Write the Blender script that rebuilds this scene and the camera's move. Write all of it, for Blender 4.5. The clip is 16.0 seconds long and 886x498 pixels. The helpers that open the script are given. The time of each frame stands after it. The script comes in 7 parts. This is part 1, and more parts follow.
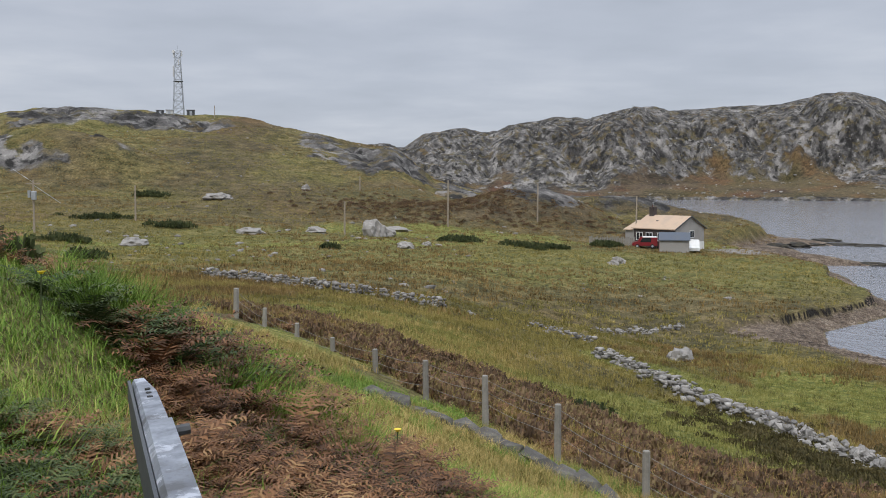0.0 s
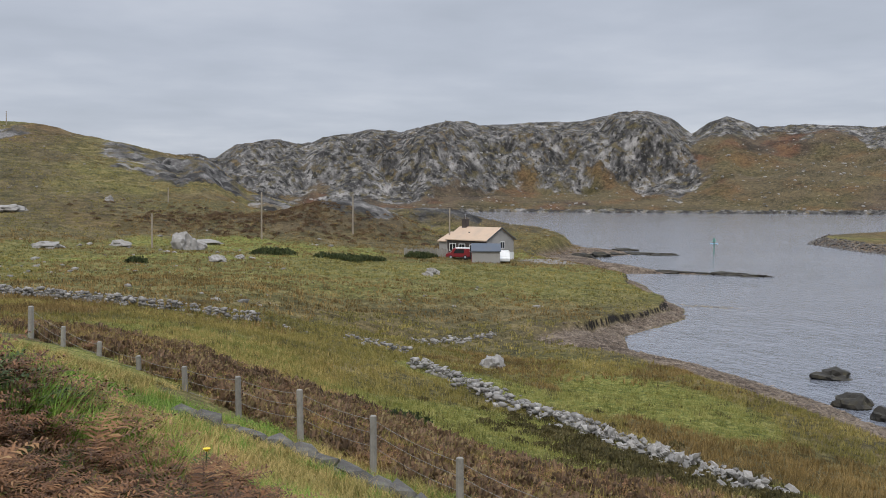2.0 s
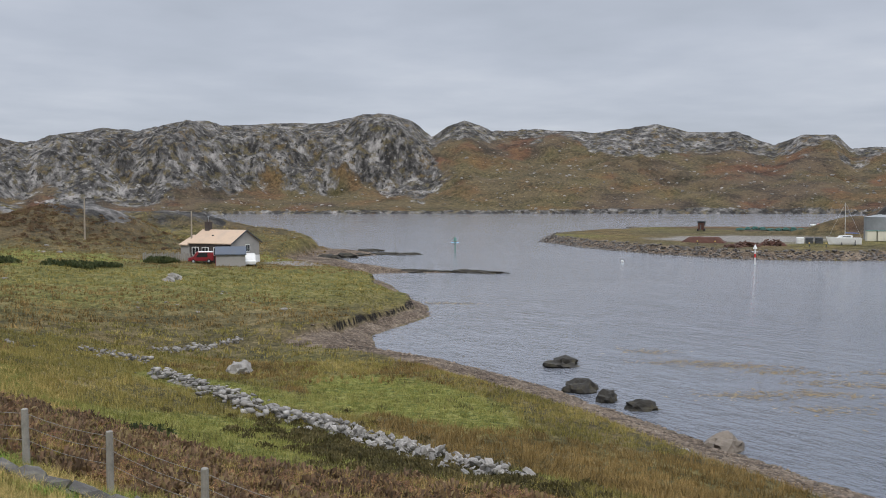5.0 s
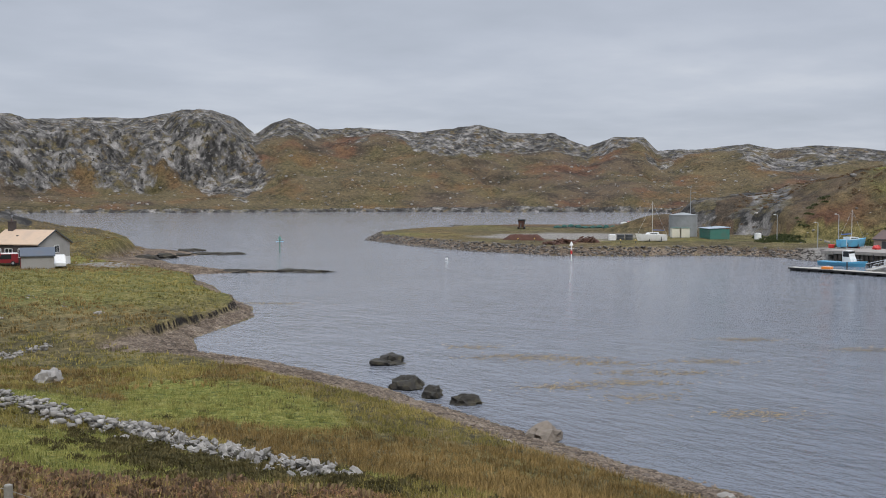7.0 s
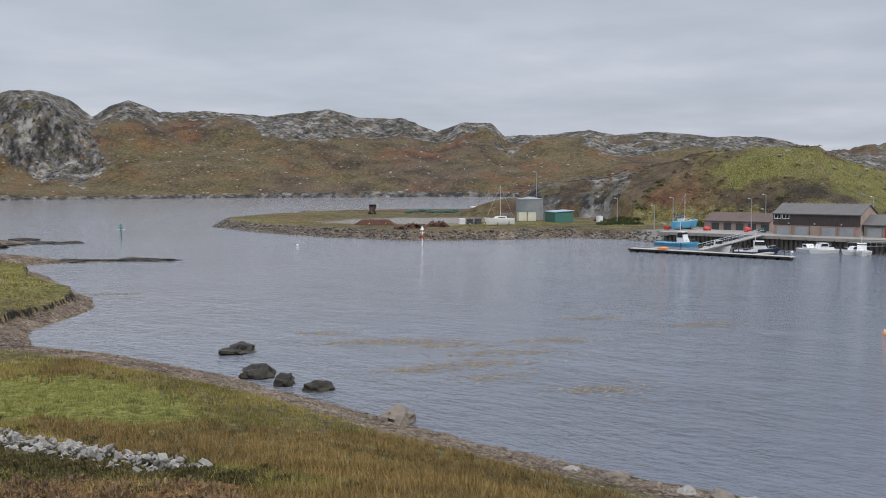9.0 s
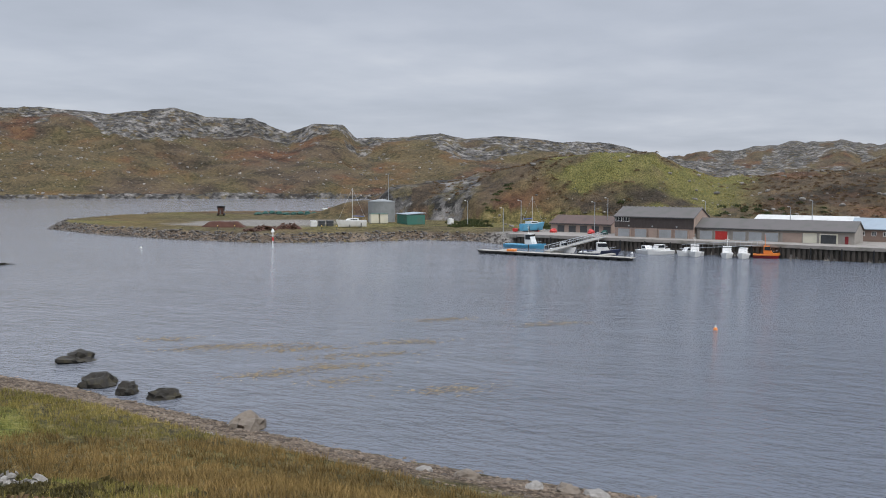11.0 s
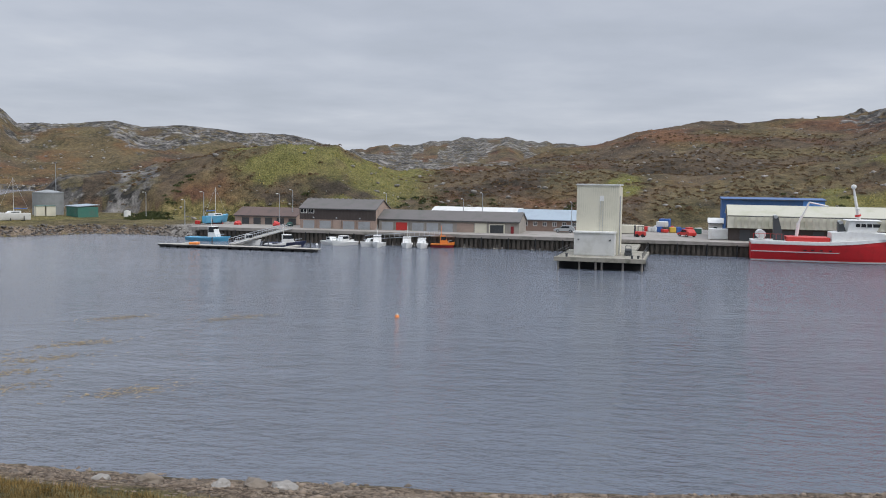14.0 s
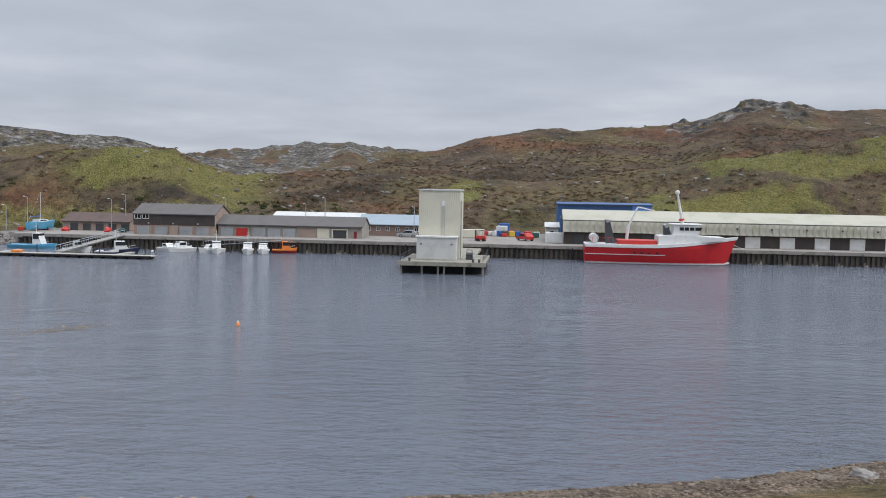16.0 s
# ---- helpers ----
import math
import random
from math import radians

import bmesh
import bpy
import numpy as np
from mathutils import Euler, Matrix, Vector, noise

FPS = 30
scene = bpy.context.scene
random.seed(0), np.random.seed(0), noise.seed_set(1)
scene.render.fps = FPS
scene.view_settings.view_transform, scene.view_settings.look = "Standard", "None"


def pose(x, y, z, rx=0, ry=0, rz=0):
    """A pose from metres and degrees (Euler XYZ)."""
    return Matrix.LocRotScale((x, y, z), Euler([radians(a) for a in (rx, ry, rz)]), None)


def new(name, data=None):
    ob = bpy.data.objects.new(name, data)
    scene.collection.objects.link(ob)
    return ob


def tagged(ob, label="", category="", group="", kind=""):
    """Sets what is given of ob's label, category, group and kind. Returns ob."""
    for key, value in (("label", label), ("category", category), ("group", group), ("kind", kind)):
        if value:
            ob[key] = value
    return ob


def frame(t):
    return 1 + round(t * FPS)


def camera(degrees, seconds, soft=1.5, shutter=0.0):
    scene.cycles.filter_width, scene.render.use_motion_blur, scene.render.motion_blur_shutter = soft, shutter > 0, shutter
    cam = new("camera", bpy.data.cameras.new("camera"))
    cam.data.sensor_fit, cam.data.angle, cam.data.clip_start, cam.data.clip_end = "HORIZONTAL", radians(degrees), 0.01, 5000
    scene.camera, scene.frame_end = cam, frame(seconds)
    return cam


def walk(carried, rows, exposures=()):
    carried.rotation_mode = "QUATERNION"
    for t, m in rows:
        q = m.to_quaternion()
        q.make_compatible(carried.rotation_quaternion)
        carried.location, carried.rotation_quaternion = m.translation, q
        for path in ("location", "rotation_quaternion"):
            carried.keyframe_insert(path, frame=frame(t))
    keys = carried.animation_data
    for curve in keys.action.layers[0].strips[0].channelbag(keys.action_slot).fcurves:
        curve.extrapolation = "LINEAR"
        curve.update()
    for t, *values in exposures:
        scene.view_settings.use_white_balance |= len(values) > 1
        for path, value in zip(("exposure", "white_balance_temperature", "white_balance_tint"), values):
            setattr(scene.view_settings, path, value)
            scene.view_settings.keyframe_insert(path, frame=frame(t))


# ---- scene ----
cam = camera(50.95, 16.0, soft=1.0)
# seconds, yaw, pitch, roll: a person turns on the spot, the phone 0.15 m before the body
ROWS = [
    (0.0, 0.00, -4.00, 0.00),
    (0.5, -3.07, -3.96, 0.08),
    (1.0, -5.91, -3.79, 0.06),
    (1.5, -8.64, -3.52, 0.10),
    (2.0, -11.34, -3.24, 0.19),
    (2.5, -13.92, -2.93, 0.16),
    (3.0, -16.37, -2.80, 0.18),
    (3.5, -18.83, -2.88, 0.11),
    (4.0, -21.25, -3.06, 0.00),
    (6.5, -35.29, -3.06, -0.04),
    (7.0, -37.56, -3.23, 0.02),
    (7.5, -39.91, -3.63, 0.11),
    (8.0, -42.37, -4.05, 0.11),
    (8.5, -44.58, -4.25, -0.09),
    (9.0, -46.71, -4.16, -0.18),
    (11.5, -58.90, -4.12, 0.61),
    (12.0, -62.47, -4.23, 0.98),
    (12.5, -66.10, -4.23, 1.16),
    (13.0, -69.54, -4.28, 1.12),
    (13.5, -72.65, -4.35, 0.92),
    (14.0, -75.05, -4.33, 0.83),
    (14.5, -77.16, -4.22, 0.79),
    (15.0, -79.53, -4.17, 0.89),
    (15.5, -82.15, -4.02, 0.97),
    (16.0, -84.70, -3.87, 1.03),
]
EYE = 13.0
walk(cam, [(t, pose(-0.15 * math.sin(radians(yaw)), 0.15 * math.cos(radians(yaw)) - 0.15, EYE, 90 + pitch, 0, yaw) @ pose(0, 0, 0, 0, 0, roll)) for t, yaw, pitch, roll in ROWS])

# ---- world, sun ----
world = bpy.data.worlds.new("overcast")
scene.world = world
world.use_nodes = True


def nodes_of(owner):
    nt = owner.node_tree
    nt.nodes.clear()
    return nt


def nd(nt, kind, **values):
    """A node with its settings (lower-case names) and unlinked inputs (names starting with in_, or numbers as i0)."""
    node = nt.nodes.new(kind)
    for key, value in values.items():
        if key.startswith("in_"):
            node.inputs[key[3:].replace("_", " ")].default_value = value
        elif key[0] == "i" and key[1:].isdigit():
            node.inputs[int(key[1:])].default_value = value
        else:
            setattr(node, key, value)
    return node


def ramp(nt, fac, *stops):
    node = nt.nodes.new("ShaderNodeValToRGB")
    el = node.color_ramp.elements
    while len(el) < len(stops):
        el.new(0.5)
    for e, (p, c) in zip(el, stops):
        e.position = p
        e.color = (c, c, c, 1) if isinstance(c, (int, float)) else (*c, 1)
    nt.links.new(fac, node.inputs[0])
    return node.outputs[0]


def mix(nt, fac, a, b, blend="MIX"):
    node = nt.nodes.new("ShaderNodeMix")
    node.data_type, node.blend_type = "RGBA", blend
    for slot, value in ((0, fac), (6, a), (7, b)):
        if isinstance(value, bpy.types.NodeSocket):
            nt.links.new(value, node.inputs[slot])
        elif isinstance(value, (int, float)):
            node.inputs[slot].default_value = value if slot == 0 else (value, value, value, 1)
        else:
            node.inputs[slot].default_value = (*value, 1)
    return node.outputs[2]


def maths(nt, op, a, b=0.0, clamp=False):
    node = nt.nodes.new("ShaderNodeMath")
    node.operation, node.use_clamp = op, clamp
    for slot, value in ((0, a), (1, b)):
        if isinstance(value, bpy.types.NodeSocket):
            nt.links.new(value, node.inputs[slot])
        else:
            node.inputs[slot].default_value = value
    return node.outputs[0]


def noise_of(nt, vec, scale, detail=4.0, rough=0.55, lac=2.0):
    node = nd(nt, "ShaderNodeTexNoise", in_Scale=scale, in_Detail=detail, in_Roughness=rough, in_Lacunarity=lac)
    nt.links.new(vec, node.inputs["Vector"])
    return node.outputs["Fac"]


def build_sky():
    nt = nodes_of(world)
    L = nt.links.new
    sky = nd(nt, "ShaderNodeTexSky", sky_type="NISHITA", sun_disc=False, sun_elevation=radians(48), sun_rotation=radians(200))
    co = nd(nt, "ShaderNodeTexCoord")
    sep = nd(nt, "ShaderNodeSeparateXYZ")
    L(co.outputs["Generated"], sep.inputs[0])
    up = maths(nt, "MAXIMUM", sep.outputs[2], 0.0)
    # cloud layer seen in perspective: direction divided by height
    flat = maths(nt, "ADD", up, 0.09)
    com = nd(nt, "ShaderNodeCombineXYZ")
    L(maths(nt, "DIVIDE", sep.outputs[0], flat), com.inputs[0])
    L(maths(nt, "DIVIDE", sep.outputs[1], flat), com.inputs[1])
    big = noise_of(nt, com.outputs[0], 0.55, 6.0, 0.52)
    fine = noise_of(nt, com.outputs[0], 1.9, 5.0, 0.5)
    both = maths(nt, "ADD", maths(nt, "MULTIPLY", big, 0.72), maths(nt, "MULTIPLY", fine, 0.28))
    cloud = ramp(nt, both, (0.32, (0.425, 0.465, 0.54)), (0.47, (0.485, 0.525, 0.61)), (0.57, (0.54, 0.578, 0.66)), (0.70, (0.64, 0.67, 0.735)))
    # overcast sky grows brighter to the zenith
    gain = maths(nt, "ADD", 1.0, maths(nt, "MULTIPLY", maths(nt, "MAXIMUM", maths(nt, "SUBTRACT", up, 0.2), 0.0), 3.2))
    grey = mix(nt, 1.0, cloud, gain, "MULTIPLY")
    # thinner cloud: some of the clear sky's light comes through
    dim = mix(nt, 1.0, sky.outputs[0], 0.1, "MULTIPLY")
    out = mix(nt, 0.93, dim, grey)
    bg = nd(nt, "ShaderNodeBackground", in_Strength=1.0)
    L(out, bg.inputs[0])
    L(bg.outputs[0], nd(nt, "ShaderNodeOutputWorld").inputs[0])


build_sky()
sun = new("sun", bpy.data.lights.new("sun", "SUN"))
sun.data.energy, sun.data.angle, sun.data.color = 1.5, radians(16), (1.0, 0.96, 0.9)
sun.matrix_basis = pose(0, 0, 300, 42, 0, -20)
scene.view_settings.exposure = 0.0

# ---- terrain: heights as a function of place ----
TABLE = np.random.RandomState(7).rand(256, 256)


def value_noise(x, y, seed=0):
    x, y = x + seed * 17.37, y + seed * 43.71
    ix, iy = np.floor(x).astype(int), np.floor(y).astype(int)
    fx, fy = x - ix, y - iy
    fx, fy = fx * fx * fx * (fx * (fx * 6 - 15) + 10), fy * fy * fy * (fy * (fy * 6 - 15) + 10)
    a, b = TABLE[ix & 255, iy & 255], TABLE[(ix + 1) & 255, iy & 255]
    c, d = TABLE[ix & 255, (iy + 1) & 255], TABLE[(ix + 1) & 255, (iy + 1) & 255]
    return (a + (b - a) * fx) * (1 - fy) + (c + (d - c) * fx) * fy


def fbm(x, y, size, octaves=4, seed=0, gain=0.5):
    """Noise of about -1 to 1 whose largest lumps are size metres across."""
    total, amp, norm = 0.0, 1.0, 0.0
    for k in range(octaves):
        c, s = math.cos(0.6 * k), math.sin(0.6 * k)
        total = total + amp * (2 * value_noise((c * x - s * y) / size, (s * x + c * y) / size, seed + 3 * k) - 1)
        norm, amp, size = norm + amp, amp * gain, size / 2.03
    return total / norm * 1.6


def ridged(x, y, size, octaves=5, seed=0):
    total, amp, norm = 0.0, 1.0, 0.0
    for k in range(octaves):
        c, s = math.cos(0.8 * k + 0.3), math.sin(0.8 * k + 0.3)
        total = total + amp * (1 - np.abs(2 * value_noise((c * x - s * y) / size, (s * x + c * y) / size, seed + 5 * k) - 1) * 1.6)
        norm, amp, size = norm + amp, amp * 0.58, size / 2.1
    return total / norm


def smooth(a, b, v):
    u = np.clip((v - a) / (b - a), 0, 1)
    return u * u * (3 - 2 * u)


def inside_distance(x, y, ring):
    """Metres to the edge of a closed ring: positive inside, negative outside."""
    best, odd = np.full(x.shape, 1e9), np.zeros(x.shape, bool)
    for (ax, ay), (bx, by) in zip(ring, ring[1:] + ring[:1]):
        dx, dy = bx - ax, by - ay
        u = np.clip(((x - ax) * dx + (y - ay) * dy) / (dx * dx + dy * dy), 0, 1)
        best = np.minimum(best, (x - ax - u * dx) ** 2 + (y - ay - u * dy) ** 2)
        cross = (ay > y) != (by > y)
        odd ^= cross & (x < ax + (y - ay) / (dy if dy else 1e-9) * dx)
    return np.where(odd, 1, -1) * np.sqrt(best)


def along(az, line, column):
    return np.interp(az, [p[0] for p in line], [p[column] for p in line])


# the near coast, from the back of the headland round the cove and along the beach
NEAR_COAST = [(-900, 700), (60, 520), (30, 420), (38, 330), (50, 292), (74, 258), (83, 226), (75, 198), (61, 181), (56, 163), (59, 148),
              (56, 128), (51, 112), (49, 101), (45, 92), (40, 87), (33.5, 81), (30.8, 73.5), (33.3, 67), (34.6, 60), (35, 51), (34.6, 42),
              (34.4, 36), (34.4, 29), (34.8, 23), (36, 15.5), (37.2, 7.7), (39.6, -1.7), (42.5, -9.5), (46.8, -18.5), (62, -36), (90, -70),
              (130, -92), (180, -100), (200, -700), (-900, -700)]
# the far side: quay, breakwater, and the shore that runs out to the far hills
HARBOUR = [(171.8, -110), (171.8, -60), (171.8, 0), (171.8, 45), (171.8, 97), (178, 112), (175, 125), (157, 134), (144, 146), (140.5, 170), (142.5, 200),
           (151, 233), (163, 250), (200, 272), (240, 268), (275, 242), (300, 236), (460, 368), (640, 500), (3000, 2200), (3000, -700), (200, -700)]
SPOTS = []


def spots(az, *pairs):
    """Heights of the near land at some distances along a bearing from where the camera stands."""
    for d, z in pairs:
        SPOTS.append((d * math.sin(radians(az)), d * math.cos(radians(az)), z))


spots(0, (0, 11.4), (5, 10.9), (10, 9.8), (16, 9.0), (28, 7.6), (50, 5.6), (75, 4.9), (125, 4.3), (160, 5.4), (220, 9.0))
spots(-25, (5, 11.7), (9, 12.2), (14, 11.7), (30, 9.6), (60, 7.5), (105, 6.3), (160, 8.5), (230, 15))
spots(-12, (5, 11.2), (10, 10.9), (18, 10.2), (30, 9.0), (50, 7.4), (80, 6.0), (120, 5.4), (170, 8.0))
spots(13, (5, 10.6), (12, 8.7), (25, 6.2), (38, 4.2), (55, 2.6), (72, 1.6), (86, 1.5), (105, 2.4), (150, 2.8), (200, 3.0))
spots(18, (84, 1.6), (110, 2.2), (135, 2.0), (190, 2.0))
spots(30, (5, 10.4), (12, 8.5), (27, 4.9), (45, 2.6), (58, 1.4))
spots(45, (12, 8.4), (25, 4.9), (40, 1.7))
spots(60, (5, 10.3), (12, 8.2), (20, 5.6), (30, 2.2))
spots(90, (12, 8.2), (25, 4.0), (33, 1.6))
spots(112, (12, 8.5), (30, 3.8), (40, 1.5))
spots(180, (8, 11.5), (40, 14))
spots(-90, (8, 12.2), (30, 16), (90, 20))
SP = np.array(SPOTS)


def kernel(d2):
    return np.sqrt(d2 + 9.0)


WEIGHTS = np.linalg.solve(
    np.block([[kernel(((SP[:, None, :2] - SP[None, :, :2]) ** 2).sum(2)), np.ones((len(SP), 1))], [np.ones((1, len(SP))), np.zeros((1, 1))]]),
    np.append(SP[:, 2], 0))


def near_land(x, y):
    z = np.full(x.shape, WEIGHTS[-1])
    for (sx, sy, _), w in zip(SPOTS, WEIGHTS):
        z = z + w * kernel((x - sx) ** 2 + (y - sy) ** 2)
    return z


# crests as bearing, distance, height over the sea
MAST_HILL = [(-60, 330, 30), (-40, 330, 32), (-25.3, 330, 35), (-23.6, 330, 37.2), (-20.9, 330, 38.2), (-16.9, 330, 37), (-14.8, 325, 35.8), (-12.4, 320, 35.2),
             (-9, 310, 30.7), (-6.3, 300, 27), (-2.9, 290, 24.1), (-0.5, 270, 14), (2.3, 250, 10.1), (4.4, 230, 9.6), (8, 220, 7), (12, 220, 3)]
FAR_HILLS = [(-14, 980, 40), (-2.4, 980, 52), (-1.1, 990, 65.6), (1.4, 1000, 72.4), (2.8, 1000, 66.6), (4.3, 1000, 75), (6.9, 1000, 84), (8.8, 1000, 81.5),
             (11.6, 1010, 93.7), (13.6, 1010, 88.5), (16, 1010, 91.5), (19.8, 1010, 94), (21.7, 1010, 102), (23.7, 1010, 103), (25, 1005, 95), (26.2, 1000, 79),
             (27.2, 1000, 89), (28.2, 1000, 95), (29.9, 1000, 85)]
FAR_HILLS_B = [(30, 1000, 85), (32.9, 1010, 87), (36, 1010, 82), (39.8, 1020, 91), (41.6, 1020, 82.5), (44.3, 1020, 81), (46.4, 1010, 66), (47.9, 1000, 75.5),
               (49.7, 1000, 74), (50.5, 1000, 61), (53.2, 1020, 63), (55.6, 1020, 67), (57.2, 1020, 62), (59.6, 1020, 65), (63, 1020, 58.5), (65.8, 1020, 58),
               (67.6, 1020, 49), (70, 1050, 40), (75, 1050, 28)]
INLAND = [(60, 1400, 40), (67, 1400, 50), (70, 1400, 56), (72, 1400, 63.5), (75.1, 1400, 73), (77.1, 1400, 74), (78.8, 1400, 81), (80.1, 1400, 72), (83, 1400, 73), (84.3, 1400, 63), (90, 1400, 50)]
DOME = [(50, 300, 1), (51.8, 300, 6), (52.6, 300, 10.5), (55.6, 295, 13.3), (59.7, 285, 17.3), (62.4, 280, 19.8), (65.8, 275, 22.4), (68.6, 275, 21.4), (70.7, 285, 17.6),
        (72.1, 300, 15), (75.5, 310, 15.5), (79.6, 320, 18), (81.7, 330, 20), (84, 340, 20)]
RIGHT_HILL = [(76, 400, 13), (79.6, 420, 19.5), (81.7, 430, 25.5), (84.3, 440, 28.8), (87.2, 450, 35.8), (90.6, 460, 40.5), (95.4, 480, 43.5), (98.7, 490, 46), (100.6, 495, 51),
              (102.1, 500, 57), (103.4, 500, 58), (105.5, 500, 55.4), (107.9, 500, 53.8), (110, 500, 53.5), (116, 500, 52), (135, 500, 45)]
RIGHT_SHOULDER = [(84, 290, 13.5), (92, 290, 15.4), (98.8, 290, 19.3), (105, 290, 25.4), (110, 290, 28.6), (116, 290, 31), (135, 290, 30)]


def ridge(d, az, crest, foot, foot_z, power=1.0, back=0.6):
    """A hill whose crest runs along the bearings; it climbs from foot to the crest and falls away behind it."""
    top_d, top_z = along(az, crest, 1), along(az, crest, 2)
    u = np.clip((d - foot) / (top_d - foot), 0, 1)
    up = foot_z + (top_z - foot_z) * u ** power
    return np.where(d <= top_d, up, top_z - back * top_z * smooth(0, 1, (d - top_d) / (0.8 * top_d)))


def mound(x, y, cx, cy, rx, ry, height, turn=0):
    c, s = math.cos(radians(turn)), math.sin(radians(turn))
    u, v = (c * (x - cx) + s * (y - cy)) / rx, (-s * (x - cx) + c * (y - cy)) / ry
    return height * np.exp(-(u * u + v * v) ** 1.2)


def crag(x, y, size, seed):
    """Blocky rock relief of about 0 to 1."""
    r = np.clip(ridged(x + 6 * fbm(x, y, 25, 3, seed + 40), y + 6 * fbm(x, y, 25, 3, seed + 41), size, 5, seed), 0, 1)
    return r


def billow(x, y, size, octaves=5, seed=0):
    """Rounded bosses parted by sharp creases, about 0 to 1."""
    total, amp, norm = 0.0, 1.0, 0.0
    for k in range(octaves):
        c, s = math.cos(0.35 * k), math.sin(0.35 * k)
        total = total + amp * np.sqrt(np.abs(2 * value_noise((c * x - s * y) / size, (s * x + c * y) / size, seed + 5 * k) - 1) + 0.01)
        norm, amp, size = norm + amp, amp * 0.55, size / 2.1
    return total / norm


def terrain(x, y):
    """Height of the ground, and how much of it is rock, heather, lush grass, and beach."""
    x, y = np.asarray(x, float), np.asarray(y, float)
    d, az = np.hypot(x, y), np.degrees(np.arctan2(x, y))
    near_in, harb_in = inside_distance(x, y, NEAR_COAST), inside_distance(x, y, HARBOUR)
    bar = mound(x, y, 71, 147, 18, 3.0, 1.35, -31) + mound(x, y, 62, 158, 9, 9, 1.15) + mound(x, y, 65, 176, 9, 14, 1.2) + mound(x, y, 80, 201, 17, 8, 1.35, -20)
    sea = bar - np.minimum(1.1, 0.14 * np.minimum(np.maximum(-near_in, 0), np.maximum(-harb_in, 0)))
    wob = fbm(x, y, 9, 4, 11)
    # near land
    base = near_land(x, y)
    hill = ridge(d, az, MAST_HILL, 150, 6.0, 1.15)
    hill_w = smooth(140, 230, d) * (1 - smooth(6, 14, az))
    rough_hill = fbm(x, y, 30, 5, 21)
    inland = np.where(d < 1, base, base * (1 - hill_w) + hill * hill_w)
    knolls = (mound(x, y, 20, 190, 16, 12, 5.2, 20) + mound(x, y, 8, 178, 14, 10, 2.4) + mound(x, y, 45, 232, 13, 9, 4.2) + mound(x, y, 66, 192, 11, 8, 2.6, 30)
              + mound(x, y, 60, 235, 25, 9, 1.3) + mound(x, y, -92, 214, 26, 14, 6.0, -20))
    inland = inland + knolls
    crest_u = d / np.maximum(along(az, MAST_HILL, 1), 1)
    scar = hill_w * smooth(1.02, 0.97, crest_u) * np.maximum(smooth(-26, -24, az) * smooth(-11.5, -13.5, az) * smooth(0.83, 0.9, crest_u), smooth(-9.5, -7.5, az) * smooth(3, 1, az) * smooth(0.72, 0.82, crest_u))
    scar = np.maximum(scar, np.exp(-(((x + 92) / 23) ** 2 + ((y - 210) / 14) ** 2) ** 2))
    scar = scar * smooth(-0.55, 0.05, fbm(x, y, 16, 4, 86))
    inland = inland + scar * 5.0 * (billow(x, y, 9, 4, 88) - 0.55)
    inland = inland + wob * (0.10 + 0.25 * smooth(25, 90, d)) * smooth(3, 12, d) + rough_hill * 1.6 * hill_w
    beach_w = 4.7 + 1.1 * fbm(x, y, 11, 2, 31)
    bank = 0.25 * near_in + 0.10 * fbm(x, y, 2.2, 3, 33)
    # the headland ends in a low undercut bank above the cove
    cove = smooth(77.5, 81, y) * (1 - smooth(135, 150, y)) * smooth(5, 18, x)
    beach_w = beach_w * (1 - cove) + (2.5 + 0.8 * fbm(x, y, 4, 2, 34)) * cove + mound(x, y, 26.5, 74.5, 5.5, 3.4, 5.0, 20)
    lip = smooth(beach_w, beach_w + 2.6 - 1.9 * cove, near_in)
    # band of the bank face where the lip's shadow is painted over peat
    peat_shade = np.where(near_in > 0, 4 * lip * (1 - lip) * cove, 0.0)
    near = np.minimum(bank, 1.0) * (1 - lip) + np.maximum(inland, 0.9 + 0.3 * cove) * lip
    # harbour land, breakwater and the hills behind
    flat = 2.0 + 0.6 * smooth(112, 96, y) + 0.12 * wob
    armour = 0.55 * np.maximum(harb_in, 0) + 0.25 * fbm(x, y, 1.6, 2, 35)
    flat = np.where(y > 100, np.minimum(flat, armour - 0.1), 2.3)
    foot = 222 / np.clip(np.sin(np.radians(np.clip(az, 40, 140))), 0.6, 1)
    quarry = smooth(58.6, 57.4, az) * smooth(50.5, 53, az)
    dome = ridge(d, az, DOME, foot + 6 * quarry, 2.3, 0.8 - 0.35 * quarry, 0.35)
    right = np.maximum(ridge(d, az, RIGHT_HILL, foot + 20, 2.3, 0.9, 0.3), ridge(d, az, RIGHT_SHOULDER, foot + 4, 2.3, 0.85, 0.2)) * smooth(74, 80, az)
    behind = np.maximum(np.maximum(dome * smooth(49.5, 51, az) * (1 - smooth(84, 95, az)), right), 2.3)
    behind = behind + (fbm(x, y, 24, 5, 51) * 1.5 + crag(x, y, 18, 53) * 1.3 - 0.4) * smooth(2.6, 7, behind)
    tor = smooth(97, 100, az + 1.5 * wob) * smooth(107, 105, az) * smooth(410, 450, d) * smooth(540, 510, d) * smooth(-0.35, 0.2, fbm(x, y, 20, 4, 92))
    behind = behind + tor * 7 * (billow(x, y, 16, 4, 94) - 0.5)
    behind = np.maximum(behind, 2 + mound(x, y, 236, 190, 9, 15, 5.5, 40))
    harbour = np.where(d > foot - 2, np.maximum(behind, flat), flat)
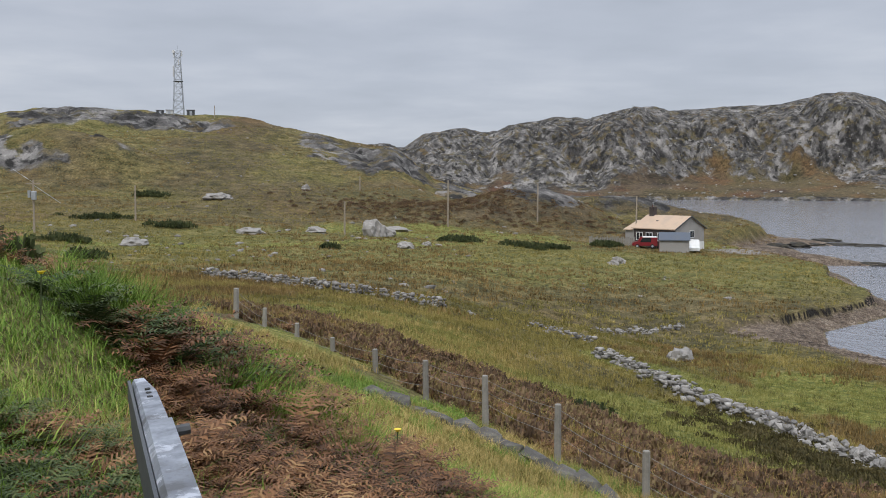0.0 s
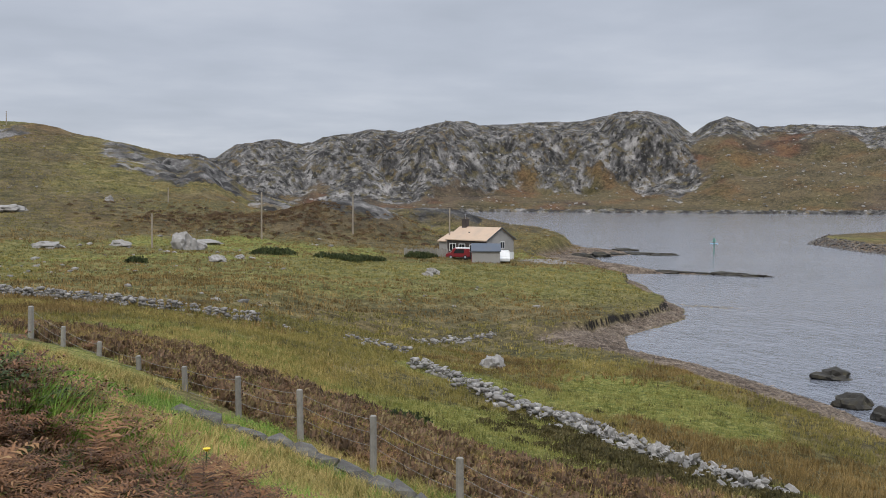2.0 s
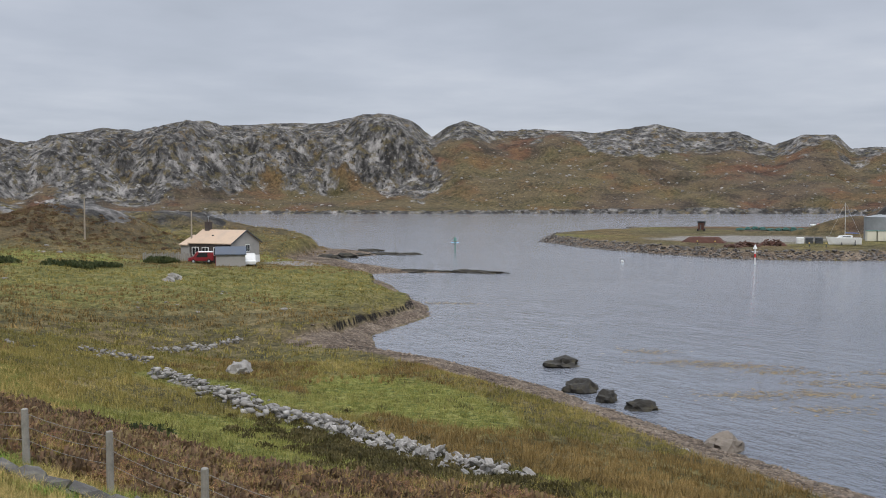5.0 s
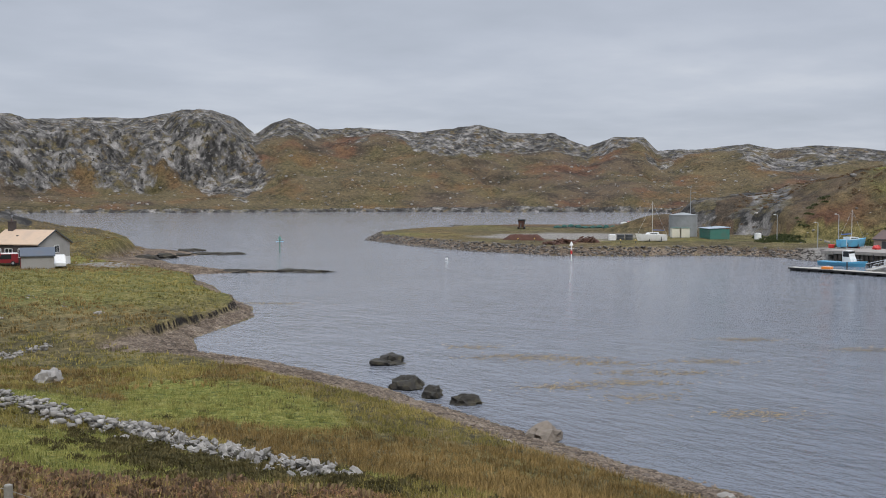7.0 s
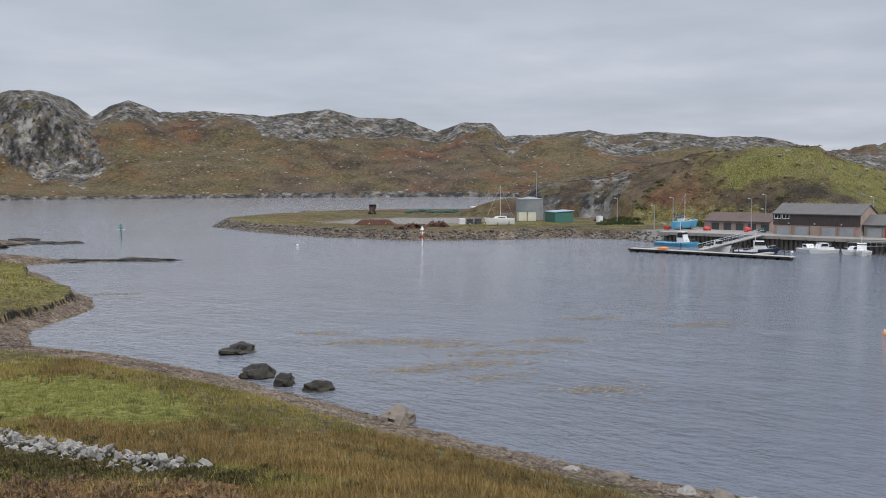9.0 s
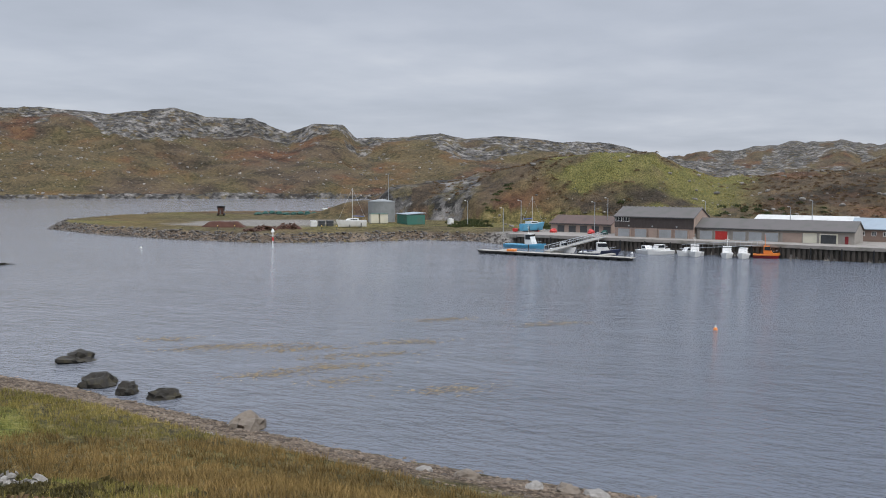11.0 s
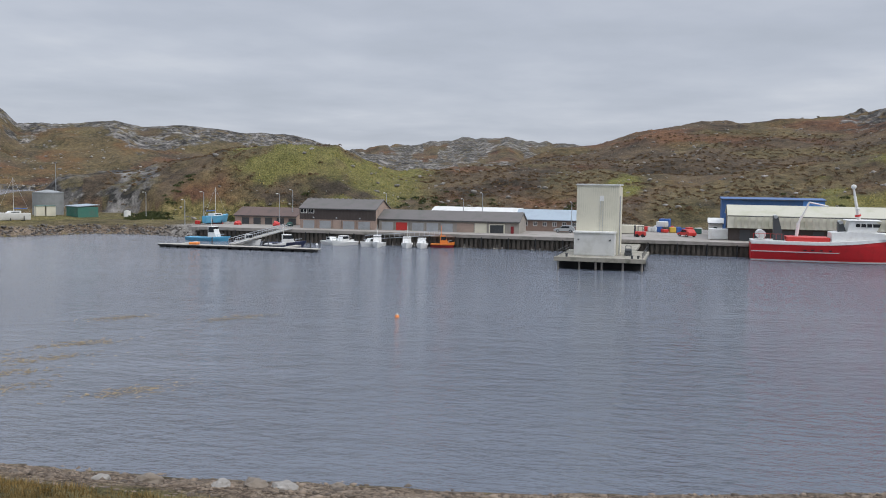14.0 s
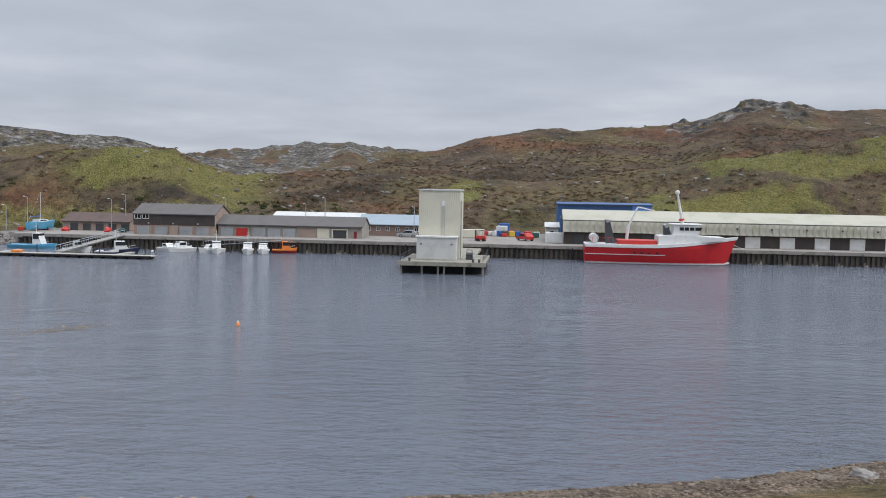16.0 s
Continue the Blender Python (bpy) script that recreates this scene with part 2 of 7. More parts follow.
    # hills across the loch
    shore = 770 + 10 * fbm(x, y, 90, 3, 61)
    all_far = FAR_HILLS + FAR_HILLS_B
    top_d = along(az, all_far, 1)
    rise = np.clip((d - shore) / (top_d - shore), 0, 1)
    arc = np.radians(az) * 900
    crest_z = along(az, all_far, 2) + 1.1 * fbm(arc, d * 0.2, 16, 4, 63)
    cliffs = smooth(32, 22, az)
    rock_foot = smooth(17, 7, az)
    # cliffs rise from a heathery apron and round off into domes; farther along the slopes are smooth
    lump_n = fbm(x, y, 75, 4, 64)
    step = np.clip(rise + 0.10 * lump_n * rise * (1 - rise) * 4, 0, 1)
    wall_up = 0.34 * step ** 0.9 + 0.56 * smooth(0.30 - 0.2 * rock_foot, 0.62, step) + 0.10 * step
    soft = step ** 1.15 + 0.10 * np.sin(6.28 * step + 2 * lump_n) * step * (1 - step)
    prof = soft * (1 - cliffs) + wall_up * cliffs
    boss = billow(arc + 14 * fbm(x, y, 50, 3, 66), d * 0.45 + 10 * fbm(x, y, 40, 3, 67), 62, 5, 65)
    rocky_at = 0.70 + cliffs * (0.45 - 0.70) + rock_foot * (0.06 - 0.45)
    rock_far = smooth(-0.13, 0.15, rise - rocky_at + 0.30 * fbm(arc, d * 0.8, 60, 5, 84) * (1 - 0.35 * cliffs) + 0.22 * smooth(21, 23, az) * smooth(27, 25, az))
    relief = (boss - 0.62) * (7 + 20 * cliffs) * smooth(0.06, 0.4, rise) * smooth(1.0, 0.80, rise) * (0.35 + 0.65 * rock_far)
    far_z = 0.4 + np.minimum((d - shore) * 0.3, 2.0) + (crest_z - 2.0) * prof + relief
    far_z = np.where(d > top_d, crest_z - 0.35 * (d - top_d), far_z)
    inl = ridge(d, az, INLAND, 1000, 0, 0.8, 0.3) + 22 * (billow(x, y, 70, 5, 71) - 0.62) * smooth(1080, 1250, d) * smooth(1560, 1430, d)
    z = np.maximum(np.where(near_in > 0, near, sea), np.where(harb_in > 0, harbour, sea))
    z = np.where((d > shore) & (az > -20) & (az < 76), np.maximum(z, far_z), z)
    z = np.where((d > 1000) & (az > 60) & (az < 95), np.maximum(z, inl), z)
    # cover
    slab = smooth(0.05, 0.45, fbm(x, y, 45, 4, 81) + 0.25 * fbm(x, y, 7, 3, 83))
    is_far = (d > 600) & (az < 76) | (d > 900)
    rock = np.where(is_far, np.where(d > 1060, smooth(-0.35, 0.3, fbm(x, y, 35, 4, 82)) * 0.8, rock_far), 0.0)
    rock = np.maximum(rock, scar)
    for cx, cy, rr in ((20, 192, 13), (45, 233, 12)):
        rock = np.maximum(rock, smooth(0.42, 0.72, crag(x, y, 9, 87) * 0.5 + 0.75 * np.exp(-((x - cx) ** 2 + (y - cy) ** 2) / (rr * rr))))
    rock = np.maximum(rock, quarry * smooth(foot + 1, foot + 6, d) * (1 - smooth(foot + 60, foot + 75, d)) * smooth(-0.5, 0.1, fbm(x, y, 12, 3, 89)))
    rock = np.maximum(rock, (~is_far) * (harb_in > 40) * smooth(70, 95, az) * smooth(330, 420, d) * smooth(0.46, 0.60, crag(x, y, 30, 91) * 0.55 + 0.48 * slab * smooth(97, 101, az) * smooth(108, 105, az)))
    rock = np.maximum(rock, tor)
    heath = smooth(-0.15, 0.35, fbm(x, y, 40, 5, 93) + 0.1)
    beach = np.where(near_in > 0, 1 - smooth(beach_w - 0.2 * cove, beach_w + 1.5 - 1.1 * cove, near_in), 0.0)
    beach = np.maximum(beach, np.where((harb_in > 0) & (y > 98) & (d < 500), 1 - smooth(2.5, 4.5, harb_in), 0.0))
    beach = np.maximum(beach, (bar > 0.3) * (near_in < 3) * 1.0)
    rock = np.maximum(rock, (d > shore - 5) * (d < shore + 5 + 4 * smooth(25, 40, az)) * (az < 52) * 0.75)
    return z, rock, heath, beach, peat_shade


def ground_z(x, y):
    return float(terrain(np.array([x]), np.array([y]))[0][0])

# ---- materials ----
def material(name):
    m = bpy.data.materials.new(name)
    m.use_nodes = True
    nt = nodes_of(m)
    bsdf = nd(nt, "ShaderNodeBsdfPrincipled")
    nt.links.new(bsdf.outputs[0], nd(nt, "ShaderNodeOutputMaterial").inputs[0])
    return m, nt, bsdf


def bumped(nt, bsdf, height, strength=0.4, distance=0.05):
    node = nd(nt, "ShaderNodeBump", in_Strength=strength, in_Distance=distance)
    nt.links.new(height, node.inputs["Height"])
    nt.links.new(node.outputs[0], bsdf.inputs["Normal"])


def plain(name, colour, rough=0.7, metal=0.0, grain=8.0, vary=0.25, stain=0.6, dirt=(0.12, 0.11, 0.09), dirt_amount=0.25, bump=0.15, island=0.0, random_ob=0.0):
    """A painted or raw surface with fine grain and larger stains."""
    m, nt, bsdf = material(name)
    co = nd(nt, "ShaderNodeTexCoord")
    vec = co.outputs["Object"]
    small, large = noise_of(nt, vec, grain, 5.0, 0.6), noise_of(nt, vec, stain, 4.0, 0.55)
    col = mix(nt, maths(nt, "MULTIPLY", ramp(nt, large, (0.48, 0.0), (0.72, 1.0)), dirt_amount), colour, dirt)
    shade = maths(nt, "ADD", 1.0 - vary / 2, maths(nt, "MULTIPLY", small, vary))
    col = mix(nt, 1.0, col, shade, "MULTIPLY")
    if island or random_ob:
        src = nd(nt, "ShaderNodeObjectInfo").outputs["Random"] if random_ob else nd(nt, "ShaderNodeNewGeometry").outputs["Random Per Island"]
        amount = island or random_ob
        col = mix(nt, 1.0, col, maths(nt, "ADD", 1.0 - amount / 2, maths(nt, "MULTIPLY", src, amount)), "MULTIPLY")
    nt.links.new(col, bsdf.inputs["Base Color"])
    bsdf.inputs["Metallic"].default_value = metal
    nt.links.new(maths(nt, "ADD", rough - 0.08, maths(nt, "MULTIPLY", small, 0.16)), bsdf.inputs["Roughness"])
    if bump:
        bumped(nt, bsdf, small, bump, 0.02)
    return m


def ground_material():
    m, nt, bsdf = material("moorland")
    co = nd(nt, "ShaderNodeTexCoord").outputs["Object"]

    def attr(name):
        return nd(nt, "ShaderNodeAttribute", attribute_name=name).outputs["Fac"]

    n_big, n_mid, n_small, n_fine = noise_of(nt, co, 0.045, 5), noise_of(nt, co, 0.35, 5, 0.6), noise_of(nt, co, 2.2, 5, 0.65), noise_of(nt, co, 11.0, 4, 0.7)
    # rough hill grass: straw, olive and green
    blend = maths(nt, "ADD", maths(nt, "MULTIPLY", n_mid, 0.5), maths(nt, "MULTIPLY", n_small, 0.5))
    grass = ramp(nt, blend, (0.38, (0.032, 0.030, 0.012)), (0.46, (0.088, 0.077, 0.028)), (0.53, (0.150, 0.124, 0.047)), (0.62, (0.25, 0.195, 0.090)))
    lush = ramp(nt, n_small, (0.38, (0.07, 0.085, 0.018)), (0.5, (0.165, 0.175, 0.038)), (0.62, (0.27, 0.25, 0.075)))
    grass = mix(nt, attr("lush"), grass, lush)
    tone = maths(nt, "ADD", maths(nt, "MULTIPLY", blend, 0.6), maths(nt, "MULTIPLY", n_big, 0.4))
    brown = ramp(nt, tone, (0.38, (0.020, 0.018, 0.013)), (0.46, (0.056, 0.043, 0.030)), (0.52, (0.094, 0.068, 0.045)), (0.60, (0.135, 0.100, 0.058)))
    red = ramp(nt, noise_of(nt, co, 0.021, 5, 0.6), (0.50, 0.0), (0.60, 0.8))
    brown = mix(nt, red, brown, mix(nt, 1.0, brown, (1.25, 0.82, 0.70), "MULTIPLY"))
    cover = mix(nt, attr("heath"), grass, brown)
    # grey gneiss with pale lichen and dark cracks
    tallm = nd(nt, "ShaderNodeMapping")
    tallm.inputs["Scale"].default_value = (1.0, 1.0, 0.38)
    nt.links.new(co, tallm.inputs["Vector"])
    n_rock = noise_of(nt, tallm.outputs[0], 0.07, 9, 0.66)
    n_gash = noise_of(nt, tallm.outputs[0], 0.22, 7, 0.62)
    stone = ramp(nt, n_rock, (0.36, (0.024, 0.022, 0.020)), (0.46, (0.066, 0.062, 0.058)), (0.54, (0.122, 0.114, 0.106)), (0.65, (0.28, 0.262, 0.24)))
    stone = mix(nt, ramp(nt, n_gash, (0.40, 0.95), (0.48, 0.0)), stone, (0.022, 0.021, 0.019))
    stone = mix(nt, ramp(nt, n_gash, (0.55, 0.0), (0.68, 0.6)), stone, (0.34, 0.32, 0.295))
    # heather and grass on the ledges
    stone = mix(nt, ramp(nt, noise_of(nt, co, 0.14, 6, 0.65), (0.52, 0.0), (0.60, 0.75)), stone, mix(nt, 0.5, grass, brown))
    edge = maths(nt, "ADD", attr("rock"), maths(nt, "MULTIPLY", maths(nt, "SUBTRACT", n_rock, 0.5), 1.7))
    col = mix(nt, ramp(nt, edge, (0.38, 0.0), (0.58, 1.0)), cover, stone)
    shingle = ramp(nt, maths(nt, "ADD", maths(nt, "MULTIPLY", noise_of(nt, co, 3.2, 6, 0.75), 0.65), maths(nt, "MULTIPLY", n_mid, 0.35)), (0.38, (0.022, 0.016, 0.012)), (0.46, (0.085, 0.062, 0.045)), (0.54, (0.19, 0.145, 0.105)), (0.66, (0.38, 0.32, 0.25)))
    col = mix(nt, attr("beach"), col, shingle)
    # near-black colour: undercut shadow painted onto the peat face
    col = mix(nt, ramp(nt, attr("peat_shade"), (0.25, 0.0), (0.6, 1.0)), col, (0.014, 0.011, 0.008))
    yard = ramp(nt, n_small, (0.35, (0.17, 0.155, 0.14)), (0.65, (0.30, 0.28, 0.25)))
    col = mix(nt, attr("yard"), col, yard)
    col = mix(nt, 1.0, col, ramp(nt, n_fine, (0.36, 0.55), (0.64, 1.35)), "MULTIPLY")
    nt.links.new(col, bsdf.inputs["Base Color"])
    bsdf.inputs["Roughness"].default_value = 0.95
    bsdf.inputs["Specular IOR Level"].default_value = 0.15
    bumped(nt, bsdf, maths(nt, "ADD", blend, maths(nt, "MULTIPLY", maths(nt, "ADD", n_rock, n_gash), 3.0)), 0.9, 0.6)
    return m


def water_material():
    m, nt, bsdf = material("sea_water")
    co = nd(nt, "ShaderNodeTexCoord").outputs["Object"]
    mp = nd(nt, "ShaderNodeMapping")
    mp.inputs["Rotation"].default_value, mp.inputs["Scale"].default_value = (0, 0, radians(25)), (1.0, 0.42, 1.0)
    nt.links.new(co, mp.inputs["Vector"])
    ripple, swell = noise_of(nt, mp.outputs[0], 1.1, 4, 0.62), noise_of(nt, mp.outputs[0], 0.2, 3)
    gust = ramp(nt, noise_of(nt, co, 0.025, 4), (0.4, 0.35), (0.62, 1.0))
    sp = nd(nt, "ShaderNodeSeparateXYZ")
    nt.links.new(co, sp.inputs[0])
    lee_sheen = maths(nt, "MULTIPLY", maths(nt, "SUBTRACT", sp.outputs[1], maths(nt, "ADD", maths(nt, "MULTIPLY", sp.outputs[0], 0.35), -5.0)), 0.012, True)
    # base colour lifted up the loch, standing in for reflected sky there
    nt.links.new(mix(nt, lee_sheen, (0.096, 0.109, 0.134), (0.185, 0.19, 0.208)), bsdf.inputs["Base Color"])
    height = maths(nt, "ADD", maths(nt, "MULTIPLY", maths(nt, "MULTIPLY", ripple, gust), 0.95), maths(nt, "MULTIPLY", swell, 0.75))
    height = maths(nt, "ADD", height, maths(nt, "MULTIPLY", noise_of(nt, mp.outputs[0], 3.2, 3, 0.6), 0.22))
    height = maths(nt, "MULTIPLY", height, maths(nt, "SUBTRACT", 1.0, maths(nt, "MULTIPLY", lee_sheen, 0.45)))
    bsdf.inputs["Roughness"].default_value = 0.14
    bsdf.inputs["IOR"].default_value = 1.33
    bumped(nt, bsdf, height, 1.0, 0.55)
    return m


GROUND, WATER = ground_material(), water_material()

CONCRETE = plain("weathered_concrete", (0.26, 0.235, 0.21), 0.9, grain=3, dirt=(0.10, 0.10, 0.07), dirt_amount=0.6)
PILING = plain("rusted_sheet_piling", (0.075, 0.062, 0.05), 0.85, grain=2.5, stain=0.9, dirt=(0.02, 0.022, 0.016), dirt_amount=0.8, vary=0.5)
CREAM_CLAD = plain("cream_cladding", (0.60, 0.57, 0.46), 0.6, grain=1.5, stain=0.35, dirt=(0.36, 0.36, 0.27), dirt_amount=0.45, vary=0.12, bump=0)
PALE_CLAD = plain("pale_grey_cladding", (0.56, 0.56, 0.54), 0.55, grain=2, dirt=(0.35, 0.34, 0.3), dirt_amount=0.4, vary=0.12, bump=0)
BROWN_CLAD = plain("brown_cladding", (0.052, 0.04, 0.036), 0.7, grain=3, dirt=(0.10, 0.085, 0.075), dirt_amount=0.4, bump=0)
PINK_WALL = plain("pinkish_render", (0.34, 0.255, 0.21), 0.9, grain=5, dirt=(0.19, 0.16, 0.14), dirt_amount=0.5)
BRICK_WALL = plain("brown_brick", (0.24, 0.165, 0.13), 0.9, grain=7, dirt=(0.12, 0.1, 0.09), dirt_amount=0.5)
GREY_ROOF = plain("grey_fibre_roof", (0.125, 0.115, 0.11), 0.9, grain=2, stain=0.5, dirt=(0.085, 0.09, 0.075), dirt_amount=0.6)
BROWN_ROOF = plain("brown_roof", (0.11, 0.075, 0.065), 0.9, grain=2, dirt=(0.06, 0.05, 0.045), dirt_amount=0.6)
BLUE_ROOF = plain("pale_blue_roof", (0.27, 0.325, 0.37), 0.5, grain=2, dirt_amount=0.15, bump=0)
WAREHOUSE_ROOF = plain("stained_cream_roof", (0.42, 0.405, 0.33), 0.75, grain=2.5, stain=0.25, dirt=(0.27, 0.27, 0.17), dirt_amount=0.6)
BLUE_CLAD = plain("blue_cladding", (0.03, 0.09, 0.23), 0.55, grain=2, dirt_amount=0.15, bump=0)
LIGHT_BLUE = plain("light_blue_cladding", (0.08, 0.24, 0.60), 0.55, grain=2, dirt_amount=0.1, bump=0)
GREEN_CLAD = plain("sea_green_cladding", (0.045, 0.16, 0.125), 0.55, grain=2, dirt_amount=0.3, bump=0)
WHITE = plain("white_paint", (0.68, 0.68, 0.66), 0.45, grain=4, stain=1.2, dirt=(0.42, 0.38, 0.32), dirt_amount=0.3, vary=0.1, bump=0)
RED_HULL = plain("red_hull_paint", (0.52, 0.018, 0.022), 0.38, grain=3, stain=0.8, dirt=(0.25, 0.02, 0.02), dirt_amount=0.35, vary=0.15, bump=0)
RED = plain("red_paint", (0.48, 0.03, 0.025), 0.45, dirt_amount=0.2, bump=0)
DARK_RED = plain("dark_red_paint", (0.20, 0.012, 0.018), 0.35, dirt_amount=0.15, bump=0)
ORANGE = plain("orange_paint", (0.72, 0.21, 0.03), 0.5, dirt_amount=0.2, bump=0)
BLUE_BOAT = plain("sky_blue_paint", (0.10, 0.36, 0.55), 0.45, dirt_amount=0.3, bump=0)
NAVY = plain("navy_paint", (0.015, 0.022, 0.06), 0.4, dirt_amount=0.2, bump=0)
BLUE = plain("blue_paint", (0.03, 0.10, 0.32), 0.5, dirt_amount=0.2, bump=0)
YELLOW = plain("yellow_paint", (0.55, 0.36, 0.05), 0.5, dirt_amount=0.3, bump=0)
TANK_STEEL = plain("weathered_tank_steel", (0.25, 0.262, 0.262), 0.7, 0.1, grain=3, stain=0.5, dirt=(0.15, 0.16, 0.15), dirt_amount=0.5)
GREY_METAL = plain("galvanised_steel", (0.42, 0.44, 0.46), 0.45, 0.6, grain=6, dirt=(0.25, 0.25, 0.25), dirt_amount=0.4)
DARK_METAL = plain("dark_steel", (0.06, 0.065, 0.07), 0.55, 0.3, dirt_amount=0.3)
BLACK = plain("black_rubber", (0.014, 0.014, 0.015), 0.8, dirt_amount=0.2)
RUST = plain("rusty_scrap", (0.085, 0.042, 0.026), 0.9, dirt=(0.03, 0.02, 0.015), dirt_amount=0.6, island=0.6)
SOIL = plain("red_brown_soil", (0.085, 0.038, 0.026), 0.95, grain=2, dirt=(0.03, 0.02, 0.016), dirt_amount=0.5, bump=0.5)
NETS = plain("green_netting", (0.03, 0.09, 0.075), 0.95, dirt_amount=0.4, bump=0.5)
POLE_WOOD = plain("grey_pole_wood", (0.30, 0.25, 0.19), 0.9, grain=9, stain=1.2, dirt_amount=0.4)
POST_WOOD = plain("weathered_post_wood", (0.23, 0.215, 0.185), 0.9, grain=22, stain=5, dirt=(0.12, 0.11, 0.09), dirt_amount=0.6, vary=0.5, bump=0.4, random_ob=0.3)
DECK_WOOD = plain("bleached_decking", (0.36, 0.34, 0.30), 0.9, grain=4, dirt_amount=0.4)
SLATE_BLUE = plain("blue_grey_felt", (0.085, 0.10, 0.125), 0.85, grain=3, dirt_amount=0.3)
TAN_ROOF = plain("pinkish_tan_tiles", (0.46, 0.335, 0.235), 0.85, grain=4, stain=0.7, dirt=(0.33, 0.27, 0.21), dirt_amount=0.5)
HARLING = plain("grey_harling", (0.29, 0.275, 0.255), 0.95, grain=9, dirt=(0.18, 0.17, 0.155), dirt_amount=0.5, bump=0.4)
STONE = plain("grey_lichened_stone", (0.22, 0.205, 0.185), 0.95, grain=5, stain=2.2, dirt=(0.31, 0.295, 0.27), dirt_amount=0.6, vary=0.7, bump=0.6, island=0.75)
STONE_PIECE = plain("grey_lichened_wall_stone", (0.22, 0.205, 0.185), 0.95, grain=5, stain=2.2, dirt=(0.31, 0.295, 0.27), dirt_amount=0.6, vary=0.7, bump=0.6, random_ob=0.75)
DARK_STONE = plain("weedy_dark_rock", (0.026, 0.023, 0.018), 0.92, grain=5, stain=1.6, dirt=(0.085, 0.07, 0.035), dirt_amount=0.6, vary=0.6, bump=0.8)
SHINGLE_STONE = plain("beach_stones", (0.15, 0.115, 0.085), 0.9, grain=4, stain=0.5, dirt=(0.06, 0.045, 0.034), dirt_amount=0.6, island=1.1)
ARMOUR = plain("armour_stone", (0.125, 0.112, 0.10), 0.95, grain=2, stain=1.0, dirt=(0.07, 0.06, 0.05), dirt_amount=0.5, island=0.9)
SHINGLE_ROCK = plain("brown_beach_rock", (0.17, 0.14, 0.11), 0.95, grain=4, stain=1.6, dirt=(0.06, 0.05, 0.04), dirt_amount=0.5, vary=0.7, bump=0.8)
MOSSY = plain("mossy_dark_slab", (0.085, 0.078, 0.07), 0.95, grain=9, stain=3.0, dirt=(0.19, 0.18, 0.15), dirt_amount=0.6, vary=0.8, bump=0.8, random_ob=0.6)
WIRE = plain("dull_fence_wire", (0.20, 0.19, 0.17), 0.6, 0.4, dirt_amount=0.3, bump=0)
WEED = plain("floating_seaweed", (0.205, 0.145, 0.065), 0.7, grain=6, dirt=(0.08, 0.06, 0.03), dirt_amount=0.5, island=0.5)


def glass_material():
    m, nt, bsdf = material("window_glass")
    bsdf.inputs["Base Color"].default_value = (0.02, 0.024, 0.028, 1)
    bsdf.inputs["Roughness"].default_value = 0.06
    return m


GLASS = glass_material()


def barrier_material():
    m, nt, bsdf = material("flaking_barrier_paint")
    co = nd(nt, "ShaderNodeTexCoord").outputs["Object"]
    flake = ramp(nt, noise_of(nt, co, 7.0, 7, 0.7), (0.54, 0.0), (0.60, 1.0))
    steel = ramp(nt, noise_of(nt, co, 16.0, 5, 0.6), (0.35, (0.13, 0.14, 0.16)), (0.65, (0.27, 0.29, 0.32)))
    col = mix(nt, flake, steel, (0.42, 0.44, 0.48))
    col = mix(nt, ramp(nt, noise_of(nt, co, 4.0, 5, 0.7), (0.55, 0.0), (0.66, 0.8)), col, (0.05, 0.048, 0.046))
    nt.links.new(col, bsdf.inputs["Base Color"])
    bsdf.inputs["Roughness"].default_value, bsdf.inputs["Metallic"].default_value = 0.5, 0.25
    bumped(nt, bsdf, flake, 0.25, 0.004)
    return m


BARRIER = barrier_material()

GREY_RENDER = plain("buff_grey_render", (0.30, 0.275, 0.245), 0.9, grain=5, dirt=(0.17, 0.15, 0.13), dirt_amount=0.5)
JETTY_MAT = plain("grimy_jetty_concrete", (0.28, 0.26, 0.215), 0.95, grain=2.5, stain=0.8, dirt=(0.06, 0.065, 0.04), dirt_amount=0.7, vary=0.5)

# ---- the ground and the water ----
def mesh_from(name, verts, faces, mat):
    me = bpy.data.meshes.new(name)
    me.from_pydata(verts, [], faces)
    if mat:
        me.materials.append(mat)
    return me


def sheet_grid():
    """Bearings and distances of the sheet's grid: fine in the land ahead, coarse behind."""
    az = np.concatenate([np.arange(-34, 114, 0.145), np.arange(114, 326, 3.0)])
    steps = [np.arange(0.6, 30, 0.33), np.arange(30, 130, 0.8), np.arange(130, 240, 1.3), np.arange(240, 520, 2.6), np.arange(520, 760, 12),
             np.arange(760, 1060, 2.7), np.geomspace(1060, 4500, 30)]
    return az, np.concatenate(steps)


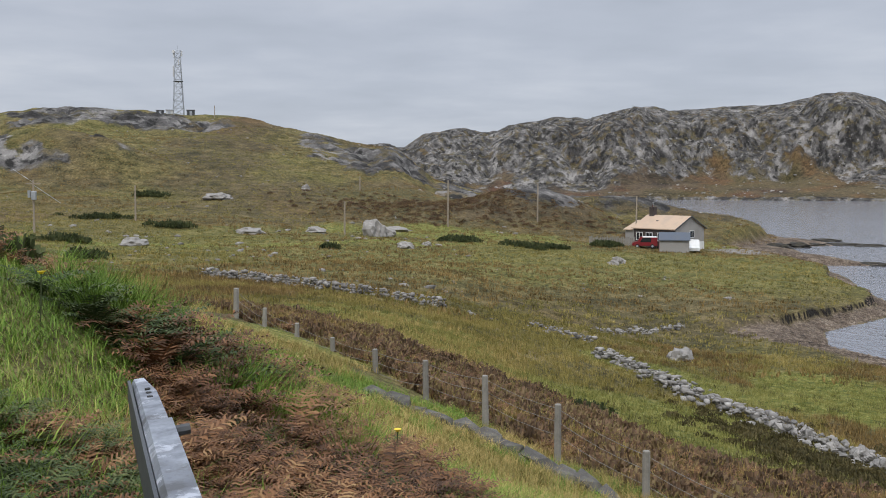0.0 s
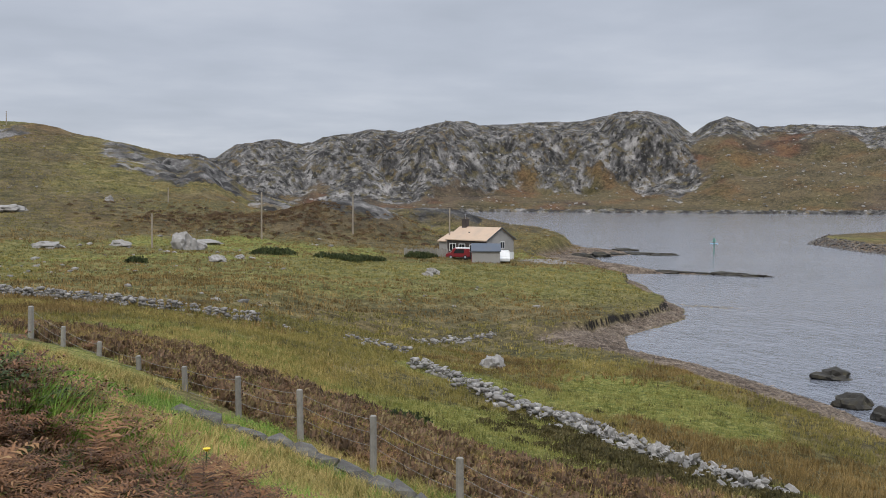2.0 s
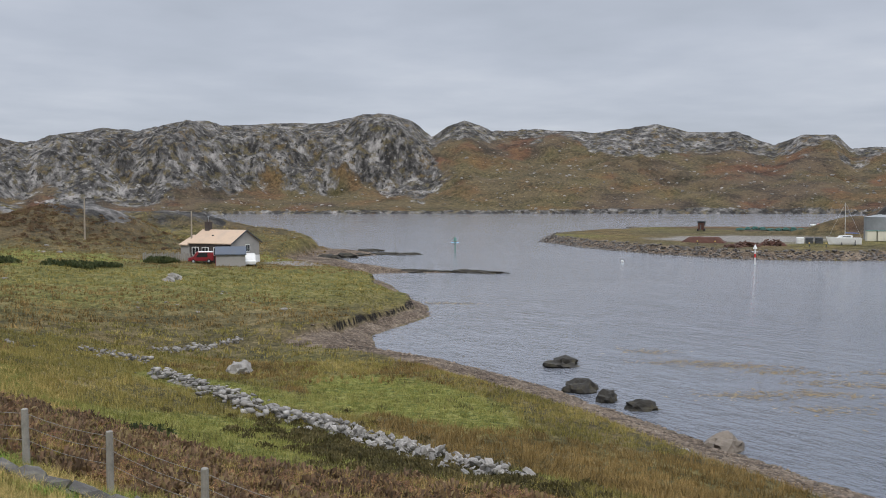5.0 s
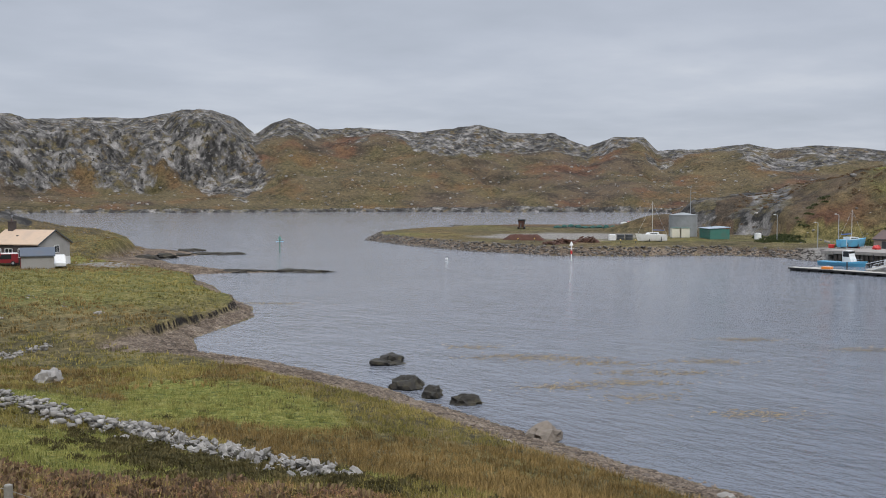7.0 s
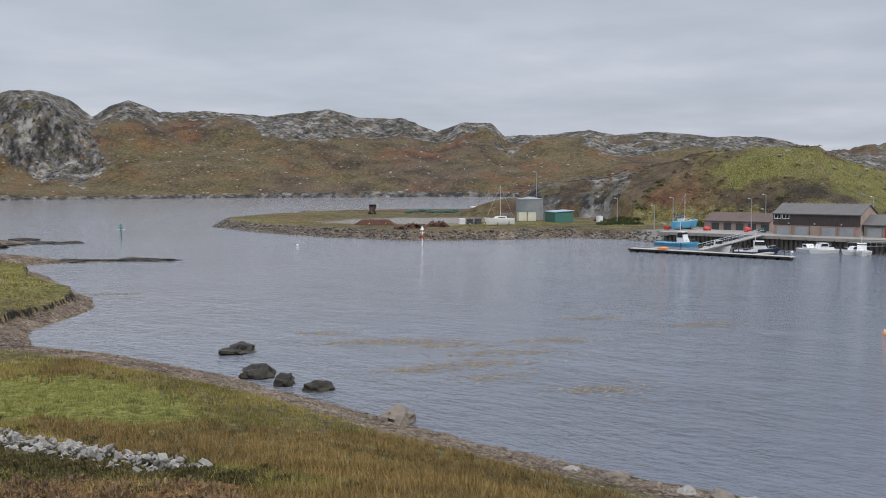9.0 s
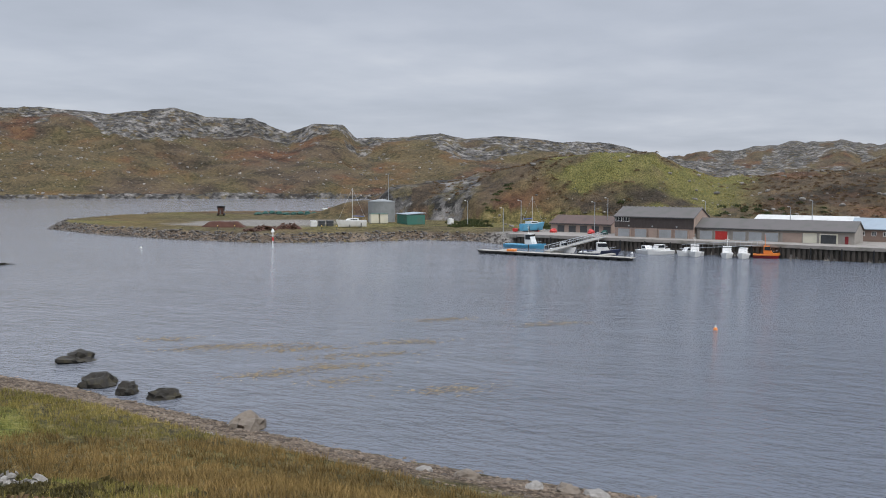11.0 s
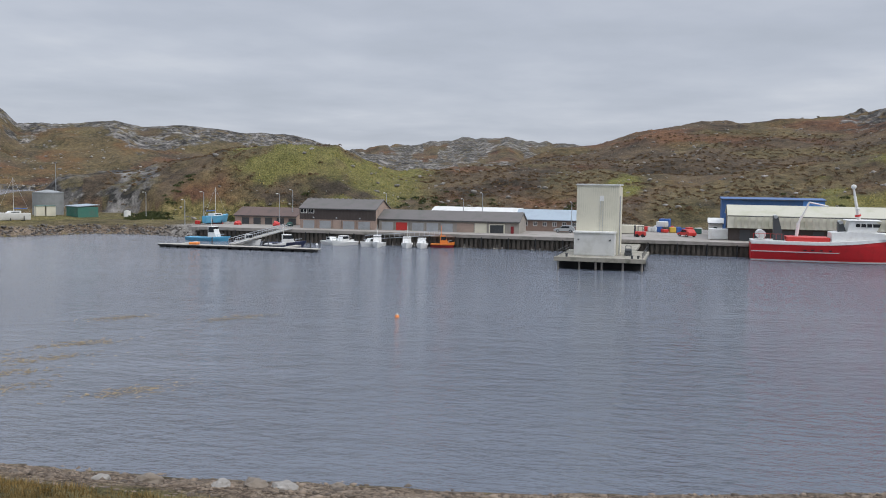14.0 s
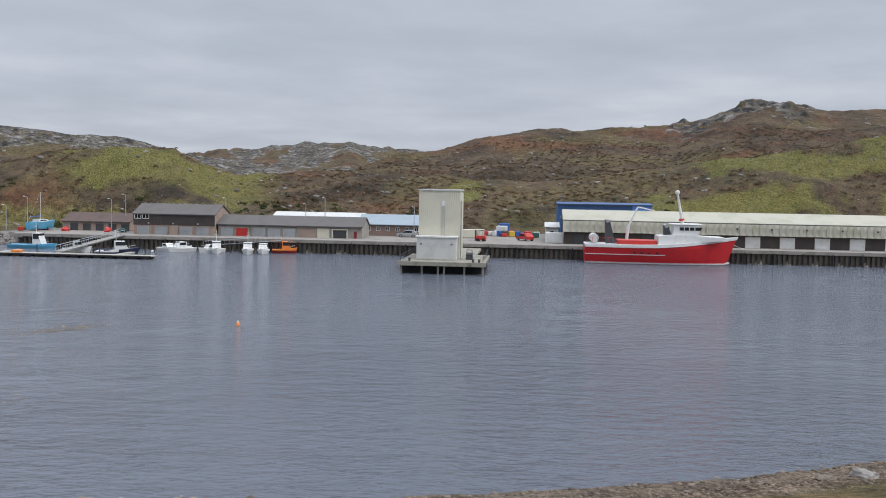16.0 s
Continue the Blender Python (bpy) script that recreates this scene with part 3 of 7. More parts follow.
def build_ground():
    az, dist = sheet_grid()
    a, r = np.meshgrid(np.radians(az), dist)
    x, y = r * np.sin(a), r * np.cos(a)
    z, rock, heath, beach, peat_shade = terrain(x, y)
    lush, heath, yard = cover_zones(x, y, rock, heath)
    nr, na = x.shape
    co = np.empty((nr * na + 1, 3), np.float32)
    co[:-1, 0], co[:-1, 1], co[:-1, 2] = x.ravel(), y.ravel(), z.ravel()
    co[-1] = (0, 0, ground_z(0.0, 0.0))
    i, j = np.meshgrid(np.arange(nr - 1), np.arange(na), indexing="ij")
    k = (j + 1) % na
    quads = np.stack([i * na + j, i * na + k, (i + 1) * na + k, (i + 1) * na + j], -1).reshape(-1, 4)[:, ::-1]
    fan = np.stack([np.full(na, nr * na), (np.arange(na) + 1) % na, np.arange(na)], -1)
    me = bpy.data.meshes.new("ground")
    loops = np.concatenate([quads.ravel(), fan.ravel()])
    me.vertices.add(len(co))
    me.vertices.foreach_set("co", co.ravel())
    me.loops.add(len(loops))
    me.loops.foreach_set("vertex_index", loops.astype(np.int32))
    me.polygons.add(len(quads) + len(fan))
    starts = np.concatenate([np.arange(len(quads)) * 4, len(quads) * 4 + np.arange(len(fan)) * 3])
    me.polygons.foreach_set("loop_start", starts.astype(np.int32))
    me.update(calc_edges=True)
    me.polygons.foreach_set("use_smooth", np.ones(len(me.polygons), bool))
    for name, data in (("rock", rock), ("heath", heath), ("lush", lush), ("beach", beach), ("yard", yard), ("peat_shade", peat_shade)):
        at = me.attributes.new(name, "FLOAT", "POINT")
        at.data.foreach_set("value", np.append(np.clip(data, 0, 1).ravel(), 0).astype(np.float32))
    me.materials.append(GROUND)
    return tagged(new("ground", me), "rough moorland of grass, heather and grey rock round a sea loch", "ground", kind="structure")


def cover_zones(x, y, rock, heath):
    d, az = np.hypot(x, y), np.degrees(np.arctan2(x, y))
    n, n2 = fbm(x, y, 12, 4, 101), fbm(x, y, 30, 4, 103)
    foot = 222 / np.clip(np.sin(np.radians(np.clip(az, 40, 140))), 0.6, 1)
    near = (d < 420) & ((x < 130) | ((d < foot + 4) & (y > 100)))

    def patch(cx, cy, rx, ry, turn=0):
        c, s = math.cos(radians(turn)), math.sin(radians(turn))
        u, v = (c * (x - cx) + s * (y - cy)) / rx, (-s * (x - cx) + c * (y - cy)) / ry
        return smooth(1.2, 0.7, np.sqrt(u * u + v * v) + 0.3 * n)

    lush = np.where(near, 0.22 * smooth(-0.1, 0.6, n2), 0.12 * smooth(0.0, 0.5, n2))
    for p in ((6, 26, 12, 8, -40), (12, 46, 9, 5, -60), (-4, 22, 5, 3, 0), (-12, 10, 9, 5, 0), (0, 150, 20, 12, 0), (48, 158, 12, 6, 0), (20, 44, 5, 10, 0), (9, 33, 5, 7, 20), (-3, 40, 6, 9, 0), (44, 162, 8, 4, 0)):
        lush = np.maximum(lush, patch(*p) * 0.95)
    lush = np.maximum(lush, 0.38 * smooth(85, 100, y) * (1 - smooth(140, 150, y)) * (x > -60) * (az < 30))
    # hill behind the harbour: green crown and flank of the dome, small fields, the mixed shoulder
    hills = (~near) & (d < 600) & (x > 130)
    climb = (d - foot) / np.maximum(along(az, DOME, 1) - foot, 1) + 0.35 * n
    fields = np.maximum(smooth(61.5, 63, az) * smooth(68.5, 67, az) * smooth(0.45, 0.75, climb), smooth(65.5, 68, az + 2 * n) * smooth(76, 72.5, az) * 0.9)
    fields = np.maximum(fields, smooth(91, 96, az + 4 * n) * smooth(330, 290, d) * smooth(-0.35, 0.25, n2 + 0.5 * n))
    for cx, cy, rx, ry in ((268, 19, 22, 6), (262, 24, 10, 6), (256, 118, 8, 7)):
        fields = np.maximum(fields, patch(cx, cy, rx, ry))
    lush = np.where(hills, 0.75 * fields * smooth(-0.75, -0.1, n), lush)
    track = np.abs(y - np.interp(x, (-60, -37, -21, -6, 10, 24, 34), (100, 111, 120, 130, 140, 149, 152))) < 1.6
    lush = np.maximum(lush, 0.9 * track * (x > -70) * (x < 36))
    far = (d > 600) & (az < 76)
    heath = np.where(far, 0.70 + 0.30 * smooth(-0.25, 0.35, fbm(x, y, 60, 5, 105) - 0.15 * smooth(24, 36, az)), heath)
    heath = np.where(near, (0.32 + 0.25 * smooth(120, 220, d)) * heath, np.where(far, heath, 0.62 + 0.38 * smooth(-0.5, 0.2, n2 + 0.4 * n + 0.25)))
    for cx, cy, rx, ry, turn in ((10, 183, 24, 13, 10), (6, 20, 9, 3.2, -35), (12, 24, 10, 4, -40), (14, 17, 6, 5, -40), (45, 232, 18, 10, 0), (-10, 26, 7, 3, -20)):
        heath = np.maximum(heath, patch(cx, cy, rx, ry, turn) * 0.75)
    heath = np.maximum(heath, 0.5 * (x > 13) * (y < 80) * smooth(-0.35, 0.25, n))
    heath = heath * (1 - 0.85 * lush)
    yard = smooth(168, 171, x) * smooth(214, 210, x) * smooth(112, 106, y) * (d < 400)
    yard = np.maximum(yard, patch(185, 185, 24, 22) * (x > 146))
    yard = np.maximum(yard, patch(51, 150, 6, 4))
    return lush, heath, yard


build_ground()
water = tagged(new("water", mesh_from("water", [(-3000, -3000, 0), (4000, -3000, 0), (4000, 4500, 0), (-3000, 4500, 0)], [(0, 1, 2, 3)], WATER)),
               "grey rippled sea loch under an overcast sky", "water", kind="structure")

# ---- building helpers ----
def thing(name, label, category, at=(0, 0, 0), turn=0, group="", kind=""):
    ob = new(name)
    ob.empty_display_size = 0.2
    ob.matrix_basis = pose(*at, 0, 0, turn)
    return tagged(ob, label, category, group, kind)


def part(name, bm, mat, parent, label="", smooth_faces=False):
    """Link a bmesh as one mesh object under a thing or a part."""
    me = bpy.data.meshes.new(name)
    if smooth_faces:
        for f in bm.faces:
            f.smooth = True
    bm.to_mesh(me)
    bm.free()
    me.materials.append(mat)
    ob = new(name, me)
    ob.parent = parent
    if label:
        ob["label"] = label
    return ob


def box(bm, x0, x1, y0, y1, z0, z1, bevel=0.0):
    made = bmesh.ops.create_cube(bm, size=1, matrix=Matrix.Translation(((x0 + x1) / 2, (y0 + y1) / 2, (z0 + z1) / 2)) @ Matrix.Diagonal((x1 - x0, y1 - y0, z1 - z0, 1)))
    if bevel:
        edges = list({e for v in made["verts"] for e in v.link_edges})
        bmesh.ops.bevel(bm, geom=edges, offset=bevel, segments=1, affect="EDGES")
    return bm


def boxed(*sizes, bevel=0.0):
    bm = bmesh.new()
    for s in sizes:
        box(bm, *s, bevel=bevel)
    return bm


def rod(bm, a, b, r0, r1=None, sides=8):
    a, b = Vector(a), Vector(b)
    way = b - a
    m = Matrix.Translation((a + b) / 2) @ way.to_track_quat("Z", "Y").to_matrix().to_4x4()
    bmesh.ops.create_cone(bm, cap_ends=True, segments=sides, radius1=r0, radius2=r0 if r1 is None else r1, depth=way.length, matrix=m)
    return bm


def rods(*items, sides=8):
    bm = bmesh.new()
    for it in items:
        rod(bm, *it, sides=sides)
    return bm


def prism(outline, y0, y1):
    """The outline in x and z, drawn out from y0 to y1."""
    bm = bmesh.new()
    a, b = [bm.verts.new((x, y0, z)) for x, z in outline], [bm.verts.new((x, y1, z)) for x, z in outline]
    n = len(outline)
    for i in range(n):
        bm.faces.new((a[i], a[(i + 1) % n], b[(i + 1) % n], b[i]))
    bm.faces.new(a[::-1])
    bm.faces.new(b)
    bmesh.ops.recalc_face_normals(bm, faces=bm.faces)
    return bm


def slab_roof(name, parent, mat, x0, z0, x1, z1, y0, y1, thick=0.14, label=""):
    """One roof slope from the eave (x0, z0) to the ridge (x1, z1)."""
    return part(name, prism([(x0, z0), (x1, z1), (x1, z1 + thick), (x0, z0 + thick)], y0, y1), mat, parent, label)


def ribs(name, parent, mat, x, y0, y1, z0, z1, step=0.6, proud=0.04, label=""):
    """Standing ribs of profiled sheet on a wall that faces -x."""
    bm = bmesh.new()
    for k in range(int((y1 - y0) / step)):
        y = y0 + (k + 0.5) * step
        box(bm, x - proud, x + 0.02, y - step * 0.2, y + step * 0.2, z0, z1)
    return part(name, bm, mat, parent, label)


def bearing(az, d):
    return d * math.sin(radians(az)), d * math.cos(radians(az))


def window(parent, x, y, z, w, h, frame_mat=WHITE, name="window"):
    """A window in a wall that faces -x: frame standing proud, pane set back, centre mullion."""
    t = 0.09
    fr = part(name, boxed((x - 0.06, x + 0.03, y - w / 2, y - w / 2 + t, z, z + h), (x - 0.06, x + 0.03, y + w / 2 - t, y + w / 2, z, z + h),
                          (x - 0.06, x + 0.03, y - w / 2 + t, y + w / 2 - t, z, z + t), (x - 0.06, x + 0.03, y - w / 2 + t, y + w / 2 - t, z + h - t, z + h),
                          (x - 0.05, x + 0.03, y - t / 2, y + t / 2, z + t, z + h - t)), frame_mat, parent)
    part("pane", boxed((x - 0.03, x + 0.02, y - w / 2 + t, y + w / 2 - t, z + t, z + h - t)), GLASS, fr)
    return fr


QUAY = 2.5
QX = 171.0

# ---- harbour: quay ----
def build_quay():
    q = thing("quay", "long concrete quay on rusted sheet piling", "quay", kind="structure")
    part("deck_edge", boxed((QX - 0.5, QX + 3.5, -115, 97, 1.9, QUAY + 0.06), bevel=0.05), CONCRETE, q)
    part("deck_edge", boxed((QX - 0.5, QX + 11, 97.05, 99.5, 1.7, QUAY), bevel=0.05), CONCRETE, q)
    bm = bmesh.new()
    for k in range(236):
        y = 96.6 - k * 0.9
        box(bm, QX - 0.25, QX + 0.6, y - 0.24, y + 0.24, -2, 1.9)
        box(bm, QX + 0.1, QX + 0.6, y - 0.69, y - 0.24, -2, 1.9)
    tagged(part("sheet_piling", bm, PILING, q), kind="stuff")
    for k in range(40):
        y = 94 - k * 5.1
        part("fender", rods(((QX - 0.42, y, -0.3), (QX - 0.42, y, 2.1), 0.14), sides=7), BLACK, q)
    part("apron", boxed((QX + 3.5, 214, -115, 97, 1.0, QUAY + 0.02)), CONCRETE, q, "worn grey concrete apron")


build_quay()


# ---- harbour: buildings ----
def shed(name, label, x0, depth, y0, y1, eave, ridge, wall, roof, base=QUAY, overhang=0.3, ridge_at=0.5, category="shed", upper=None, upper_from=None):
    """A gabled building along the quay whose long wall faces the water."""
    ob = thing(name, label, category, (x0, 0, base))
    e, r = eave - base, ridge - base
    xm = depth * ridge_at
    part("wall", prism([(0, -0.5), (depth, -0.5), (depth, e), (xm, r), (0, e)], y0, y1), wall, ob)
    slab_roof("roof", ob, roof, -overhang, e - overhang * (r - e) / xm + 0.03, xm, r + 0.03, y0 - 0.25, y1 + 0.25)
    slab_roof("roof", ob, roof, depth + overhang, e - overhang * (r - e) / (depth - xm) + 0.03, xm + 0.005, r + 0.03, y0 - 0.25, y1 + 0.25)
    if upper:
        part("cladding", boxed((-0.12, -0.01, y0 - 0.05, y1 + 0.05, upper_from - base, e - 0.06)), upper, ob, "profiled sheet cladding")
        ribs("cladding_ribs", ob, upper, -0.12, y0, y1, upper_from - base, e - 0.08, 0.7)
    part("gutter", boxed((-overhang - 0.12, -overhang, y0 - 0.2, y1 + 0.2, e - overhang * (r - e) / xm - 0.05, e - overhang * (r - e) / xm + 0.08)), DARK_METAL, ob)
    return ob


def shutter(parent, x, y0, y1, z1, mat, frame_mat=None, name="door", slats=7):
    d = part(name, boxed((x - 0.10, x + 0.05, y0, y1, 0, z1)), mat, parent)
    if slats:
        bm = bmesh.new()
        for k in range(slats):
            z = (k + 0.5) * z1 / slats
            box(bm, x - 0.14, x - 0.09, y0 + 0.05, y1 - 0.05, z - z1 / slats * 0.32, z + z1 / slats * 0.32)
        part("slats", bm, mat, d)
    if frame_mat:
        part("surround", boxed((x - 0.2, x, y0 - 0.22, y0, 0, z1 + 0.2), (x - 0.2, x, y1, y1 + 0.22, 0, z1 + 0.2), (x - 0.2, x, y0, y1, z1, z1 + 0.2)), frame_mat, d)
    return d


def build_sheds():
    s = shed("brick_shed", "low pinkish store with brown roof and five dark open bays", 185, 8, 82, 96.5, 4.4, 6.0, PINK_WALL, BROWN_ROOF)
    for k in range(5):
        y = 94.8 - k * 2.75
        # flat dark panel on the solid wall paints the shade of an opening
        part("bay", boxed((-0.03, 0.2, y - 1.7, y, 0, 1.45)), DARK_METAL, s, "dark panel standing in for a shaded opening")
        part("lintel", boxed((-0.12, -0.04, y - 1.85, y + 0.15, 1.45, 1.62)), CONCRETE, s)
    s = shed("net_store", "tall dark brown clad store with four shuttered bays", 177, 9, 61.2, 77.6, 6.55, 8.35, PINK_WALL, GREY_ROOF, upper=BROWN_CLAD, upper_from=4.35)
    for y in (75.6, 72.0, 66.9, 63.6):
        shutter(s, 0, y - 1.25, y + 1.25, 1.6, GREY_METAL, PINK_WALL)
    part("pier", boxed((-0.15, 0, 68.5, 70.3, 0, 1.85)), PINK_WALL, s)
    for y in (76.7, 75.1):
        window(s, -0.18, y, 3.05, 1.35, 0.95)
    for k in range(14):
        part("ridge_vent", boxed((4.3, 4.75, 61.6 + k * 1.18, 61.95 + k * 1.18, 5.95, 6.12)), CONCRETE, s)
    for y in (74.5, 69.5, 64.5):
        part("floodlight", boxed((-0.4, -0.12, y - 0.12, y + 0.12, 2.1, 2.35)), GREY_METAL, s)
    s = shed("workshop_row", "long low store with grey roof and pale roller doors", 178, 8, 32.2, 60.9, 4.75, 6.4, GREY_RENDER, GREY_ROOF)
    for y, mat in ((59, GREY_METAL), (56.0, RED), (52.6, GREY_METAL), (49.6, GREY_METAL), (46.6, GREY_METAL)):
        shutter(s, 0, y - 1.2, y + 1.2, 1.65, mat, GREY_RENDER)
    part("panel", boxed((-0.08, 0, 41.2, 44.6, 0, 1.75)), PINK_WALL, s, "buff painted wall panel")
    part("panel", boxed((-0.08, 0, 38.6, 41, 0, 1.85)), CREAM_CLAD, s, "cream wall panel")
    shutter(s, 0, 35.2, 37.9, 1.6, DARK_METAL, CREAM_CLAD)
    part("door", boxed((-0.06, 0, 33.2, 33.8, 0, 1.4)), DARK_RED, s)
    shed("white_roofed_shed", "white roofed shed behind the quay stores", 196, 8, 35.6, 55, 5.6, 6.7, GREY_RENDER, PALE_CLAD)
    s = shed("office", "single-storey brick office with pale blue roof", 190, 8, 16, 35, 4.85, 6.7, BRICK_WALL, BLUE_ROOF, category="office")
    for k in range(7):
        window(s, 0, 33.0 - k * 2.0, 1.05, 0.85, 0.85)
    part("door", boxed((-0.05, 0.02, 34.1, 34.9, 0, 1.95)), DARK_METAL, s)
    # long fish market with overhanging clad front
    s = shed("fish_market", "long brown-walled fish market with stained cream roof", 177, 14, -96, -6.6, 7.0, 8.75, BROWN_CLAD, WAREHOUSE_ROOF, ridge_at=0.4, overhang=0.1, category="warehouse")
    part("canopy", prism([(-0.9, 2.35), (0, 2.35), (0, 4.45), (-0.2, 4.45)], -96.2, -6.4), WAREHOUSE_ROOF, s, "stained cream fascia")
    ribs("fascia_ribs", s, WAREHOUSE_ROOF, -0.62, -96, -6.6, 2.4, 4.4, 1.2, 0.3)
    for k in range(9):
        y = -41.4 - 6.25 * k
        shutter(s, 0, y - 1.35, y + 1.35, 2.1, WHITE, None, slats=6)
        part("floodlight", boxed((-1.0, -0.75, y + 2.9, y + 3.2, 3.4, 3.7)), DARK_METAL, s)
    for y in (-9.5, -12.2, -17, -22, -28, -34):
        part("door", boxed((-0.06, 0, y - 0.9, y + 0.9, 0, 2.0)), DARK_METAL, s)
    s = shed("blue_shed", "tall blue clad shed behind the market", 200, 10, -25.8, -6, 9.6, 9.9, BLUE_CLAD, BLUE_CLAD, category="shed")
    ribs("cladding_ribs", s, BLUE_CLAD, 0, -21.5, -6, 0, 7.0, 0.8)
    part("panel", boxed((-0.1, 0, -25.8, -21.7, 3, 7.1)), LIGHT_BLUE, s, "light blue end panel")
    s = shed("white_hut", "small white building beside the market", 188, 6, -5.9, -3.4, 5.1, 5.9, WHITE, PALE_CLAD, category="hut")
    window(s, 0, -4.6, 1.1, 0.7, 0.8, DARK_METAL)
    c = thing("container", "white shipping container on the quay", "container", (178, -5, QUAY))
    part("body", boxed((0, 2.3, -2.0, 1.8, 0.1, 2.0), bevel=0.04), WHITE, c)
    ribs("corrugation", c, WHITE, 0, -1.9, 1.7, 0.25, 1.85, 0.25)
    for y in (-1.8, 1.3):
        part("skid", boxed((0.1, 2.2, y, y + 0.3, 0, 0.1)), DARK_METAL, c)
    c = thing("container", "cream container standing on the quay", "container", (189, 11.3, QUAY))
    part("body", boxed((0, 2.4, -2.2, 2.2, 0.12, 1.75), bevel=0.04), CREAM_CLAD, c)
    for y in (-2, 1.7):
        part("skid", boxed((0.1, 2.3, y, y + 0.3, 0, 0.12)), DARK_METAL, c)


build_sheds()


def build_ice_plant():
    p = thing("jetty", "concrete jetty deck on dark piles", "jetty", (0, 0, 0))
    part("deck", boxed((136, 153, 6.3, 19.2, 1.25, 1.75), bevel=0.06), JETTY_MAT, p)
    part("approach", boxed((153, 170.4, 8.6, 17, 1.25, 1.75), bevel=0.06), JETTY_MAT, p)
    part("deck_lip", boxed((135.9, 136.25, 6.1, 19.3, 1.2, 1.85), bevel=0.03), JETTY_MAT, p)
    for y in (6.6, 9.3, 12.3, 13.2, 15.6, 18.7):
        for x in (136.4, 141, 147):
            part("pile", rods(((x, y, -3), (x, y, 1.25), 0.16)), CONCRETE if x < 137 else DARK_METAL, p)
    # black sheet added under the deck to paint the darkness there
    part("back_wall", boxed((138.2, 138.6, 6.4, 19.0, -2, 1.25)), BLACK, p, "black sheet standing in for shade below the deck")
    for y in (6.6, 18.9):
        posts = [((x, y, 1.75), (x, y, 2.7), 0.035) for x in range(137, 153, 3)]
        part("railing", rods(*posts, ((137, y, 2.68), (152, y, 2.68), 0.03), ((137, y, 2.25), (152, y, 2.25), 0.025), sides=6), DARK_METAL, p)
    for y in (7.2, 8.1, 17.6):
        part("bollard", rods(((137.4, y, 1.75), (137.4, y, 2.15), 0.16), ((137.4, y, 2.15), (137.4, y, 2.25), 0.24)), DARK_METAL, p)
    t = thing("ice_plant", "tall cream clad ice tower with a lower grey block in front", "tower", (0, 0, 1.75))
    part("tower", prism([(0, 0), (7, 0), (7, 10.2), (0, 10.65)], 10.6, 17.0), CREAM_CLAD, t).matrix_basis = pose(143.4, 0, 0)
    ribs("cladding_ribs", t, CREAM_CLAD, 143.4, 10.7, 16.9, 3.4, 10.5, 0.32, 0.03)
    part("roof_edge", boxed((143.25, 150.5, 10.5, 17.1, 10.55, 10.75)), PALE_CLAD, t)
    part("hatch", boxed((143.32, 143.42, 12.9, 13.5, 8.2, 9.0)), WHITE, t)
    part("ladder", rods(((143.3, 13.0, 3.6), (143.3, 13.0, 8.2), 0.03), ((143.3, 13.4, 3.6), (143.3, 13.4, 8.2), 0.03), sides=5), GREY_METAL, t)
    part("block", boxed((140.9, 143.3, 10.9, 17.0, 0, 3.4), bevel=0.05), PALE_CLAD, t, "pale grey clad block")
    ribs("block_ribs", t, PALE_CLAD, 140.9, 11, 16.9, 0.1, 3.2, 0.3, 0.025)
    part("block_roof", boxed((140.75, 143.38, 10.75, 17.15, 3.4, 3.6)), WHITE, t)
    for y in (11.6, 16.3):
        part("lamp", boxed((140.75, 140.9, y - 0.12, y + 0.12, 2.3, 2.5)), DARK_METAL, t)
    part("pipe", rods(((143.9, 10.45, 0), (143.9, 10.45, 9), 0.09)), GREY_METAL, t)
    w = thing("winch", "dark steel winch on the jetty deck", "winch", (143, 9.0, 1.75))
    part("frame", boxed((-0.4, 0.4, -0.55, 0.55, 0, 0.5), bevel=0.04), DARK_METAL, w)
    part("drum", rods(((0, -0.5, 0.75), (0, 0.5, 0.75), 0.35), sides=12), DARK_METAL, w)
    part("guard", rods(((0, -0.4, 0.4), (0, -0.4, 1.5), 0.05), ((0, 0.4, 0.4), (0, 0.4, 1.5), 0.05), ((0, -0.4, 1.5), (0, 0.4, 1.5), 0.05)), DARK_METAL, w)


build_ice_plant()


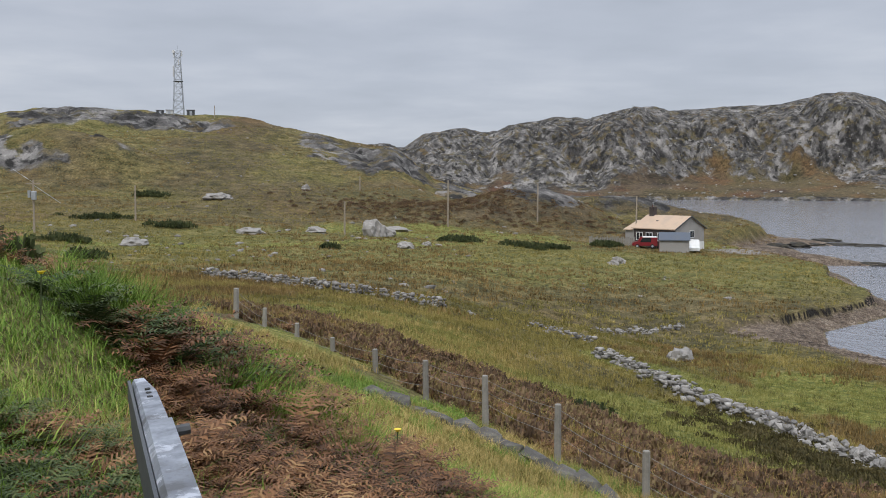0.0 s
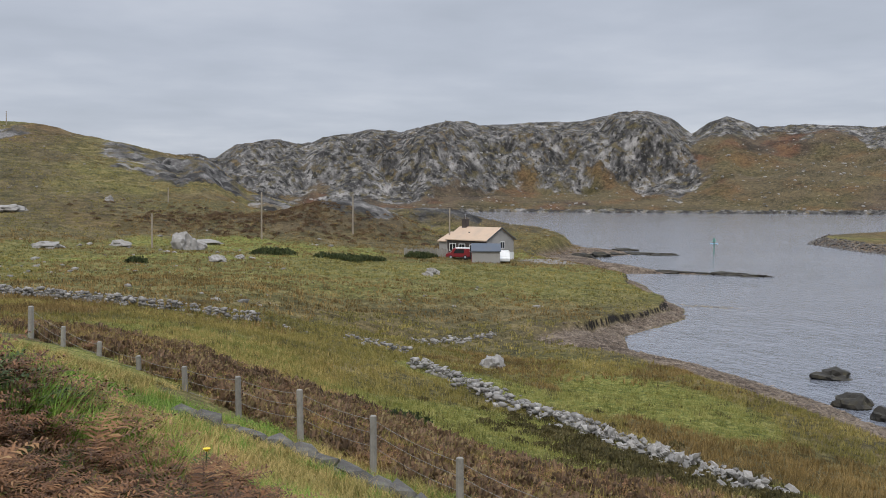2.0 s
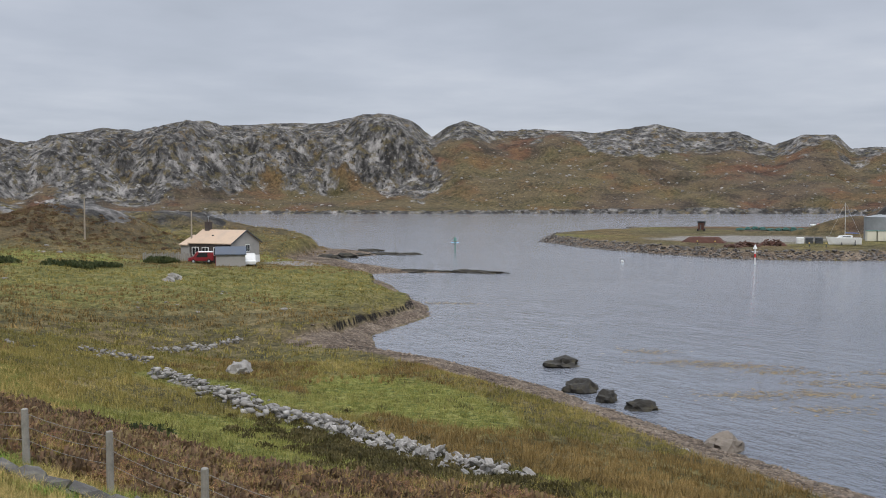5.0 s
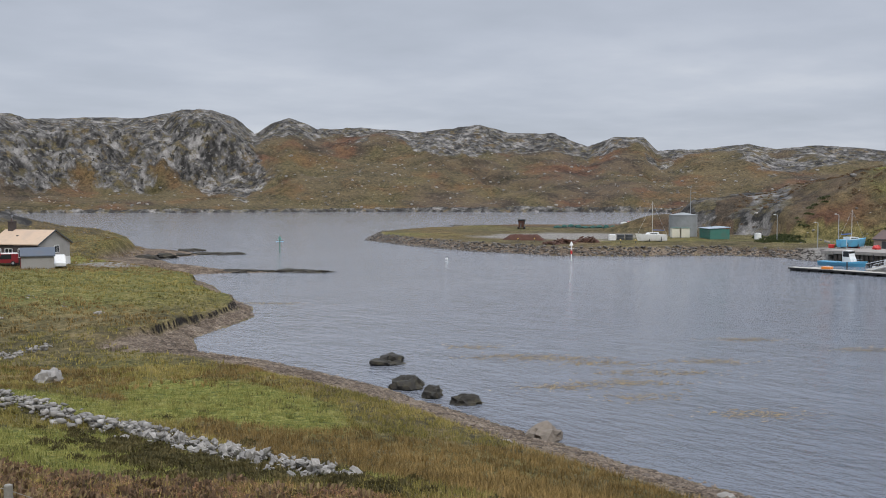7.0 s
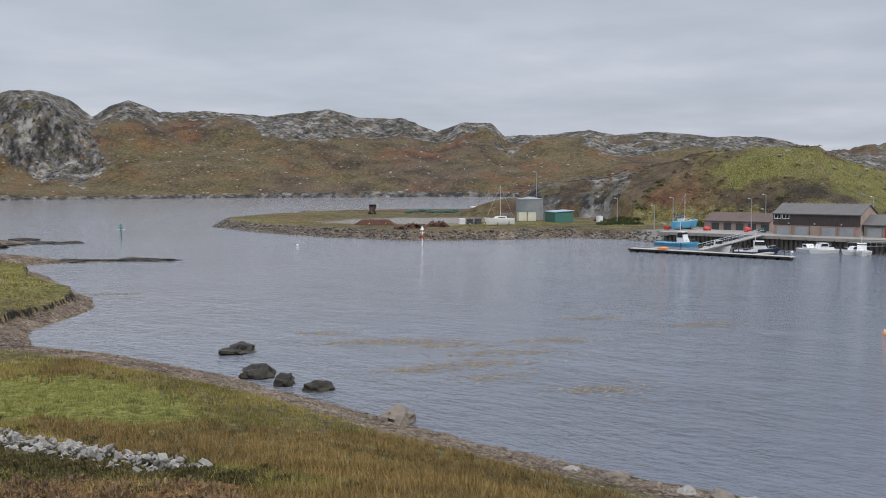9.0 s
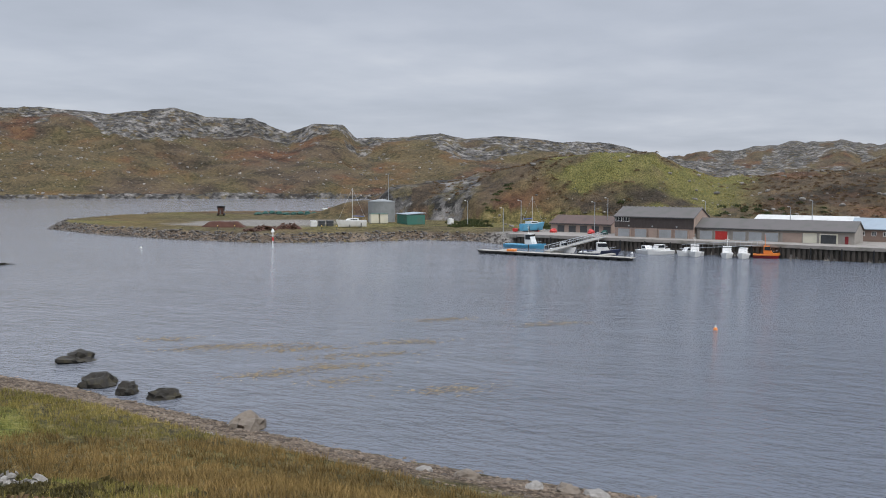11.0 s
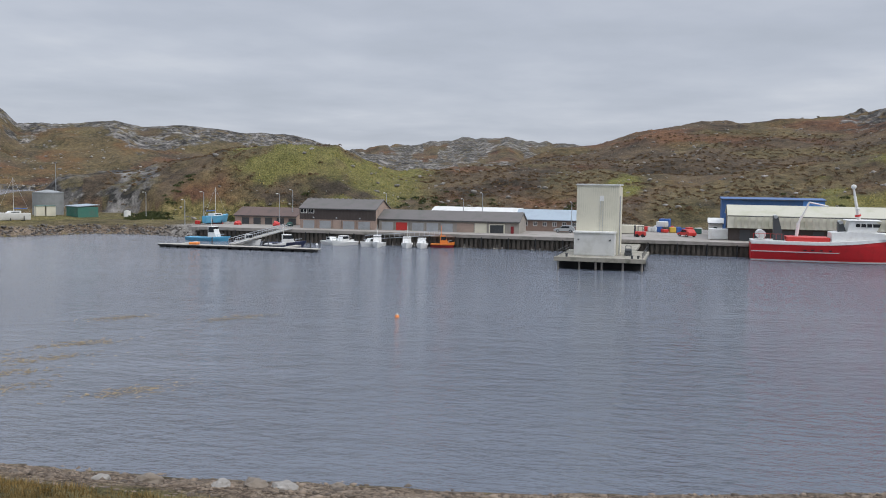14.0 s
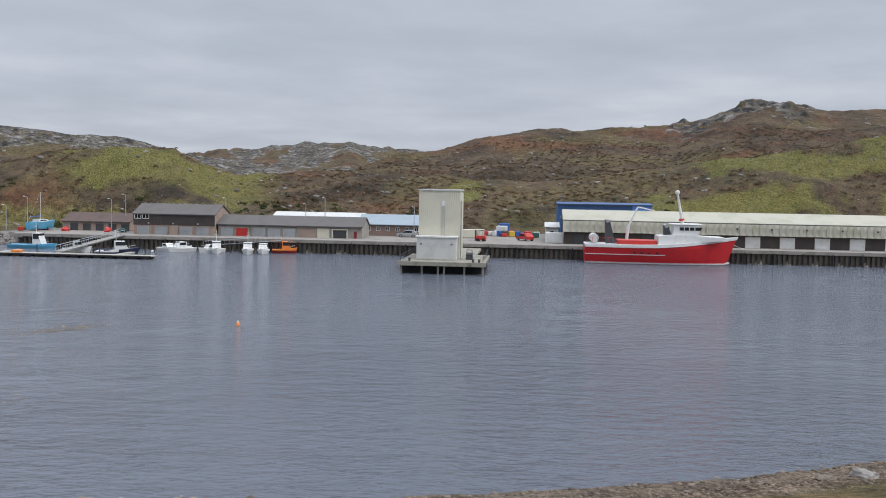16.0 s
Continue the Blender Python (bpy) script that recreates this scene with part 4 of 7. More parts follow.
# ---- harbour: vessels ----
def hull_mesh(length, beam, draught, side, bow_up=0.6, stern_full=0.8, rake=0.08, rows=14, z_low=None, z_high=None):
    """A hull along +x from the stern at 0: its sides flare up to the sheer; optional heights cut a strake out of it."""
    bm = bmesh.new()
    levels = 6
    grid = []
    for i in range(rows + 1):
        u = i / rows
        half = beam / 2 * (stern_full + (1 - stern_full) * min(1, u / 0.35)) * (1 - max(0, (u - 0.55) / 0.45) ** 2.2)
        top = side + bow_up * max(0, (u - 0.35) / 0.65) ** 2
        low, high = (-draught if z_low is None else z_low(top) if callable(z_low) else z_low), (top if z_high is None else z_high(top))
        ring = []
        for k in range(levels + 1):
            z = low + (high - low) * k / levels
            flare = (0.62 + 0.38 * min(1, max(0, (z + draught) / (side + draught))) ** 0.6)
            x = u * length + rake * length * max(0, z + draught) / (side + draught) * max(0, (u - 0.7) / 0.3) ** 1.5
            ring.append((x, half * flare, z))
        grid.append(ring)
    vs = {}
    for s in (1, -1):
        for i, ring in enumerate(grid):
            for k, (x, y, z) in enumerate(ring):
                vs[s, i, k] = bm.verts.new((x, s * y, z))
        for i in range(rows):
            for k in range(levels):
                f = [vs[s, i, k], vs[s, i + 1, k], vs[s, i + 1, k + 1], vs[s, i, k + 1]]
                bm.faces.new(f if s < 0 else f[::-1])
    for i in range(rows):
        bm.faces.new((vs[1, i, levels], vs[-1, i, levels], vs[-1, i + 1, levels], vs[1, i + 1, levels]))
        bm.faces.new((vs[1, i + 1, 0], vs[-1, i + 1, 0], vs[-1, i, 0], vs[1, i, 0]))
    for k in range(levels):
        bm.faces.new((vs[1, 0, k], vs[-1, 0, k], vs[-1, 0, k + 1], vs[1, 0, k + 1]))
    bmesh.ops.remove_doubles(bm, verts=bm.verts, dist=0.002)
    bmesh.ops.recalc_face_normals(bm, faces=bm.faces)
    return bm


def build_trawler():
    b = thing("trawler", "red and white steel fishing trawler moored at the quay", "fishing boat", (167.0, -9.9, 0), -90)
    part("hull", hull_mesh(24.6, 7.0, 0.5, 3.0, 1.6, 0.86, 0.05, 22), RED_HULL, b)
    part("bulwark", hull_mesh(24.75, 7.16, 0.5, 3.0, 1.6, 0.86, 0.05, 22, lambda top: top - 0.12, lambda top: top + 0.42), WHITE, b, "white bulwark")
    part("boot_stripe", hull_mesh(24.68, 7.1, 0.5, 3.0, 1.6, 0.86, 0.05, 22, 0.05, lambda top: 0.32), WHITE, b, "white waterline stripe")
    part("rubbing_strake", hull_mesh(21.5, 7.2, 0.5, 3.0, 1.6, 0.86, 0.02, 22, 1.62, lambda top: 1.76), WHITE, b, "thin white rubbing strake")
    part("bulbous_bow", rods(((22.6, 0, 0.1), (25.3, 0, 0.35), 0.45, 0.12), sides=10), WHITE, b)
    part("shelter_deck", prism([(12.6, 3.2), (23.6, 4.4), (24.0, 4.9), (21, 5.0), (15.5, 5.3), (12.6, 5.0)], -2.7, 2.7), WHITE, b, "white shelter deck")
    wh = part("wheelhouse", prism([(15.0, 5.2), (19.4, 5.2), (19.9, 6.5), (19.2, 7.0), (15.4, 7.0)], -2.3, 2.3), WHITE, b)
    part("windscreen", prism([(16.2, 6.05), (19.8, 6.05), (20.0, 6.6), (16.2, 6.6)], -2.36, 2.36), GLASS, wh, "dark wraparound wheelhouse windows")
    for x in (16.9, 17.8, 18.7):
        part("mullion", boxed((x, x + 0.12, -2.4, -2.3, 6.0, 6.65), (x, x + 0.12, 2.3, 2.4, 6.0, 6.65)), WHITE, wh)
    part("roof", boxed((14.9, 20.1, -2.5, 2.5, 7.0, 7.16), bevel=0.05), WHITE, wh)
    part("mast", rods(((17.0, 0, 7.1), (16.0, 0, 12.3), 0.32, 0.16), ((16.7, -1.0, 8.6), (16.7, 1.0, 8.6), 0.07), ((16.35, -0.6, 10.3), (16.35, 0.6, 10.3), 0.06)), WHITE, b, "raked white mast")
    part("radar", boxed((16.5, 17.0, -1.1, 1.1, 8.9, 9.1), bevel=0.04), WHITE, b)
    bm = bmesh.new()
    bmesh.ops.create_uvsphere(bm, u_segments=12, v_segments=8, radius=0.42, matrix=Matrix.Translation((16.0, 0, 12.6)))
    part("dome", bm, WHITE, b, smooth_faces=True)
    part("mast_band", rods(((16.86, 0, 7.7), (16.8, 0, 8.0), 0.5)), RED, b)
    for x in (3.9, 14.1):
        part("gantry", prism([(x - 0.2, 3.2), (x + 1.6, 3.2), (x + 0.4, 7.4 if x < 9 else 6.6), (x - 0.4, 7.6 if x < 9 else 6.8)], -0.9, 0.9), DARK_METAL, b, "dark grey net gantry")
        part("block", rods(((x, -1.2, 7.4 if x < 9 else 6.7), (x, 1.2, 7.4 if x < 9 else 6.7), 0.32)), GREY_METAL, b)
    part("crane", rods(((7.3, 0, 3.4), (7.6, 0, 6.4), 0.28), ((7.6, 0, 6.4), (9.2, 0, 9.9), 0.2, 0.15), ((9.2, 0, 9.9), (12.2, 0, 9.3), 0.14, 0.1)), WHITE, b, "white folding deck crane")
    part("net_drum", rods(((1.6, -2.2, 4.4), (1.6, 2.2, 4.4), 0.75), sides=12), PALE_CLAD, b)
    part("winch_house", boxed((5.6, 12.4, -2.4, 2.4, 3.2, 4.15), bevel=0.06), RED, b, "red deck machinery")
    part("stern_rail", rods(*[((0.3 + 0.9 * k, -3.1, 3.7), (0.3 + 0.9 * k, -3.1, 4.6), 0.035) for k in range(6)], ((0.3, -3.1, 4.6), (4.8, -3.1, 4.6), 0.035), sides=5), RED, b)
    for x in (8.2, 9.4, 10.7, 12.1):
        part("porthole", boxed((x, x + 0.5, -3.56, -3.4, 1.95, 2.15)), BLACK, b)
    part("name_bar", boxed((20.2, 22.0, -2.2, -2.1, 4.3, 4.45)), DARK_METAL, b)
    part("mooring_line", rods(((23.5, 1.5, 4.4), (28.5, 3.6, 2.7), 0.035), sides=5), WHITE, b)


build_trawler()


def small_boat(label, at, turn, hull_mat, length=5.6, cabin=WHITE, beam=2.1, cabin_at=(0.42, 0.72), tall=1.25, mast=False, outboard=True, name="motor_boat", deck=None):
    b = thing(name, label, "boat", at, turn, "boats in the harbour")
    part("hull", hull_mesh(length, beam, 0.3, 0.62, 0.35, 0.8, 0.06, 10), hull_mat, b)
    part("gunwale", hull_mesh(length * 1.005, beam * 1.05, 0.3, 0.62, 0.35, 0.8, 0.06, 10, 0.5, lambda top: top + 0.1), deck or WHITE, b)
    x0, x1 = cabin_at[0] * length, cabin_at[1] * length
    c = part("cabin", prism([(x0, 0.6), (x1 + 0.5, 0.7), (x1, 0.6 + tall * 0.55), (x1 - 0.25, 0.6 + tall), (x0, 0.6 + tall)], -beam * 0.36, beam * 0.36), cabin, b)
    part("windows", prism([(x0 + 0.15, 0.65 + tall * 0.5), (x1 - 0.02, 0.65 + tall * 0.5), (x1 - 0.2, 0.5 + tall), (x0 + 0.15, 0.5 + tall)], -beam * 0.375, beam * 0.375), GLASS, c)
    if outboard:
        part("outboard", boxed((-0.45, 0.02, -0.2, 0.2, 0.1, 1.0), bevel=0.05), BLACK, b)
    part("rail", rods(((x1 + 0.4, -beam * 0.3, 1.25), (length * 0.98, 0, 1.45), 0.025), ((x1 + 0.4, beam * 0.3, 1.25), (length * 0.98, 0, 1.45), 0.025),
                      ((length * 0.8, -beam * 0.2, 0.8), (length * 0.8, -beam * 0.2, 1.35), 0.025), ((length * 0.8, beam * 0.2, 0.8), (length * 0.8, beam * 0.2, 1.35), 0.025), sides=5), GREY_METAL, b)
    if mast:
        part("mast", rods(((x0 + 0.3, 0, 0.6 + tall), (x0 + 0.2, 0, 2.6 + tall), 0.045), ((x0 + 0.2, -0.4, 1.8 + tall), (x0 + 0.2, 0.4, 1.8 + tall), 0.03), sides=6), cabin, b)
    return b


def build_boats():
    small_boat("white open motor boat with a small cabin", (168, 68.6, 0), -125, WHITE, 4.6, tall=0.95)
    small_boat("low white dinghy with a red float aboard", (167.5, 66.7, 0), -70, WHITE, 3.8, tall=0.35, cabin=PALE_CLAD)
    small_boat("white cabin cruiser with black outboard", (169.4, 62.6, 0), 150, WHITE, 5.4)
    small_boat("white cabin boat with tall wheelhouse", (169.2, 58.2, 0), -160, WHITE, 5.6, tall=1.5, mast=True)
    small_boat("white fishing skiff with outboard", (168.8, 56.7, 0), 140, WHITE, 4.8, tall=0.9)
    small_boat("white workboat with short mast", (169.8, 52.2, 0), -165, WHITE, 5.6, tall=1.4, mast=True)
    small_boat("small white cabin boat with dark outboard", (169.6, 49.0, 0), -170, WHITE, 4.6)
    small_boat("orange pilot boat with orange wheelhouse", (169, 47.4, 0), -75, DARK_RED, 4.2, cabin=ORANGE, tall=1.6, mast=True, name="pilot_boat", deck=ORANGE, outboard=False)
    small_boat("sky blue fishing boat with white wheelhouse and red top", (166.5, 97.2, 0), -90, BLUE_BOAT, 8.6, beam=2.9, cabin_at=(0.58, 0.74), tall=2.3, mast=True, name="fishing_boat", deck=BLUE_BOAT, outboard=False)
    small_boat("white boat tied to the pontoon", (157.5, 82.3, 0.1), -60, WHITE, 4.6, tall=1.4)
    small_boat("dark blue harbour launch with white cabin", (156.5, 75.2, 0.1), -62, NAVY, 6.6, beam=2.4, tall=1.6, mast=True, deck=NAVY)
    small_boat("dark blue open dinghy beside the gangway", (154, 74.3, 0.1), -80, NAVY, 3.6, tall=0.4, cabin=NAVY, outboard=True)
    p = thing("pontoon", "long floating pontoon with pale deck and dark floats", "pontoon", (149.2, 77, 0))
    part("deck", boxed((-1.1, 1.1, -15, 15.5, 0.42, 0.6)), DECK_WOOD, p)
    for k in range(15):
        part("float", boxed((-1.05, 1.05, -14.6 + 2.03 * k, -13.2 + 2.03 * k, -0.3, 0.42), bevel=0.06), BLACK, p)
    part("fender_strip", boxed((-1.16, -1.1, -15, 15.5, 0.3, 0.56)), BLACK, p)
    for y in (-8, 2.5, 12.5):
        part("finger", boxed((1.1, 7.6, y - 0.5, y + 0.5, 0.3, 0.55)), DECK_WOOD, p)
    for y in (-13, -5, 6):
        part("pile", rods(((1.3, y, -3), (1.3, y, 1.9), 0.11)), DARK_METAL, p)
    part("bin", boxed((-0.6, 0.5, 8, 9.6, 0.6, 1.0), bevel=0.05), ORANGE, p, "orange fish box")
    g = thing("gangway", "pale aluminium gangway from quay to pontoon", "gangway")
    a, b = Vector((170.8, 77.4, 2.6)), Vector((151.5, 79.6, 0.75))
    side = Vector((0.1, 0.7, 0))
    bm = bmesh.new()
    for s in (-1, 1):
        for h in (0.05, 0.95):
            rod(bm, a + s * side + Vector((0, 0, h)), b + s * side + Vector((0, 0, h)), 0.06, sides=6)
        for k in range(15):
            q = a.lerp(b, k / 14) + s * side
            rod(bm, q, q + Vector((0, 0, 0.95)), 0.035, sides=5)
    part("railing", bm, GREY_METAL, g)
    deck = bmesh.new()
    vs = [deck.verts.new(p + Vector((0, 0, h))) for h in (0, -0.12) for p in (a + side, a - side, b - side, b + side)]
    for f in ((0, 1, 2, 3), (7, 6, 5, 4), (0, 4, 5, 1), (1, 5, 6, 2), (2, 6, 7, 3), (3, 7, 4, 0)):
        deck.faces.new([vs[i] for i in f])
    part("walkway", deck, DECK_WOOD, g)
    g = thing("gangway", "long grey walkway sloping along the quay face", "gangway")
    part("railing", rods(((170.2, 61, 1.0), (170.2, 46, 2.3), 0.06), ((170.2, 61, 1.8), (170.2, 46, 3.1), 0.05), *[((170.2, 61 - k, 1 + k * 0.0867), (170.2, 61 - k, 1.8 + k * 0.0867), 0.03) for k in range(16)], sides=5), GREY_METAL, g)
    bu = thing("mooring_buoy", "small orange and white mooring buoy afloat", "buoy", (82.4, 26.2, 0))
    for z0, z1, r0, r1, mat, nm in ((-0.2, 0.06, 0.2, 0.22, ORANGE, "float"), (0.06, 0.24, 0.22, 0.12, ORANGE, "top"), (0.24, 0.4, 0.08, 0.05, WHITE, "ring")):
        part(nm, rods(((0, 0, z0), (0, 0, z1), r0, r1), sides=12), mat, bu)
    for x, y in ((164.5, 68.6), (118, 152)):
        bu = thing("mooring_buoy", "small white mooring buoy afloat", "buoy", (x, y, 0), group="white buoys")
        bm = bmesh.new()
        bmesh.ops.create_uvsphere(bm, u_segments=12, v_segments=8, radius=0.26, matrix=Matrix.Translation((0, 0, 0.1)))
        part("float", bm, WHITE, bu, smooth_faces=True)
        part("ring", rods(((0, 0, 0.3), (0, 0, 0.5), 0.05)), DARK_METAL, bu)


build_boats()


# ---- harbour: lamps, vehicles, clutter ----
def lamp_post(at, height, label="tall grey harbour lamp post"):
    o = thing("street_lamp", label, "street lamp", at, 0, "harbour lamps")
    part("pole", rods(((0, 0, 0), (0, 0, height), 0.1, 0.06)), GREY_METAL, o)
    part("arm", rods(((0, 0, height), (-0.7, 0.2, height + 0.12), 0.04)), GREY_METAL, o)
    part("head", boxed((-1.15, -0.6, 0.08, 0.34, height + 0.03, height + 0.2), bevel=0.04), PALE_CLAD, o)
    return o


for _y, _z in ((107, 7.9), (102.4, 9.7), (84.5, 9.2), (81.3, 10.0), (60.5, 9.7), (40.3, 10.1), (44.2, 8.8), (22.5, 8.6)):
    lamp_post((187 if _y < 82 else 182, _y * (1.03 if _y < 82 else 1), QUAY if _y < 96 else 2.1), _z - 2.5)
for _az, _d, _h in ((52.47, 288, 9.6), (57.35, 238, 6.6)):
    lamp_post((*bearing(_az, _d), ground_z(*bearing(_az, _d)) - 0.1), _h)


def vehicle(name, label, at, turn, mat, length=4.1, width=1.75, height=1.45, van=False, top=None, group=""):
    """A car along +x with its nose at the +x end."""
    o = thing(name, label, "car" if not van else "van", at, turn, group)
    L, w, h = length, width / 2, height
    if van:
        prof = [(0, 0.35), (L, 0.35), (L, 0.85), (L * 0.80, 1.0), (L * 0.68, h), (0.05, h)]
    else:
        prof = [(0, 0.32), (L, 0.32), (L, 0.7), (L * 0.74, 0.9), (L * 0.60, h), (L * 0.2, h), (L * 0.04, 0.95), (0, 0.9)]
    bm = prism(prof, -w, w)
    bmesh.ops.bevel(bm, geom=bm.edges[:], offset=0.06, segments=2, affect="EDGES")
    body = part("body", bm, mat, o)
    part("window", prism([(L * 0.25, 0.93), (L * 0.70, 0.93), (L * 0.585, h - 0.12), (L * 0.25, h - 0.12)], -w - 0.01, w + 0.01), GLASS, body)
    part("windscreen", prism([(L * 0.735, 0.95), (L * 0.765, 0.95), (L * 0.63, h - 0.1), (L * 0.60, h - 0.1)], -w * 0.85, w * 0.85), GLASS, body)
    if top:
        part("roof", boxed((0.1, L * 0.6, -w * 0.96, w * 0.96, h - 0.3, h + 0.06), bevel=0.05), top, body, "white roof")
    for x in (L * 0.2, L * 0.8):
        for s in (-1, 1):
            wl = part("wheel", rods(((x, s * (w - 0.2), 0.32), (x, s * (w + 0.02), 0.32), 0.32), sides=14), BLACK, o)
            part("rim", rods(((x, s * (w + 0.0), 0.32), (x, s * (w + 0.03), 0.32), 0.18), sides=10), GREY_METAL, wl)
    for s in (-1, 1):
        part("headlight", boxed((L - 0.05, L + 0.02, s * w * 0.7 - 0.15, s * w * 0.7 + 0.15, 0.55, 0.7)), WHITE, o)
    return o


def build_quay_clutter():
    vehicle("parked_car", "red hatchback parked on the quay", (183, -0.4, QUAY), 35, RED, 3.9)
    vehicle("parked_car", "silver pickup parked beside the office", (187.5, 22.5, QUAY), 92, GREY_METAL, 4.2)
    vehicle("parked_car", "dark car parked by the hill", (204, 4.0, QUAY), 80, DARK_METAL)
    lo = thing("lorry", "small blue lorry parked at the back of the yard", "lorry", (203, 5.2, QUAY), 170)
    part("cab", boxed((0, 1.7, -1.1, 1.1, 0.5, 2.7), bevel=0.1), BLUE, lo)
    part("windscreen", boxed((-0.03, 0.3, -0.95, 0.95, 1.6, 2.4)), GLASS, lo)
    part("bed", boxed((1.8, 5.0, -1.15, 1.15, 0.7, 1.1)), DARK_METAL, lo)
    part("load", boxed((2.0, 4.8, -1.0, 1.0, 1.1, 2.2), bevel=0.08), PALE_CLAD, lo)
    for x in (0.9, 3.9):
        for s in (-1, 1):
            part("wheel", rods(((x, s * 0.8, 0.45), (x, s * 1.12, 0.45), 0.45), sides=12), BLACK, lo)
    fk = thing("forklift", "red forklift truck on the quay edge", "forklift", (179, 8.2, QUAY), 80)
    part("body", boxed((0, 1.9, -0.6, 0.6, 0.3, 1.1), bevel=0.08), RED, fk)
    for y in (-0.5, 0.5):
        part("cage_bar", rods(((0.5, y, 1.1), (0.5, y, 2.1), 0.04), ((1.5, y, 1.1), (1.5, y, 2.1), 0.04), ((0.5, y, 2.1), (1.5, y, 2.1), 0.05)), DARK_METAL, fk)
    part("fork_mast", boxed((1.95, 2.1, -0.45, 0.45, 0.1, 2.2)), DARK_METAL, fk)
    for x in (0.4, 1.5):
        for s in (-1, 1):
            part("wheel", rods(((x, s * 0.45, 0.32), (x, s * 0.66, 0.32), 0.32), sides=12), BLACK, fk)
    rng = random.Random(4)
    for k in range(16):
        mat, word = rng.choice(((RED, "red"), (BLUE, "blue"), (WHITE, "white"), (YELLOW, "yellow"), (NETS, "green")))
        y, x = 9.5 - rng.random() * 13, 196 + rng.random() * 8
        o = thing("fish_bin", word + " plastic fish bin stacked in the yard", "bin", (x, y, QUAY), rng.random() * 60, "fish bins")
        hh = 0.7 + 0.6 * rng.random()
        part("tub", boxed((-0.6, 0.6, -0.6, 0.6, 0.1, hh), bevel=0.06), mat, o)
        part("feet", boxed((-0.5, -0.3, -0.5, 0.5, 0, 0.1), (0.3, 0.5, -0.5, 0.5, 0, 0.1)), mat, o)
    for y, mat, word in ((93.8, RED, "red"), (84.8, RED, "red"), (81.7, NETS, "green")):
        o = thing("net_heap", word + " heap of fishing net on the quay", "net heap", (181, y, QUAY), 0, "net heaps")
        part("net", lump(0.9, 0.8, 0.9, 5, int(y)), mat, o)
        part("rope", rods(((-0.8, 0, 0.05), (0.9, 0.5, 0.08), 0.05)), BLUE, o)
    for y in (99.5, 100.8, 105):
        o = thing("fish_bin", "small red bin on the slip road", "bin", (184, y, ground_z(184, y)), 10, "fish bins")
        part("tub", boxed((-0.5, 0.5, -0.5, 0.5, 0.05, 0.8), bevel=0.05), RED, o)
        part("feet", boxed((-0.4, -0.2, -0.4, 0.4, 0, 0.05), (0.2, 0.4, -0.4, 0.4, 0, 0.05)), RED, o)


def lump(rx, ry, rz, cuts, seed, flat=0.35, rough=0.3):
    """An uneven rounded mass that sits on z = 0: boulders, heaps."""
    bm = bmesh.new()
    bmesh.ops.create_icosphere(bm, subdivisions=3 if cuts > 3 else 2, radius=1)
    for v in bm.verts:
        n = noise.noise(v.co * 1.6 + Vector((seed * 3.1, seed, 0))) * rough + noise.noise(v.co * 4.1 + Vector((seed, 0, seed * 2.3))) * rough * 0.5 + noise.noise(v.co * 9.3 + Vector((0, seed * 1.7, seed))) * rough * 0.3
        v.co *= 1 + n
        if v.co.z < -flat:
            v.co.z = -flat
        v.co = Vector((v.co.x * rx, v.co.y * ry, (v.co.z + flat) * rz / (1 + flat)))
    return bm


build_quay_clutter()


def build_yacht(at, turn, label, hull=WHITE, mast_h=8.5):
    o = thing("yacht", label, "yacht", at, turn, "yachts ashore")
    h = part("hull", hull_mesh(7.2, 2.3, 0.7, 0.8, 0.3, 0.6, 0.08, 10), hull, o)
    h.matrix_basis = pose(0, 0, 0.95)
    c = part("cabin", prism([(2.2, 1.7), (5.2, 1.8), (4.6, 2.25), (2.2, 2.3)], -0.8, 0.8), WHITE, o)
    part("windows", prism([(2.6, 1.92), (4.5, 1.95), (4.3, 2.12), (2.6, 2.14)], -0.82, 0.82), GLASS, c)
    part("mast", rods(((3.6, 0, 2.2), (3.6, 0, 2.2 + mast_h), 0.06, 0.04), sides=6), PALE_CLAD, o)
    part("boom", rods(((3.5, 0, 2.9), (0.6, 0, 2.8), 0.09)), BLUE, o, "blue furled sail on the boom")
    part("stay", rods(((7.2, 0, 2.1), (3.6, 0, 2.1 + mast_h), 0.02), ((0, 0, 1.9), (3.6, 0, 2.1 + mast_h), 0.02), sides=4), GREY_METAL, o)
    for x in (1.6, 4.6):
        part("cradle", boxed((x - 0.1, x + 0.1, -0.9, -0.75, 0, 1.2), (x - 0.1, x + 0.1, 0.75, 0.9, 0, 1.2), (x - 0.1, x + 0.1, -0.9, 0.9, 0, 0.15)), DARK_METAL, o)
    return o


build_yacht((179, 100.6, QUAY), -12, "blue and white sailing yacht ashore on the quay", BLUE_BOAT, 5.6)
_x, _y = bearing(51.1, 233)
build_yacht((_x, _y, ground_z(_x, _y)), 150, "white sailing yacht laid up on the breakwater", mast_h=7.6)


